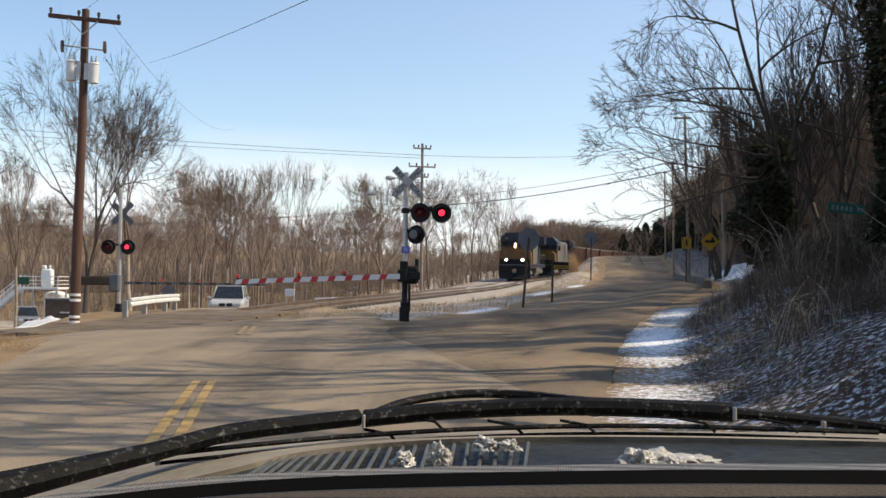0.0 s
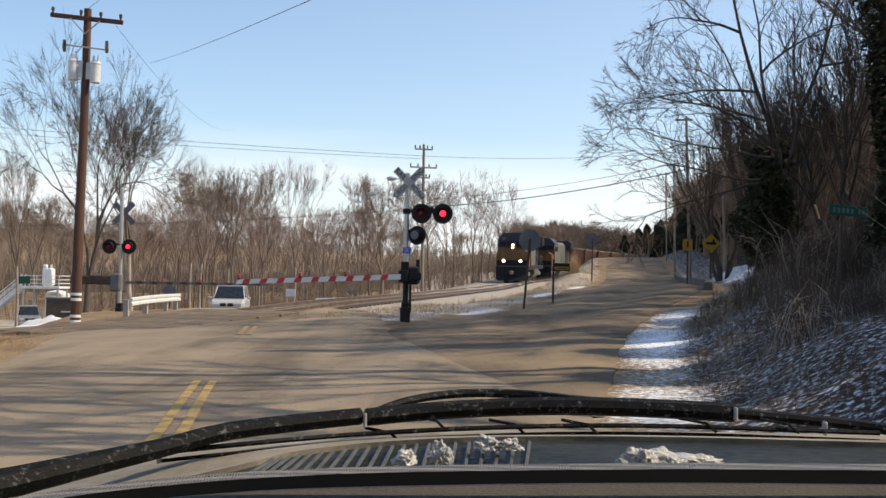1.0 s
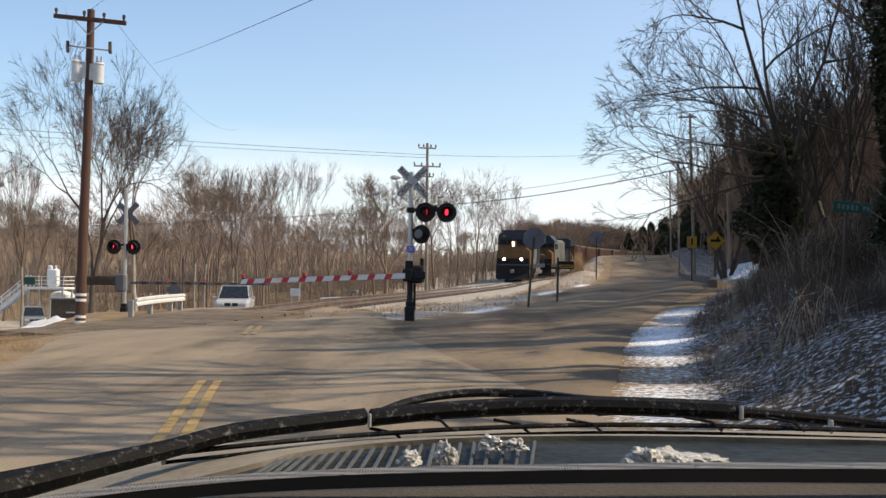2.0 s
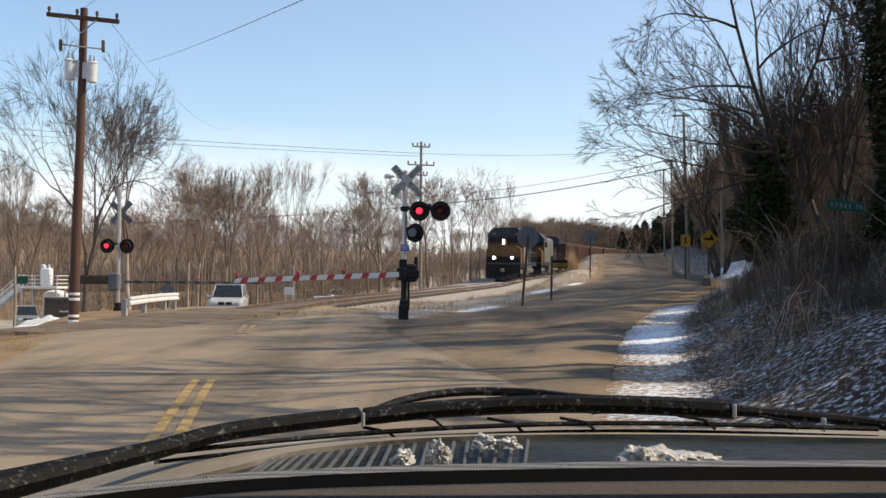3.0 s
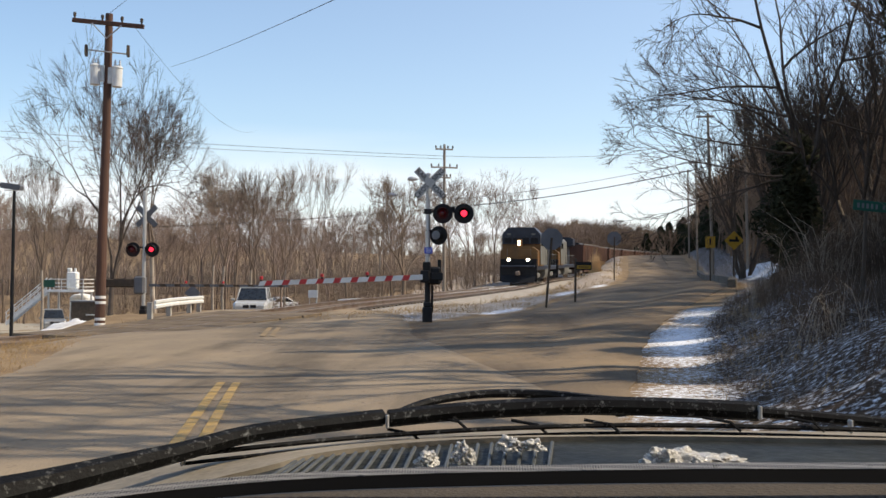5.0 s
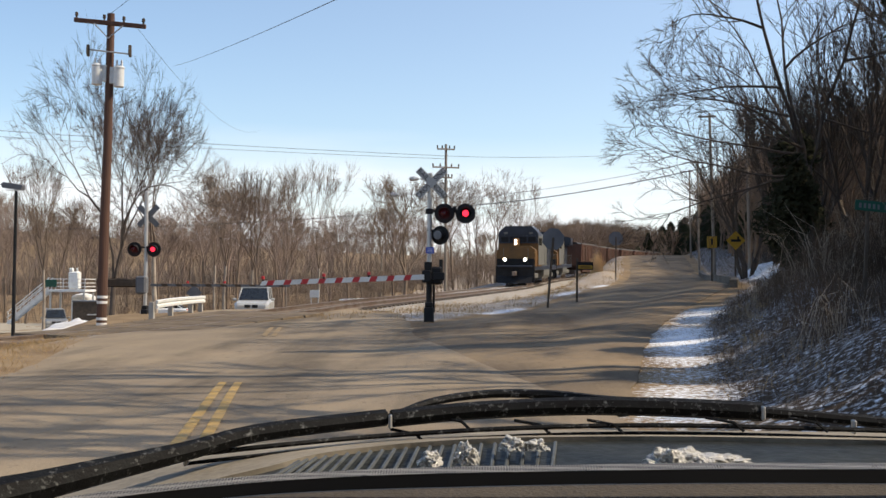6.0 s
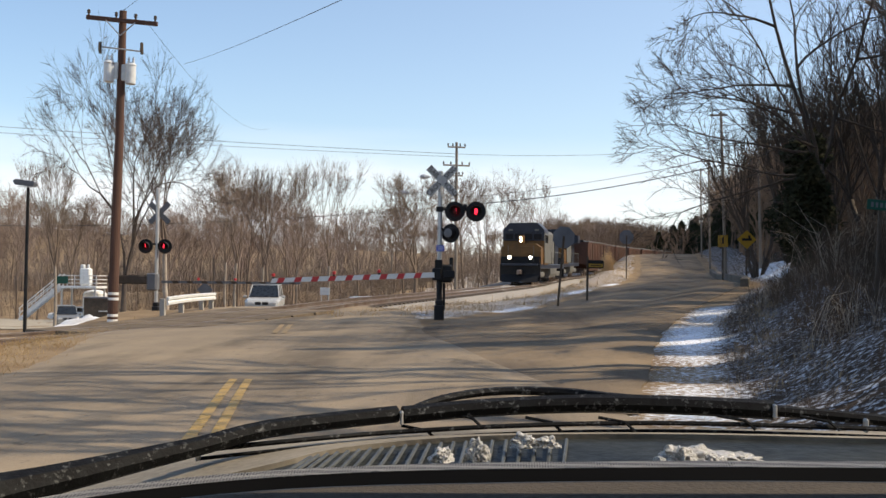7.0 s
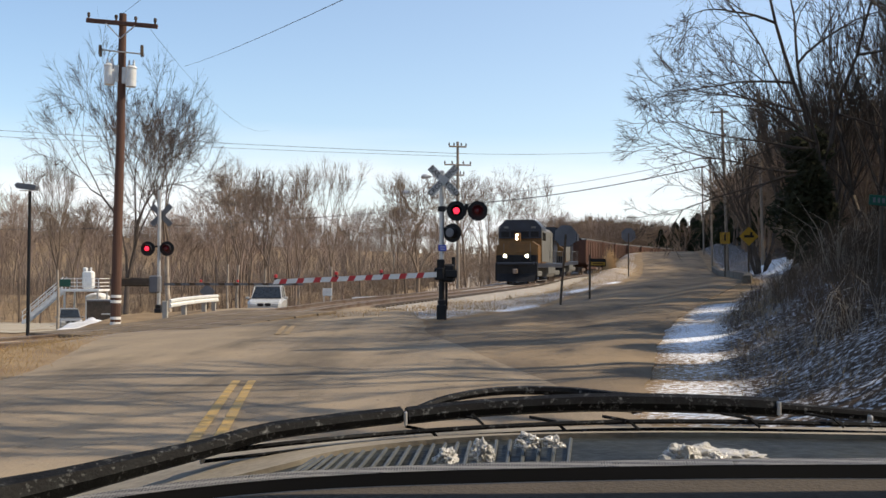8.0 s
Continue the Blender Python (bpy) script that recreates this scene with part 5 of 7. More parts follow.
def plant_hill():
    close_set, past = [], []
    rnd = random.Random(9)
    used = set()
    bl = curve(B_RIGHT, 200)
    for k in range(110):
        y = rnd.uniform(60, 210) if k > 45 else rnd.uniform(28, 75)
        r = np.interp(y, bl[:, 1], bl[:, 0])
        x = r + rnd.uniform(6.5, 32 if y < 60 else 60) + (2.5 if y < 60 else 0)
        put(rnd.choice(HILLTREE), used, x, y, rnd.uniform(0, 360), rnd.uniform(0.6, 1.1))
    # trees outside the view, added to throw twig shadows onto the roads
    for x, y, s in ((12.5, 20.6, 1.3), (13.5, 14.2, 1.4), (11.8, 9.4, 1.3), (14.5, 30.0, 1.4), (15.5, 33.0, 1.5), (16.8, 37.0, 1.5), (18.0, 40.5, 1.5), (19.5, 44.5, 1.5), (21.5, 49.0, 1.5), (13.6, 27.0, 1.4)):
        put(rnd.choice(HILLTREE), used, x, y, rnd.uniform(0, 360), s)
    # close-set woods up the side of the hill, their tops rising evenly with the slope
    for k in range(330):
        y = rnd.uniform(46, 125) if k < 240 else rnd.uniform(75, 210)
        a = rnd.uniform(0.19, 0.43) if k < 240 else rnd.uniform(0.185, 0.3)
        x = a * y
        if x < np.interp(y, bl[:, 1], bl[:, 0]) + 3.0:
            continue
        top = 1.4 + y * np.interp(a, [0.166, 0.21, 0.282, 0.367, 0.43], [0.061, 0.088, 0.125, 0.164, 0.19]) * rnd.uniform(0.85, 1.06)
        s = (top - h(x, y)) / 8.5
        if s > 0.3:
            close_set.append((x, y, rnd.uniform(0, 360), min(s, 1.25), rnd.randrange(3)))
    # bare woods past the crest, either side of the line
    for k in range(210):
        y = rnd.uniform(170, 275)
        a = rnd.uniform(0.06, 0.185)
        x = a * y
        if abs(x - np.interp(y, TRACK_LINE[:, 1], TRACK_LINE[:, 0])) < 5 or (y < 204 and x > 0.15 * y):
            continue
        s = (1.4 + y * rnd.uniform(0.043, 0.06) - h(x, y)) / 8.5
        if s > 0.3:
            past.append((x, y, rnd.uniform(0, 360), min(s, 1.3), rnd.randrange(3)))
    joined_woods("hillside_woods", "close-set bare brown trees up the wooded hillside", close_set)
    ridge = [(rnd.uniform(-0.5, 0.05), rnd.uniform(300, 375)) for k in range(110)]
    joined_woods("ridge_woods", "bare grey-brown woods along the far ridge", [(q * y, y, rnd.uniform(0, 360), rnd.uniform(0.8, 1.25), rnd.randrange(3)) for q, y in ridge])
    joined_woods("crest_woods", "bare brown woods beyond the crest of the side road", past)


plant_hill()


def leafy(seed, height_m, width, n, leaf, cone=True):
    """Evergreen mass: many small leaf sprays round a stem, with gaps and an uneven outline."""
    rnd = random.Random(seed)
    trunk = Geo().tube([(0, 0, -0.3), (0.05, 0, height_m * 0.5), (0, 0.05, height_m * 0.95)], [0.13, 0.1, 0.03], 7)
    g = Geo()
    for k in range(n):
        t = rnd.random()
        z = height_m * (0.06 + 0.94 * t)
        w = width * ((1 - t) ** 0.6 * (0.8 + 0.2 * math.sin(23 * t + 5 * seed)) if cone else (0.75 + 0.25 * math.sin(9 * t + seed)) * min(1, 4 * (1 - t) + 0.2))
        a = rnd.random() * 6.283
        w *= 0.75 + 0.35 * noise.noise((math.cos(a) * 1.5 + seed, math.sin(a) * 1.5, z * 0.8))
        r = w * math.sqrt(0.25 + 0.75 * rnd.random())
        c = Vector((math.cos(a) * r, math.sin(a) * r, z))
        u = Vector((rnd.gauss(0, 1), rnd.gauss(0, 1), rnd.gauss(0, 0.7))).normalized() * leaf * rnd.uniform(0.6, 1.5)
        v = u.orthogonal().normalized() * leaf * rnd.uniform(0.25, 0.5)
        g.add([c - u, c + v, c + u, c - v], [(0, 1, 2, 3)])
    return trunk, g


# seeds 3, 5 and 9 stand in view; 6 and 7 only cast shadow
IVY_AND_SHADE = [(3, 8.05, 19.6, 9.0, 0.8, 6000), (5, 10.6, 36.0, 4.6, 1.5, 5000), (6, 13.2, 22.6, 7.0, 1.2, 3000), (7, 13.9, 29.6, 7.0, 1.3, 3000), (9, 8.8, 29.5, 3.2, 0.75, 5000)]
# unseen masses up the slope, added only to shade the bank
for k, (x, y, H, W) in enumerate(((10.4, 8.5, 3.6, 2.0), (11.0, 12.0, 3.6, 2.2), (11.6, 15.5, 3.6, 2.2), (12.2, 19.5, 3.6, 2.2), (12.6, 23.0, 3.6, 2.2), (9.8, 5.0, 3.6, 2.2), (9.4, 10.2, 2.4, 1.6), (9.8, 13.8, 2.4, 1.6), (10.4, 17.6, 2.4, 1.6), (11.0, 21.3, 2.4, 1.6))):
    IVY_AND_SHADE.append((30 + k, x, y, H, W, 4800))
# second unseen row higher up, added for deeper shade on the bank
for k in range(8):
    IVY_AND_SHADE.append((70 + k, 14.2 + 0.5 * (k % 3), 5.0 + 3.2 * k, 5.2, 2.0, 3600))
# more unseen masses, added to lay shadow over the side road
for k, (x, y) in enumerate(((15.6, 31.5), (17.2, 35.5), (19.0, 40.0), (21.0, 45.0))):
    IVY_AND_SHADE.append((12 + k, x, y, 4.4, 1.5, 3000))
for seed, x, y, H, W, n in IVY_AND_SHADE:
    tree("ivy_covered_tree", leafy(seed, H, W, n, 0.17 if seed > 29 else 0.11, False), pose(x, y, h(x, y)), (M_DARKBARK, M_IVY), "dead trunk wrapped in dark evergreen ivy on the hillside, most added unseen for shade", "hillside trees", "dark ivy leaves")
CEDARS = [tree("cedar_tree", leafy(60 + k, 6.0, 2.3, 3400, 0.2), pose(0, 0, 0), (M_DARKBARK, M_CEDAR), "dark green cedar among bare trees beside the side road", "cedars", "dark green needles") for k in range(2)]
rnd_c, used_c = random.Random(2), set()
for x, y, s in ((24.5, 112, 0.75), (26, 118, 0.9), (27, 124, 0.8), (28.5, 131, 1.0), (31, 140, 1.0), (34, 150, 1.2), (37, 160, 1.2), (24, 100, 0.55), (26.5, 104, 1.0), (27.8, 110, 1.2), (23.6, 92, 0.9), (25.5, 97, 1.1)):
    put(rnd_c.choice(CEDARS), used_c, x, y, rnd_c.uniform(0, 360), s)
for k in range(26):
    x = rnd_c.uniform(34, 50)
    put(rnd_c.choice(CEDARS), used_c, x, rnd_c.uniform(206, 236), rnd_c.uniform(0, 360), (1.0 + (x - 34) * 0.07) * rnd_c.uniform(0.75, 1.15))


def thicket(name, label, spots, stems, tall, bend, r, material, seed, category="brush", twigs=1):
    """Joined dry stems, each a bent thin tube."""
    rnd = random.Random(seed)
    g = Geo()
    zs = height([s[0] for s in spots], [s[1] for s in spots])
    for (x, y, s), z in zip(spots, zs):
        for k in range(stems):
            b = Vector((x + rnd.gauss(0, 0.3) * s, y + rnd.gauss(0, 0.3) * s, z - 0.1))
            a = rnd.random() * 6.283
            L = tall * s * rnd.uniform(0.5, 1.2)
            out = Vector((math.cos(a), math.sin(a), 0)) * bend * rnd.uniform(0.2, 1.2)
            p1 = b + Vector((0, 0, L * 0.55)) + out * L * 0.2
            p2 = p1 + out * L * 0.35 + Vector((0, 0, L * rnd.uniform(0.05, 0.4)))
            g.tube([b, p1], [r * s, r * s * 0.7], 3, False)
            spike(g, p1, (p2 - p1).normalized(), (p2 - p1).length, r * s * 0.7)
            for twig in range(twigs):
                q = b.lerp(p1, rnd.uniform(0.4, 0.9))
                way = Vector((rnd.gauss(0, 0.3), rnd.gauss(0, 0.3), rnd.uniform(0.1, 0.5)))
                spike(g, q, way.normalized(), way.length * L * 0.55, r * s * 0.6)
    return tagged(part(name, g, material), label, category, kind="stuff")


def scatter():
    rnd = random.Random(12)
    br = curve(B_RIGHT, 200)
    bl = curve(B_LEFT, 200)
    slope, wood, bank, verge, woods_low = [], [], [], [], []
    for k in range(900):
        y = rnd.uniform(7, 60)
        r = np.interp(y, br[:, 1], br[:, 0])
        x = r + 1.6 + rnd.random() ** 1.2 * 13 + (1.2 if y < 22 else 0) + (3 if y > 38 else 0)
        slope.append((x, y, rnd.uniform(0.4, 1.3) * (0.55 if x < r + 3.5 else 1)))
    for k in range(1150):
        y = rnd.uniform(84, 200)
        x = rnd.uniform(-0.46, 0.16) * y
        tr = np.interp(y, TRACK_LINE[:, 1], TRACK_LINE[:, 0])
        if abs(x - tr) < 4 or x > tr + 40 or (x < -0.22 * y and y < 118) or (tr < x < np.interp(y, br[:, 1], br[:, 0]) + 2):
            continue
        wood.append((x, y, rnd.uniform(0.5, 1.3)))
    for k in range(1100):
        y = rnd.uniform(29.5, 110)
        l = np.interp(y, bl[:, 1], bl[:, 0])
        tr = np.interp(y, TRACK_LINE[:, 1], TRACK_LINE[:, 0])
        if l - 0.9 < tr + 2.0:
            continue
        x = rnd.uniform(tr + 2.0, l - 0.7)
        bank.append((x, y, rnd.uniform(0.4, 1.0)))
    for k in range(1100):
        y = rnd.uniform(14, 30)
        l = np.interp(y, curve(A_LEFT, 200)[:, 1], curve(A_LEFT, 200)[:, 0])
        verge.append((l - 0.2 - rnd.random() * 2.6, y, rnd.uniform(0.3, 0.9)))
    for k in range(500):
        y = rnd.uniform(10, 30)
        r = np.interp(y, br[:, 1], br[:, 0])
        verge.append((r + 0.3 + rnd.random() * 2.0, y, rnd.uniform(0.2, 0.6)))
    for k in range(900):
        y = rnd.uniform(8, 30)
        r = np.interp(y, br[:, 1], br[:, 0])
        slope.append((r + 2.0 + rnd.random() * 7, y, rnd.uniform(0.3, 0.8)))
    for k in range(700):
        y = rnd.uniform(22, 46)
        r = np.interp(y, br[:, 1], br[:, 0])
        slope.append((r + 2.6 + rnd.random() * 9 + (2 if y > 36 else 0), y, rnd.uniform(0.8, 1.7)))
    for k in range(650):
        y = rnd.uniform(9, 31)
        r = np.interp(y, br[:, 1], br[:, 0])
        slope.append((r + 1.1 + rnd.random() * 1.6, y, rnd.uniform(0.18, 0.4)))
    thicket("hillside_brambles", "tangle of dry brown brambles on the snowy hillside", slope[::2], 14, 1.2, 1.0, 0.006, M_BRAMBLE, 1, twigs=3)
    thicket("pale_hillside_twigs", "pale grey dead twigs and canes over the hillside", slope[1::6], 8, 1.35, 1.3, 0.005, M_GREYTWIG, 8, twigs=3)
    thicket("woodland_saplings", "dense brown saplings and brush under the river woods", wood, 6, 4.6, 0.9, 0.02, M_WOODBRUSH, 2, twigs=5)
    thicket("bank_weeds", "dry weeds on the bank beside the track", bank, 12, 0.42, 0.8, 0.006, M_STRAW, 3)
    thicket("verge_grass", "short dead grass along the road edge", verge, 14, 0.32, 1.1, 0.005, M_STRAW, 4, "grass")
    t = [(8.45 + rnd.gauss(0, 0.12), 72 + rnd.gauss(0, 0.15), rnd.uniform(0.32, 0.42)) for k in range(8)]
    thicket("tall_straw_grass", "clump of tall blond dead grass beside the side road", t, 34, 4.3, 0.22, 0.03, M_BLOND, 5, "grass")
    # wooded hills behind, far off
    far = []
    for k in range(4200):
        y = rnd.uniform(195, 420)
        x = rnd.uniform(-0.55, 0.42) * y
        far.append((x, y, rnd.uniform(0.5, 1.0) * (1 + 0.5 * noise.noise((x * 0.05, y * 0.03, 1)))))
    for k in range(1300):
        y = rnd.uniform(125, 300)
        tr = np.interp(y, TRACK_LINE[:, 1], TRACK_LINE[:, 0])
        x = rnd.uniform(-0.05, 0.5) * y
        if abs(x - tr) > 5 and not np.interp(y, bl[:, 1], bl[:, 0]) - 8 < x < np.interp(y, br[:, 1], br[:, 0]) + 4:
            far.append((x, y, rnd.uniform(0.35, 0.75)))
    thicket("far_woods", "far bare woods on the brown hills", far[::4] + far[1::4] + far[2::4], 6, 6.8, 0.7, 0.05, M_FARWOOD, 6, "woods", 3)
    hill = []
    for k in range(1700):
        y = rnd.uniform(12, 200) if k < 600 else rnd.uniform(80, 270)
        r = np.interp(y, br[:, 1], br[:, 0])
        hill.append((r + rnd.uniform(9, 45 if y < 80 else 90), y, rnd.uniform(0.6, 1.2) * (1 if y < 80 else 1.7)))
    for k in range(900):
        y = rnd.uniform(30, 110)
        r = np.interp(y, br[:, 1], br[:, 0])
        hill.append((r + rnd.uniform(4.5, 18), y, rnd.uniform(0.5, 1.1)))
    thicket("hillside_saplings", "dense bare saplings over the wooded hillside", hill, 9, 2.6, 0.6, 0.016, M_BRUSH, 7, twigs=2)


scatter()


# ---- vehicles ----
def loft(sections, cap=True):
    """Skin over equal-length rings."""
    g, n = Geo(), len(sections[0])
    vs = [p for s in sections for p in s]
    fs = [(i * n + k, i * n + (k + 1) % n, (i + 1) * n + (k + 1) % n, (i + 1) * n + k) for i in range(len(sections) - 1) for k in range(n)]
    if cap:
        fs += [tuple(range(n - 1, -1, -1)), tuple(range((len(sections) - 1) * n, len(sections) * n))]
    return g.add(vs, fs)


def ring(y, w, z0, z1, c=0.12):
    return [(-w + c * 0.3, y, z0), (w - c * 0.3, y, z0), (w, y, z0 + c), (w, y, z1 - c), (w - c, y, z1), (-w + c, y, z1), (-w, y, z1 - c), (-w, y, z0 + c)]


def vehicle(name, m, label, paint, suv):
    """Car with its nose towards -y, origin on the ground under its middle."""
    t = thing(name, m, label, "car", "cars")
    L, w = (4.6, 0.9)
    zt = 1.72 if suv else 1.42
    zb = 1.0 if suv else 0.88
    body = loft([ring(-L / 2, w * 0.8, 0.35, zb - 0.28), ring(-L / 2 + 0.12, w * 0.95, 0.26, zb - 0.12), ring(-L / 2 + 0.5, w, 0.24, zb - 0.03), ring(-0.75, w, 0.24, zb + 0.03), ring(L / 2 - 0.6, w, 0.24, zb + 0.04), ring(L / 2 - 0.1, w * 0.95, 0.3, zb), ring(L / 2, w * 0.85, 0.4, zb - 0.15)])
    part("body", body, paint, t)
    y0, y1, y2, y3 = (-0.95, -0.25, 1.55, 2.1) if suv else (-0.75, 0.1, 1.05, 1.9)
    part("cabin_glass", loft([ring(y0, w * 0.86, zb - 0.05, zb + 0.06, 0.02), ring(y1, w * 0.76, zb - 0.05, zt - 0.06, 0.05), ring(y2, w * 0.76, zb - 0.05, zt - 0.06, 0.05), ring(y3, w * 0.84, zb - 0.05, zb + 0.08, 0.02)]), M_GLASS, t, "dark glass cabin")
    part("roof", loft([ring(y1 - 0.04, w * 0.74, zt - 0.08, zt - 0.02, 0.03), ring((y1 + y2) / 2, w * 0.76, zt - 0.08, zt + 0.02, 0.04), ring(y2 + 0.1, w * 0.74, zt - 0.08, zt - 0.02, 0.03)]), paint, t)
    for u in (-1, 1):
        part("pillar", Geo().tube([(u * w * 0.87, y0 + 0.02, zb), (u * w * 0.75, y1, zt - 0.05)], 0.035, 6), paint, t)
        part("pillar", Geo().tube([(u * w * 0.87, (y1 + y2) / 2, zb), (u * w * 0.76, (y1 + y2) / 2, zt - 0.05)], 0.035, 6), paint, t)
        part("pillar", Geo().tube([(u * w * 0.85, y3 - 0.02, zb), (u * w * 0.75, y2, zt - 0.05)], 0.05, 6), paint, t)
        part("mirror", Geo().box((u * (w + 0.1), y0 + 0.2, zb + 0.05), (0.2, 0.1, 0.14), bevel=0.03), paint, t)
        part("headlamp", Geo().box((u * w * 0.66, -L / 2 + 0.06, zb - 0.27), (0.34, 0.14, 0.15), bevel=0.03), M_GALV, t)
        part("tail_lamp", Geo().box((u * w * 0.7, L / 2 - 0.05, zb - 0.1), (0.3, 0.12, 0.16), bevel=0.03), M_RED, t)
        for y in (-1.42, 1.4):
            wheel = part("wheel", Geo().lathe([(0.2, -0.1), (0.31, -0.1), (0.33, -0.06), (0.33, 0.06), (0.31, 0.1), (0.2, 0.1)], pose(u * (w - 0.1), y, 0.33, 0, 90), 22), M_TYRE, t)
            part("rim", Geo().lathe([(0.02, 0.07), (0.19, 0.1), (0.2, 0.08), (0.2, -0.08)], pose(u * (w - 0.1), y, 0.33, 0, 90 * u), 16), M_GALV, wheel)
    for u in (-0.19, 0.19):
        part("grille", Geo().box((u, -L / 2 + 0.03, zb - 0.28), (0.32, 0.1, 0.17), bevel=0.03), M_BLACK, t)
    part("bumper", Geo().box((0, -L / 2 + 0.06, 0.42), (1.6, 0.2, 0.2), bevel=0.06), paint, t)
    part("plate", Geo().box((0, -L / 2 - 0.05, 0.48), (0.3, 0.01, 0.14)), M_GALV, t)
    return t


suv = vehicle("suv", pose(-11.4, 58.5, h(-11.4, 58.5) + 0.03, 0, 0, 6), "silver-white suv waiting behind the lowered gate", M_CARSILVER, True)
for u in (-0.55, 0.55):
    part("roof_rail", Geo().tube([(u, -0.1, 1.78), (u, 1.4, 1.78)], 0.02, 6), M_BLACK, suv)
vehicle("parked_car", pose(-33.0, 87, h(-33.0, 87), 0, 0, 24), "dark grey suv parked in the lot", M_CARGREY, True)
white_car = vehicle("white_car", pose(-12, 170, h(-12, 170)), "white sedan driving through the parking lot", M_SEDANWHITE, False)


# ---- parking lot and works ----
M_LOT = mat("sandy_lot", (0.42, 0.37, 0.29), (0.3, 0.26, 0.2), 0.9, scale=0.4, fine=12, spec=0.1)


def lot():
    n = 40
    l = curve([(-80, 56), (-50, 54), (-30, 56), (-26, 66), (-24, 80)], n)
    r = curve([(-84, 128), (-56, 122), (-44, 118), (-36, 108), (-30, 96)], n)
    us = np.linspace(0, 1, 16)
    pts = np.array([l + (r - l) * u for u in us])
    z = height(pts[..., 0].ravel(), pts[..., 1].ravel()) + 0.06
    me = bpy.data.meshes.new("parking_lot")
    me.from_pydata(np.c_[pts.reshape(-1, 2), z].tolist(), [], [(i * n + j, i * n + j + 1, (i + 1) * n + j + 1, (i + 1) * n + j) for i in range(15) for j in range(n - 1)])
    me.materials.append(M_LOT)
    tagged(new("parking_lot", me), "pale concrete parking lot below the road", "parking lot", kind="structure")


lot()
lp = thing("parking_lot_lamp", pose(-20.9, 50, h(-20.9, 50) - 0.1, 0, 0.3, 0), "dark steel parking lot lamp with a box head", "lamp post")
part("pole", Geo().tube([(0, 0, 0), (0, 0, 7.0)], [0.085, 0.07], 12), M_BLACK, lp)
part("base_plate", Geo().box((0, 0, 0.1), (0.36, 0.36, 0.2), bevel=0.03), M_CONCRETE, lp)
part("lamp_head", Geo().prism([(-0.62, 0.08), (-0.5, -0.06), (0.35, -0.1), (0.4, 0.08), (0.35, 0.16), (-0.5, 0.2)], 0.4, pose(-0.05, -0.2, 7.15, 0, 4, 0)), M_SIGNBACK, lp, "box-shaped lamp head")
part("lens", Geo().box((-0.1, 0, 7.03), (0.7, 0.34, 0.02)), M_GALV, lp)


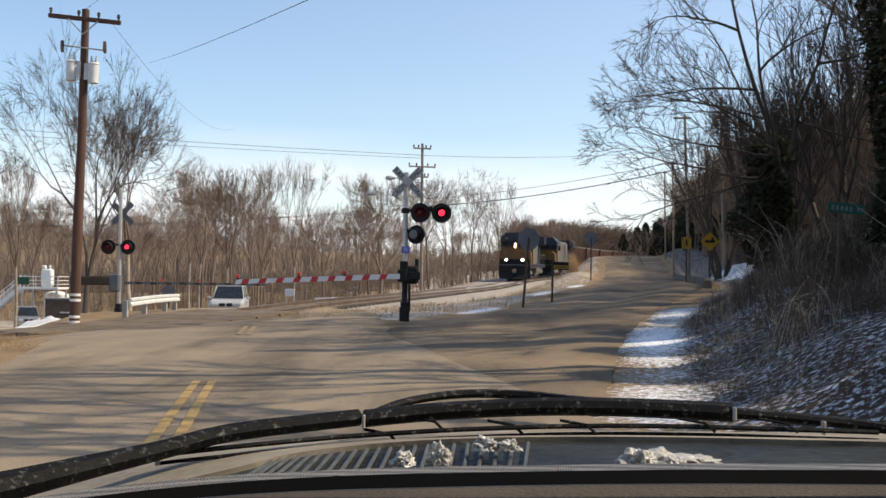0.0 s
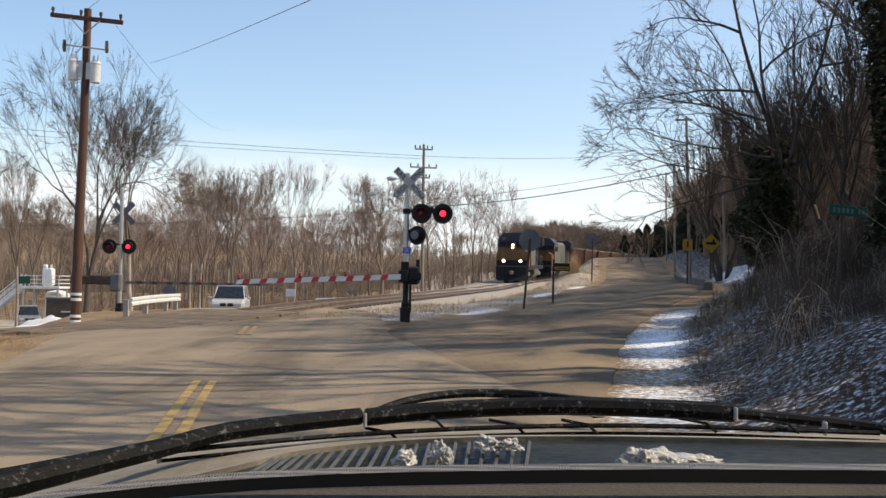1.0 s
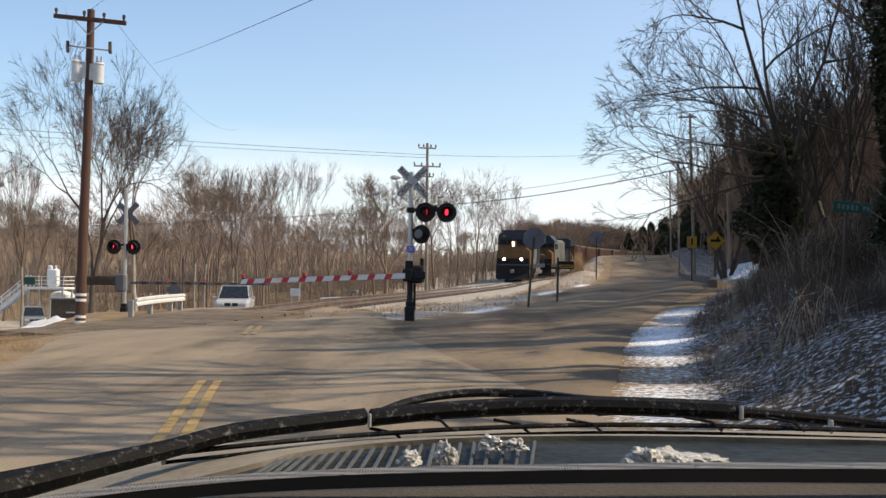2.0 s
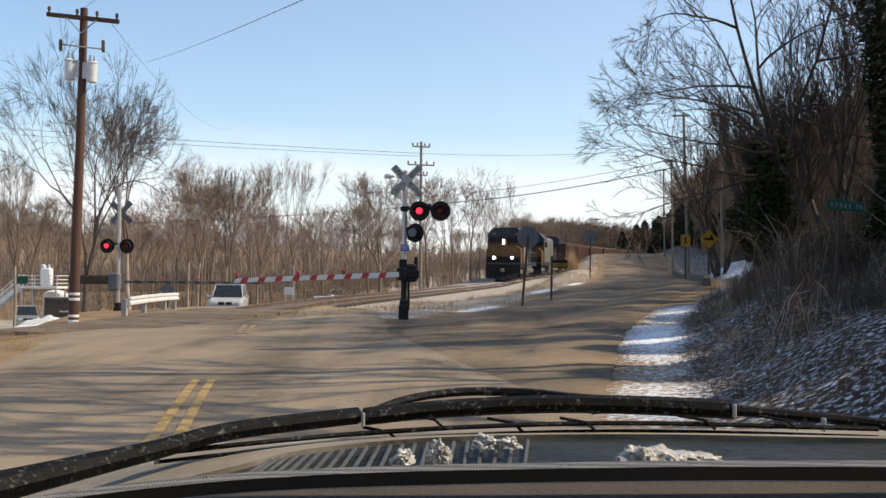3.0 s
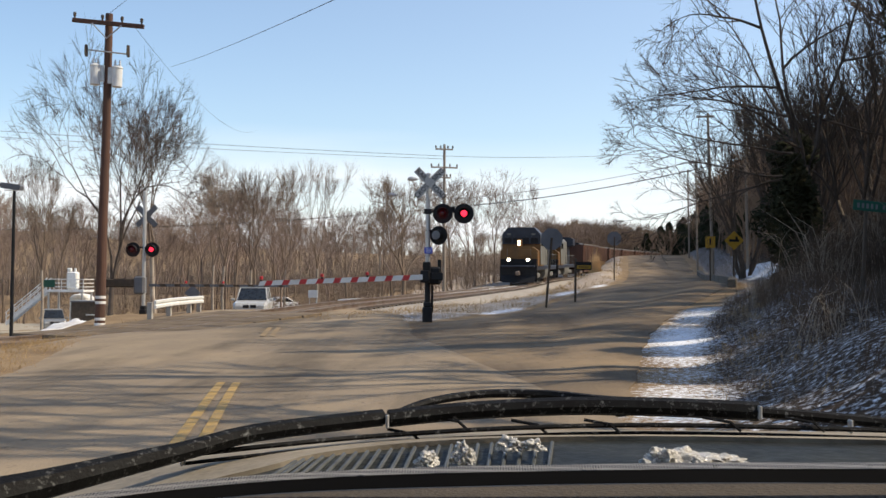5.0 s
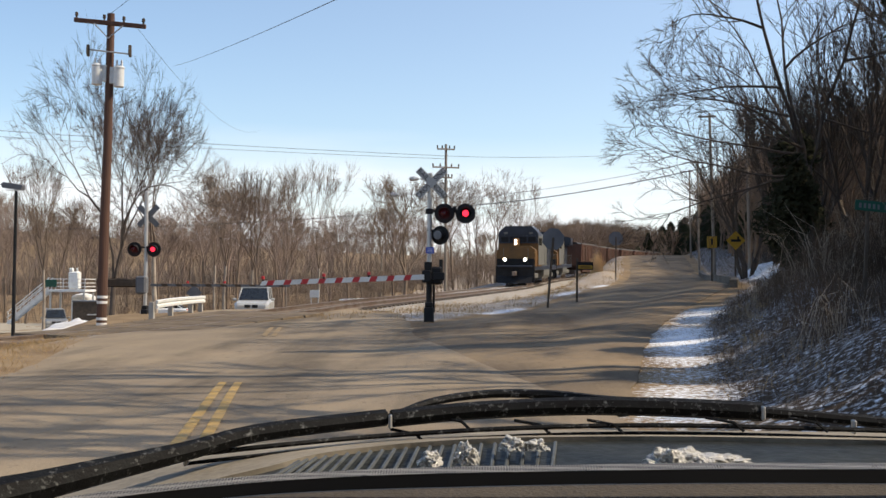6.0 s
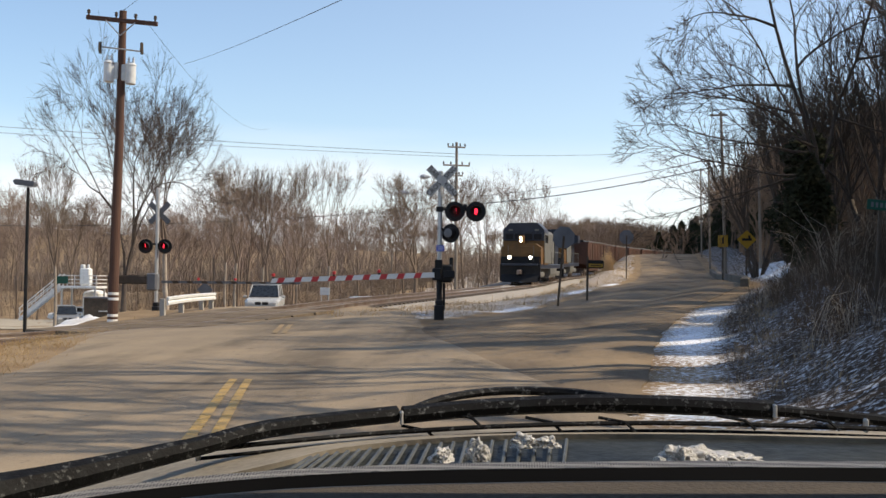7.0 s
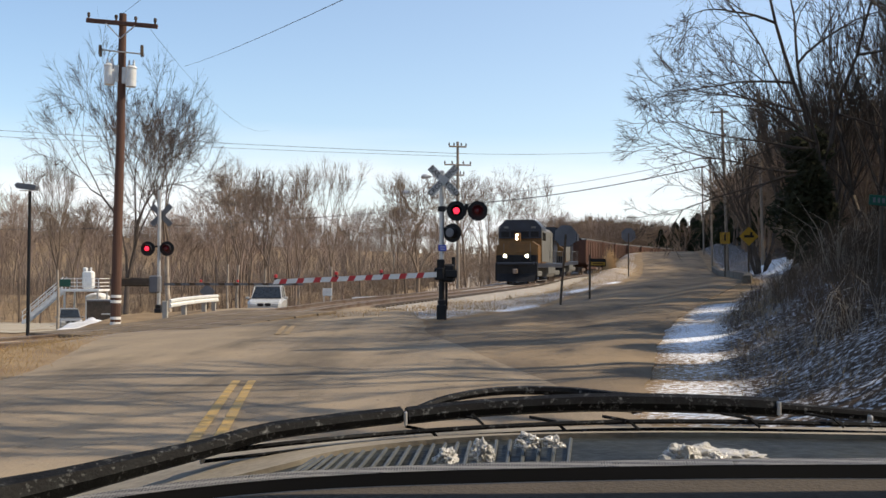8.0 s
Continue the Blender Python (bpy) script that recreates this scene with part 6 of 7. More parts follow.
def works():
    """White platform with stair, rails and tank."""
    t = thing("loading_platform", pose(-38.2, 105, h(-38.2, 105)), "white steel loading platform with a stair and handrails", "platform")
    z = 3.35
    part("deck", Geo().box((0.0, 0, z), (3.6, 3.0, 0.22), bevel=0.02), M_WHITE, t)
    for x in (-1.6, 1.6):
        for y in (-1.3, 1.3):
            part("leg", Geo().box((x, y, z / 2 - 0.2), (0.16, 0.16, z + 0.2), bevel=0.01), M_GALV, t)
    for x in np.arange(-1.75, 1.8, 0.7):
        part("rail_post", Geo().box((x, -1.45, z + 0.6), (0.06, 0.06, 1.1)), M_WHITE, t)
    for zz in (0.4, 0.75, 1.12):
        part("rail", Geo().box((0.1, -1.45, z + zz), (3.4, 0.07, 0.07)), M_WHITE, t)
        part("rail", Geo().box((1.75, 0, z + zz), (0.07, 2.9, 0.07)), M_WHITE, t)
    for y in (-1.4, -0.4):
        part("stringer", Geo().box((-3.7, y, z / 2 + 0.15), (5.1, 0.08, 0.3), pose(0, 0, 0, 0, -40)), M_WHITE, t)
        part("stair_rail", Geo().box((-3.7, y, z / 2 + 1.25), (5.2, 0.07, 0.08), pose(0, 0, 0, 0, -40)), M_WHITE, t)
        part("stair_rail", Geo().box((-3.7, y, z / 2 + 0.75), (5.2, 0.07, 0.07), pose(0, 0, 0, 0, -40)), M_WHITE, t)
        for k in range(6):
            part("stair_post", Geo().box((-5.6 + k * 0.75, y, 0.12 + k * 0.63 + 0.6), (0.06, 0.06, 1.1)), M_WHITE, t)
    for k in range(13):
        part("tread", Geo().box((-5.5 + k * 0.3, -0.9, 0.2 + k * 0.245), (0.28, 0.95, 0.04)), M_GALV, t)
    part("pump_unit", Geo().box((0.25, 0, z + 1.0), (1.0, 0.9, 1.7), bevel=0.12).box((0.0, -0.2, z + 2.0), (0.4, 0.4, 0.4), bevel=0.08).box((0.5, -0.1, z + 1.95), (0.2, 0.2, 0.5), bevel=0.04), M_WHITE, t, "white boxy pump unit")
    part("green_panel", Geo().box((-1.5, -1.5, z + 0.7), (1.1, 0.04, 0.7), bevel=0.01), M_GREEN, t)
    k = thing("storage_tank", pose(-37.9, 107.4, h(-37.9, 107.4)), "white upright cylindrical storage tank under the platform", "tank")
    part("shell", Geo().lathe([(1.15, -0.2), (1.15, 2.7), (0.9, 2.95), (0.2, 3.1)], pose(0, 0, 0), 26), M_WHITE, k)
    part("manway", Geo().lathe([(0.3, 0), (0.3, 0.12), (0.24, 0.16)], pose(0.2, -1.13, 0.8, 90), 16), M_GALV, k)
    d = thing("dumpster", pose(-27.2, 78, h(-27.2, 78), 0, 0, 6), "dark steel dumpster beside the parking lot", "dumpster")
    part("box", Geo().box((0, 0, 1.0), (1.75, 1.8, 1.75), bevel=0.04), M_TIE, d)
    part("rim", Geo().box((0, 0, 1.9), (1.85, 1.9, 0.1), bevel=0.02), M_SIGNBACK, d)
    part("lift_bar", Geo().box((0.55, -0.95, 0.95), (0.75, 0.1, 0.1), bevel=0.02), M_GALV, d)
    # low guard beams at the lot's edge
    for x0, x1, y in ((-33.5, -30.0, 66), (-52, -44, 98)):
        g = thing("lot_guard_beam", Matrix(), "low weathered guard beam at the edge of the lot", "guard rail", "lot guard beams")
        z = h(x0, y)
        part("beam", Geo().box(((x0 + x1) / 2, y, z + 0.5), (x1 - x0, 0.08, 0.22), bevel=0.02), M_POLE_GREY, g)
        for x in np.linspace(x0 + 0.2, x1 - 0.2, 4):
            part("post", Geo().box((x, y + 0.13, z + 0.3), (0.18, 0.16, 0.9), bevel=0.02), M_POLE_GREY, g)
    c = thing("white_notice_board", pose(-8.7, 62, h(-8.7, 62)), "small blank white board on two short posts", "board")
    part("panel", Geo().box((0, 0, 1.2), (0.55, 0.03, 0.42), bevel=0.008), M_WHITE, c)
    for u in (-0.2, 0.2):
        part("post", Geo().box((u, 0.03, 0.5), (0.05, 0.04, 1.4)), M_GALV, c)


works()
bar = thing("road_barrier", Matrix(), "low white concrete barrier along the road past the crossing", "barrier")
bp = curve([(-4.4, 50.0), (-5.5, 56), (-6.7, 62), (-7.9, 68)], 14)
for i in range(13):
    a, b = Vector((*bp[i], h(*bp[i]))), Vector((*bp[i + 1], h(*bp[i + 1])))
    d = b - a
    top = 0.52 - 0.021 * (bp[i][1] - 50) - a.z
    part("segment", Geo().prism([(-0.2, -0.3), (0.2, -0.3), (0.09, top), (-0.09, top)], math.hypot(d.x, d.y) - 0.02, pose(*a, 0, 0, math.degrees(math.atan2(-d.x, d.y)))), M_WHITE, bar)
kerb = tagged(thing("kerb", Matrix(), "low dark kerb holding the snowy bank beside the side road", "kerb", kind="structure"))
kl = curve(B_RIGHT, 400)
kl = kl[(kl[:, 1] > 39) & (kl[:, 1] < 80)][::3]
M_KERB = mat("dark_kerb_stone", (0.16, 0.135, 0.105), (0.08, 0.068, 0.055), 0.9, scale=3, fine=25, bump=0.4, per_object=0.2)
for i in range(len(kl) - 1):
    a, b = Vector((*kl[i], h(*kl[i]))), Vector((*kl[i + 1], h(*kl[i + 1])))
    d = b - a
    part("kerb_stone", Geo().box((0.22, d.length / 2, 0.05), (0.3, d.length - 0.02, 0.5), bevel=0.03), M_KERB, kerb, m=pose(*a, math.degrees(math.asin(d.z / d.length)), 0, math.degrees(math.atan2(-d.x, d.y))))
M_TIMBER = mat("weathered_timber", (0.42, 0.33, 0.22), (0.25, 0.19, 0.13), 0.85, scale=6, fine=60, bump=0.3)


def snow_pile():
    """Long low heap of old snow, ploughed up beside the lot."""
    n, k = 44, 16
    pts = np.array([(-15.6 - 1.5 * (i / (n - 1)) + 3.4 * (j / (k - 1) - 0.5) * (0.6 + 0.4 * math.sin(i * 0.4)), 39.5 + 11 * i / (n - 1)) for i in range(n) for j in range(k)])
    zs = height(pts[:, 0], pts[:, 1])
    vs = []
    for q, ((x, y), z) in enumerate(zip(pts, zs)):
        i, j = divmod(q, k)
        dome = math.sin(math.pi * j / (k - 1)) * math.sin(math.pi * i / (n - 1)) ** 0.6
        vs.append((x, y, z - 0.05 + dome * (max(0.4, -0.35 - z) + 0.3 * noise.noise((x * 0.9, y * 0.7, 3)) + 0.1 * noise.noise((x * 3.5, y * 3.5, 3)))))
    fs = [(i * k + j, i * k + j + 1, (i + 1) * k + j + 1, (i + 1) * k + j) for i in range(n - 1) for j in range(k - 1)]
    return tagged(part("snow_pile", Geo().add(vs, fs), M_OLDSNOW, smooth=True), "low ridge of old dirty snow beside the parking lot", "snow")


M_OLDSNOW = mat("old_snow", (0.78, 0.79, 0.82), (0.45, 0.42, 0.38), 0.7, scale=1.2, fine=14, bump=0.25)
snow_pile()
edge = thing("timber_edging", Matrix(), "weathered timber edging along the grassy verge", "edging")
ep = curve([(-10.9, 19.0), (-10.65, 23), (-10.45, 26.0), (-10.1, 29)], 7)
ez = np.linspace(-0.10, -0.12, 7)
for i in range(6):
    a, b = Vector((*ep[i], ez[i])), Vector((*ep[i + 1], ez[i + 1]))
    d = b - a
    part("timber", Geo().box((0, d.length / 2, -0.12), (0.24, d.length - 0.02, 0.36), bevel=0.02), M_TIMBER, edge, m=pose(*a, math.degrees(math.asin(d.z / d.length)), 0, math.degrees(math.atan2(-d.x, d.y))))



# ---- the car that carries the camera ----
M_RUBBER = mat("dusty_rubber", (0.003, 0.003, 0.004), (0.008, 0.009, 0.010), 0.65, spec=0.15, scale=90, fine=420, bump=0.1, spread=0.14)
def specks(m, scale, lo, hi, col):
    """Dried salt specks over a material."""
    nt = m.node_tree
    p = nt.nodes["Principled BSDF"]
    below = p.inputs["Base Color"].links[0].from_socket
    co = nt.nodes.new("ShaderNodeTexCoord")
    n = nt.nodes.new("ShaderNodeTexNoise")
    n.inputs["Scale"].default_value, n.inputs["Detail"].default_value, n.inputs["Roughness"].default_value = scale, 6, 0.7
    r = nt.nodes.new("ShaderNodeMapRange")
    r.inputs[1].default_value, r.inputs[2].default_value = lo, hi
    x = nt.nodes.new("ShaderNodeMix")
    x.data_type = "RGBA"
    x.inputs[7].default_value = (*col, 1)
    nt.links.new(co.outputs["Object"], n.inputs["Vector"])
    nt.links.new(n.outputs["Fac"], r.inputs[0])
    nt.links.new(r.outputs[0], x.inputs[0])
    nt.links.new(below, x.inputs[6])
    nt.links.new(x.outputs[2], p.inputs["Base Color"])


specks(M_RUBBER, 160, 0.56, 0.72, (0.16, 0.165, 0.165))
M_COWL = mat("wet_cowl_plastic", (0.04, 0.043, 0.04), (0.012, 0.014, 0.015), 0.45, spec=0.1, scale=14, fine=90, bump=0.1)
M_HOODPAINT = mat("dusty_hood_paint", (0.34, 0.3, 0.24), (0.17, 0.15, 0.12), 0.8, spec=0.1, scale=12, fine=150, bump=0.08)
M_DASH = mat("dash_plastic", (0.095, 0.08, 0.066), (0.07, 0.06, 0.05), 0.9, spec=0.15, scale=20, fine=300, bump=0.25)
M_ICE = mat("crusty_ice", (0.9, 0.88, 0.84), (0.5, 0.5, 0.49), 0.2, scale=90, fine=400, bump=0.3)
M_ICE.node_tree.nodes["Principled BSDF"].inputs["Transmission Weight"].default_value = 0.35
M_FRITBLACK = mat("black_glass_band", (0.004, 0.004, 0.004), (0.006, 0.006, 0.006), 0.9, spec=0.02, bump=0)


def frit_mat():
    m = mat("dotted_glass_border", (0.25, 0.24, 0.22), (0.2, 0.19, 0.18), 0.3, bump=0)
    nt = m.node_tree
    p = nt.nodes["Principled BSDF"]
    base = p.inputs["Base Color"].links[0].from_socket
    co = nt.nodes.new("ShaderNodeTexCoord")
    vo = nt.nodes.new("ShaderNodeTexVoronoi")
    vo.inputs["Scale"].default_value, vo.inputs["Randomness"].default_value = 560, 0.0
    gt = nt.nodes.new("ShaderNodeMath")
    gt.operation = "LESS_THAN"
    gt.inputs[1].default_value = 0.44
    mx = nt.nodes.new("ShaderNodeMix")
    mx.data_type = "RGBA"
    mx.inputs[7].default_value = (0.008, 0.008, 0.008, 1)
    nt.links.new(co.outputs["Object"], vo.inputs["Vector"])
    nt.links.new(vo.outputs["Distance"], gt.inputs[0])
    nt.links.new(gt.outputs[0], mx.inputs[0])
    nt.links.new(base, mx.inputs[6])
    nt.links.new(mx.outputs[2], p.inputs["Base Color"])
    return m


def sheet(a, b, n=40, thick=0.004):
    """A thin curved panel between two lines."""
    p, q = curve(a, n), curve(b, n)
    g = Geo()
    vs = [tuple(v) for v in p] + [tuple(v) for v in q] + [tuple(v - [0, 0, thick]) for v in p] + [tuple(v - [0, 0, thick]) for v in q]
    fs = []
    for i in range(n - 1):
        fs += [(i, i + 1, n + i + 1, n + i), (3 * n + i, 3 * n + i + 1, 2 * n + i + 1, 2 * n + i), (n + i, n + i + 1, 3 * n + i + 1, 3 * n + i), (2 * n + i, 2 * n + i + 1, i + 1, i)]
    return g.add(vs, fs)


car = thing("camera_car", Matrix(), "front of a car with dirty wipers, cowl and icy scraps", "car")
HOOD_A = [(-0.4525, 0.9493, 1.1975), (-0.3241, 0.9993, 1.2319), (-0.1925, 1.0493, 1.2435), (0.0252, 1.0993, 1.2504), (0.4475, 1.0993, 1.2529)]
COWL_T = [(-0.3061, 0.7393, 1.2312), (-0.2246, 0.7793, 1.2470), (-0.1490, 0.8093, 1.2618), (-0.1110, 0.8393, 1.2677), (-0.0521, 0.8693, 1.2710), (0.0196, 0.8793, 1.2745), (0.1107, 0.8893, 1.2754), (0.2008, 0.8893, 1.2760), (0.3615, 0.8893, 1.2743)]
FRIT_T = [(-0.2796, 0.5593, 1.2733), (-0.2487, 0.6313, 1.2707), (-0.1939, 0.6713, 1.2734), (-0.1306, 0.7073, 1.2741), (-0.0585, 0.7213, 1.2762), (0.0158, 0.7273, 1.2780), (0.0902, 0.7293, 1.2796), (0.1641, 0.7293, 1.2813), (0.2938, 0.7243, 1.2834)]
FRIT_B = [(-0.2761, 0.5523, 1.2715), (-0.2455, 0.6233, 1.2681), (-0.1916, 0.6633, 1.2705), (-0.1291, 0.6993, 1.2712), (-0.0578, 0.7133, 1.2736), (0.0156, 0.7193, 1.2753), (0.0892, 0.7213, 1.2769), (0.1623, 0.7213, 1.2786), (0.2905, 0.7163, 1.2807)]
DASH_T = [(-0.2498, 0.4993, 1.2791), (-0.2264, 0.5743, 1.2725), (-0.1146, 0.6193, 1.2783), (0.0136, 0.6393, 1.2807), (0.1447, 0.6443, 1.2830), (0.2589, 0.6393, 1.2848)]
part("hood", sheet(HOOD_A, COWL_T), M_HOODPAINT, car, "dusty hood edge under the wipers")
low = [(x, y, z - 0.02) for x, y, z in FRIT_T]
part("cowl_panel", sheet([(x, y, z - 0.004) for x, y, z in COWL_T], low), M_COWL, car, "wet dark cowl panel")
ct, cl = curve(COWL_T, 60), curve(low, 60)
M_RIB = mat("grey_cowl_rib", (0.10, 0.107, 0.105), (0.05, 0.054, 0.054), 0.5, scale=60, fine=200, bump=0.05)
for i in range(20, 42):
    a, b = Vector(ct[i]), Vector(cl[i])
    part("cowl_rib", Geo().tube([a.lerp(b, 0.12) + Vector((0, 0, 0.0)), a.lerp(b, 0.85) + Vector((-0.004, 0, 0.001))], 0.0016, 6), M_RIB, car)
part("glass_border", sheet(FRIT_T, FRIT_B, thick=0.001), frit_mat(), car, "dotted black border of the windscreen")
part("glass_black_band", sheet(FRIT_B, [(x, y - 0.05, z - 0.012) for x, y, z in FRIT_B], thick=0.001), M_FRITBLACK, car)
part("dashboard", sheet(DASH_T, [(-0.36, 0.28, 1.262), (-0.2, 0.3, 1.265), (0.0, 0.32, 1.268), (0.14, 0.32, 1.27), (0.3, 0.3, 1.27)]), M_DASH, car, "grey dashboard top")
part("dash_lip", Geo().tube([tuple(p) for p in curve([(x, y + 0.004, z - 0.003) for x, y, z in DASH_T], 30)], 0.003, 6), M_BLACK, car)
M_BODY = mat("dark_car_paint", (0.06, 0.058, 0.055), (0.045, 0.043, 0.04), 0.35, 0.3, scale=1, bump=0)
# this roof stays out of view; added to keep sun off the dashboard
part("roof", loft([ring(-1.75, 0.6, 1.50, 1.58, 0.05), ring(-1.3, 0.68, 1.56, 1.64, 0.05), ring(-0.4, 0.7, 1.575, 1.67, 0.05), ring(0.3, 0.69, 1.575, 1.655, 0.05), ring(0.62, 0.66, 1.572, 1.61, 0.03)]), M_BODY, car, "dark car roof with grey lining, unseen, added to shade the dashboard")
part("body", loft([ring(-2.6, 0.7, 0.45, 0.85), ring(-2.45, 0.84, 0.3, 0.98), ring(-1.6, 0.9, 0.26, 1.04), ring(0.2, 0.9, 0.26, 1.06), ring(0.9, 0.9, 0.26, 1.06), ring(1.5, 0.88, 0.28, 0.99), ring(1.95, 0.8, 0.32, 0.86), ring(2.1, 0.66, 0.42, 0.7)]), M_BODY, car, "dark painted car body")
for u in (-1, 1):
    part("pillar", Geo().tube([(u * 0.84, 0.86, 1.02), (u * 0.68, 0.6, 1.59)], 0.035, 8), M_BODY, car)
    part("pillar", Geo().tube([(u * 0.86, -0.45, 1.02), (u * 0.7, -0.45, 1.59)], 0.04, 8), M_BODY, car)
    part("pillar", Geo().tube([(u * 0.84, -2.0, 1.0), (u * 0.66, -1.55, 1.56)], 0.06, 8), M_BODY, car)
    part("headlamp", Geo().box((u * 0.6, 1.98, 0.74), (0.32, 0.16, 0.16), bevel=0.04), M_GALV, car)
    for y in (-1.55, 1.3):
        wheel = part("wheel", Geo().lathe([(0.2, -0.1), (0.32, -0.1), (0.34, -0.06), (0.34, 0.06), (0.32, 0.1), (0.2, 0.1)], pose(u * 0.82, y, 0.43, 0, 90), 22), M_TYRE, car)
        part("rim", Geo().lathe([(0.02, 0.07), (0.19, 0.1), (0.2, 0.08), (0.2, -0.08)], pose(u * 0.82, y, 0.43, 0, 90 * u), 16), M_GALV, wheel)
part("dash_body", Geo().box((0, 0.42, 1.13), (1.4, 0.3, 0.2), bevel=0.03), M_DASH, car)
WIPER_A = [(-0.3443, 0.6988, 1.2500), (-0.3281, 0.7288, 1.2512), (-0.3015, 0.7588, 1.2545), (-0.2506, 0.8088, 1.2624), (-0.216, 0.8388, 1.268), (-0.1667, 0.8788, 1.2772), (-0.0702, 0.9288, 1.2838)]
part("wiper_arm", Geo().tube([tuple(p) for p in curve(WIPER_A, 24)], list(np.interp(np.linspace(0, 1, 24), [0, 0.25, 0.5, 0.68, 1], [0.0150, 0.0125, 0.0088, 0.0075, 0.0072])), 8), M_RUBBER, car, "grimy wiper arm caked in road salt")
WB = [(-0.0689, 0.9493, 1.2805), (-0.0333, 0.9843, 1.2909), (0.0178, 1.0093, 1.2961), (0.0746, 1.0093, 1.2959), (0.1235, 0.9893, 1.2932), (0.1908, 0.9743, 1.2907)]
part("wiper_arm", Geo().tube([tuple(p) for p in curve(WB, 30)], list(np.linspace(0.0035, 0.005, 30)), 7), M_RUBBER, car)
WC = [(-0.0651, 0.9293, 1.2830), (0.0019, 0.9493, 1.2877), (0.0903, 0.9593, 1.2914), (0.1687, 0.9613, 1.2911), (0.2537, 0.9593, 1.2883)]
part("wiper_bridge", Geo().tube([tuple(p) for p in curve(WC, 30)], list(np.linspace(0.0075, 0.0085, 30)), 8), M_RUBBER, car)
WD = [(0.2543, 0.9613, 1.2876), (0.3045, 0.9613, 1.2840), (0.3615, 0.9593, 1.2792), (0.3956, 0.9493, 1.2754)]
part("wiper_bridge", Geo().tube([tuple(p) for p in curve(WD, 16)], [0.005] * 16, 8), M_RUBBER, car)
for dz, r in ((0.0, 0.0022), (-0.0065, 0.0016)):
    WR = [(x, y, z + dz) for x, y, z in [(-0.2207, 0.8593, 1.2616), (-0.1526, 0.8793, 1.2671), (-0.0739, 0.9193, 1.2696), (0.0209, 0.9293, 1.2749), (0.1171, 0.9393, 1.2775), (0.2123, 0.9393, 1.2781), (0.3726, 0.9393, 1.2752)]]
    part("wiper_rubber", Geo().tube([tuple(p) for p in curve(WR, 40)], r, 6), M_RUBBER, car)
for x, y, z in [(-0.0657, 0.9243, 1.2841), (0.2526, 0.9513, 1.2912), (0.3292, 0.9493, 1.2803), (-0.2203, 0.8543, 1.2633)]:
    part("wiper_clip", Geo().box((x, y, z - 0.003), (0.003, 0.008, 0.012), bevel=0.001), M_GALV, car, "bright steel clip")
for x, y, z in [(-0.0363, 0.9293, 1.2694), (0.0692, 0.9393, 1.2767), (0.1314, 0.9393, 1.2776), (0.2322, 0.9393, 1.2806), (0.3022, 0.9393, 1.2810), (0.0019, 0.9393, 1.2792)]:
    part("blade_claw", Geo().tube([(x - 0.03, y + 0.005, z + 0.004), (x - 0.008, y - 0.002, z + 0.001), (x, y - 0.006, z - 0.006)], 0.0014, 5), M_RUBBER, car)


def ice_lump(seed, c, s):
    rnd = random.Random(seed)
    bm = bmesh.new()
    bmesh.ops.create_icosphere(bm, subdivisions=5, radius=1.0)
    g = Geo()
    for v in bm.verts:
        k = 0.75 + 0.4 * noise.noise(v.co * 1.4 + Vector((seed, 0, 0))) + 0.26 * noise.noise(v.co * 4 + Vector((0, seed, 0))) + 0.06 * noise.noise(v.co * 14 + Vector((0, seed, 0)))
        v.co = Vector((v.co.x * s[0], v.co.y * s[1], max(v.co.z, -0.3) * s[2])) * k + Vector(c)
    vs = [v.co.copy() for v in bm.verts]
    fs = [[v.index for v in f.verts] for f in bm.faces]
    bm.free()
    o = part("ice_scrap", g.add(vs, fs), M_ICE, smooth=True)
    return tagged(o, "crusty scrap of melting ice on the cowl", "ice", "ice scraps")


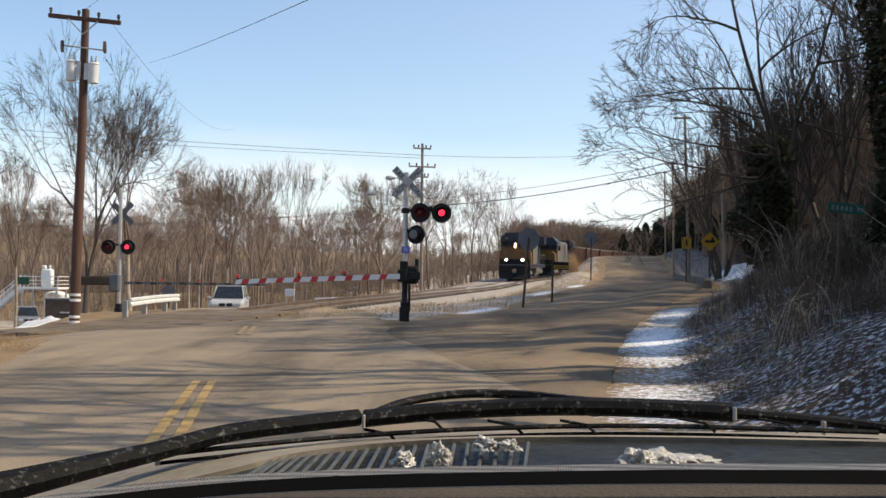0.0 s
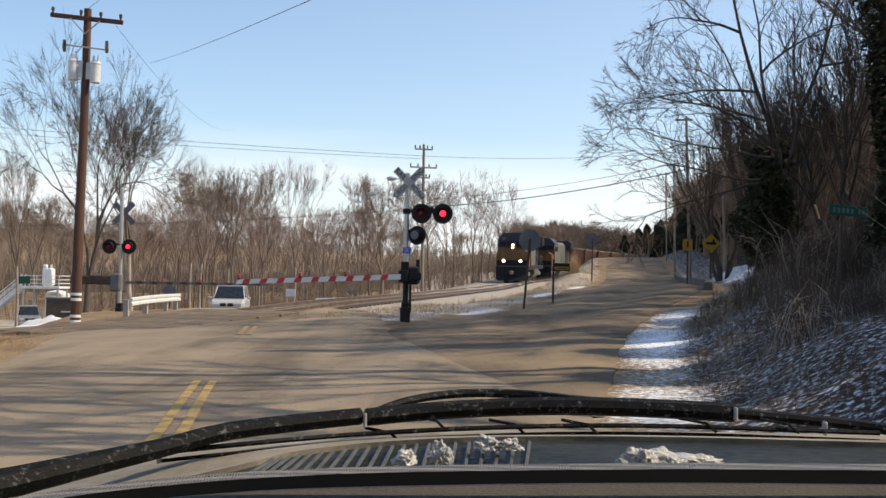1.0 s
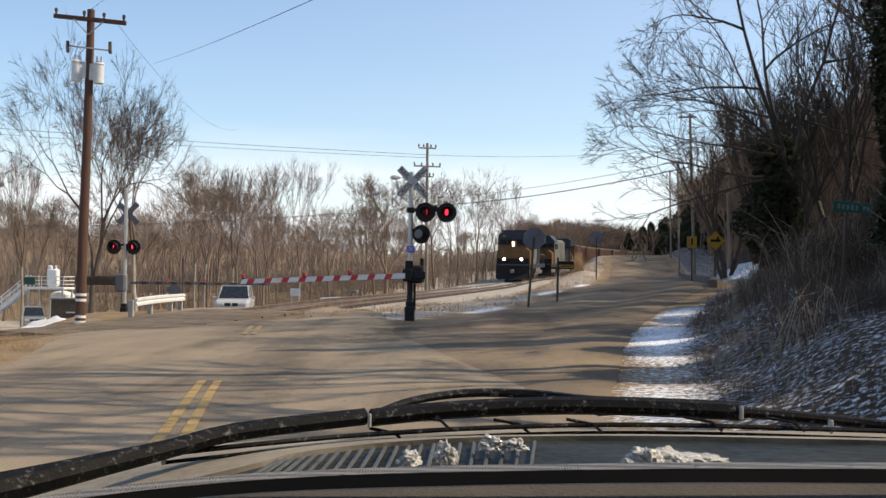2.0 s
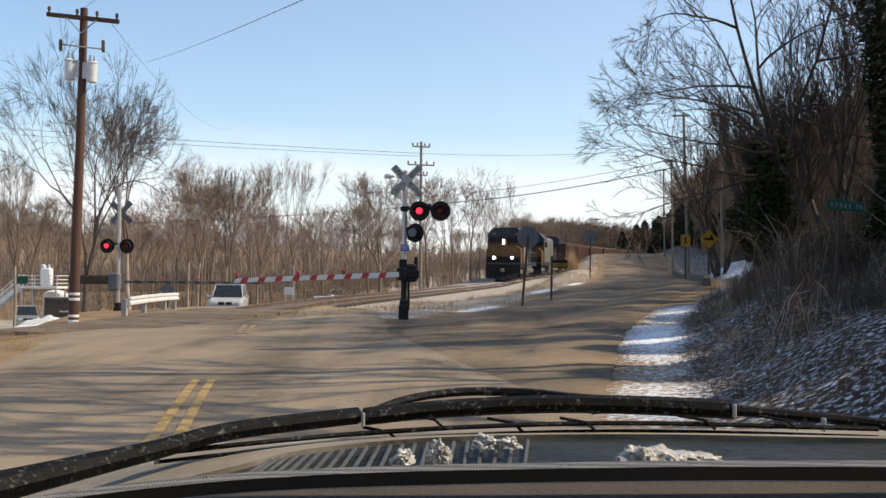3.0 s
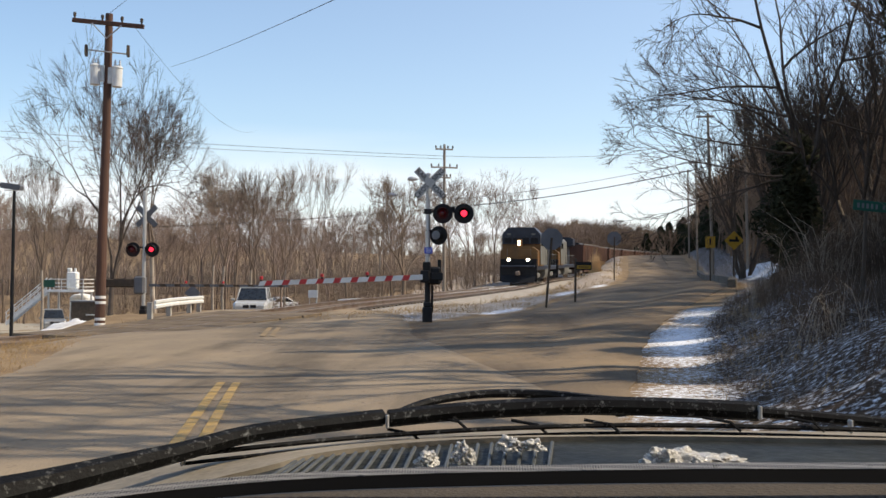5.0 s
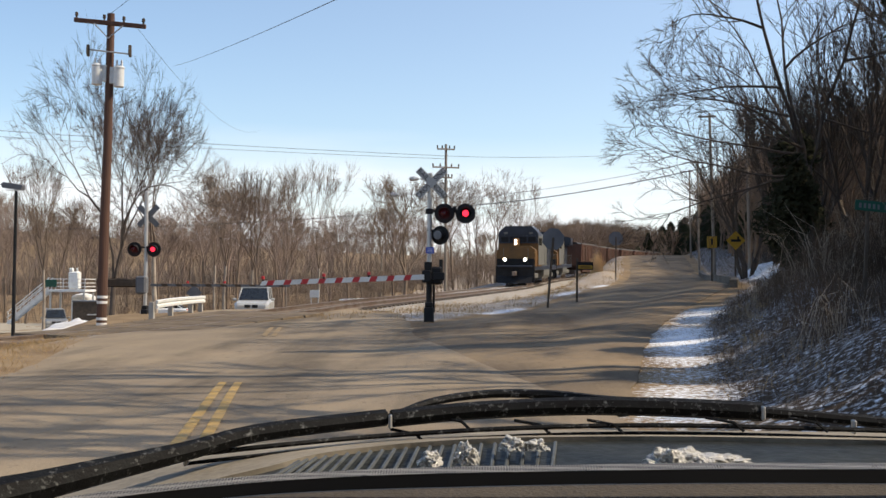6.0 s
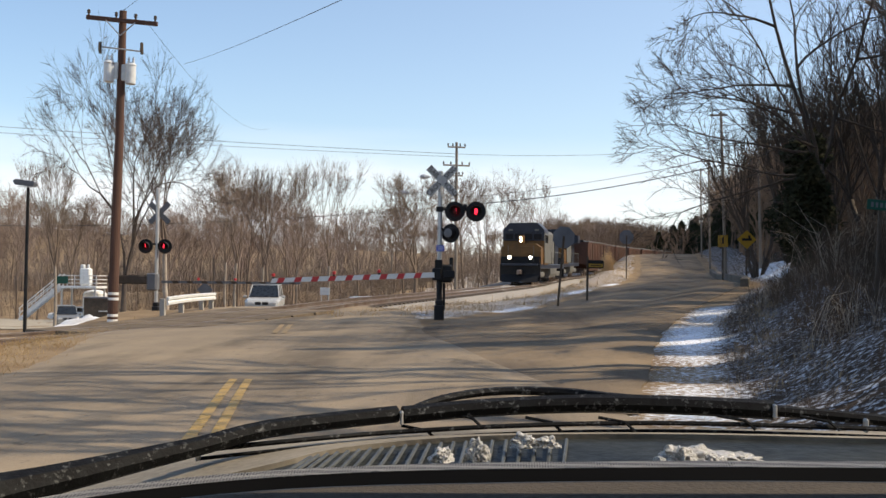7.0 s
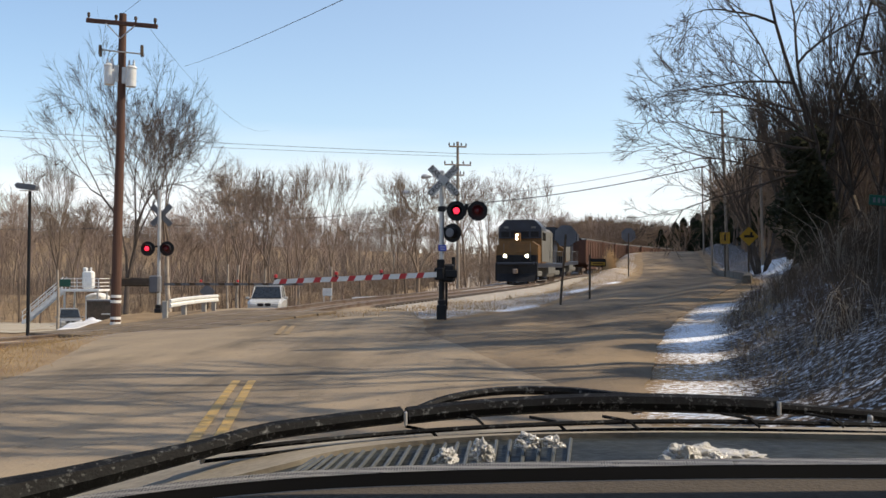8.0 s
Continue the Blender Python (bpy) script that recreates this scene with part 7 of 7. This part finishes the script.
for seed, c, s in ((1, (0.1539, 0.7893, 1.2705), (0.036, 0.02, 0.012)), (2, (0.1382, 0.7793, 1.2735), (0.015, 0.012, 0.014)), (3, (0.1819, 0.7893, 1.2712), (0.026, 0.016, 0.007)), (8, (0.1290, 0.7760, 1.2700), (0.013, 0.010, 0.007)), (9, (0.1640, 0.7760, 1.2705), (0.012, 0.009, 0.009)), (4, (-0.0021, 0.7793, 1.2741), (0.01, 0.01, 0.013)), (5, (-0.0264, 0.7643, 1.2742), (0.009, 0.009, 0.009)), (6, (0.0328, 0.8193, 1.2767), (0.013, 0.01, 0.009)), (7, (0.0495, 0.8193, 1.2765), (0.012, 0.009, 0.007))):
    ice_lump(seed, c, s)


# ---- what moves ----
def motions():
    s0 = s_at(104.5)
    for ob, back in TRAIN:
        walk(ob, [(t, along(s0 - 3.42 * t + back)) for t in np.arange(0, 8.01, 0.5)])
    # the sedan comes round from the river side and crosses the lot
    way = [(0.0, -13.0, 160), (2.5, -12.5, 136), (4.2, -14.2, 117), (4.8, -17.6, 112), (5.2, -21.4, 109.6), (5.6, -25.7, 108.6), (6.0, -30.0, 108.2), (6.8, -38.2, 108), (7.6, -46.5, 108), (8.0, -50.7, 108)]
    rows = []
    for i, (t, x, y) in enumerate(way):
        a, b = way[max(i - 1, 0)], way[min(i + 1, len(way) - 1)]
        rows.append((t, pose(x, y, h(x, y) + 0.1, 0, 0, math.degrees(math.atan2(b[1] - a[1], -(b[2] - a[2]))))))
    walk(white_car, rows)
    # lamps: each invented disc turns its glowing face out and back to imitate flashing
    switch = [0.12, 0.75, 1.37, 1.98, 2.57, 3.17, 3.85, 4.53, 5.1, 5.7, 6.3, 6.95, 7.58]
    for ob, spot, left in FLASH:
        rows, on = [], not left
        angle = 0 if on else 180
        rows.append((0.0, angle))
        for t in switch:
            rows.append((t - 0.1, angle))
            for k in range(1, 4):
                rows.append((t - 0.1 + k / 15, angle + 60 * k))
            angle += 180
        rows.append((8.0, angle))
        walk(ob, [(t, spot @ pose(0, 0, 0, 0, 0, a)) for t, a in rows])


motions()
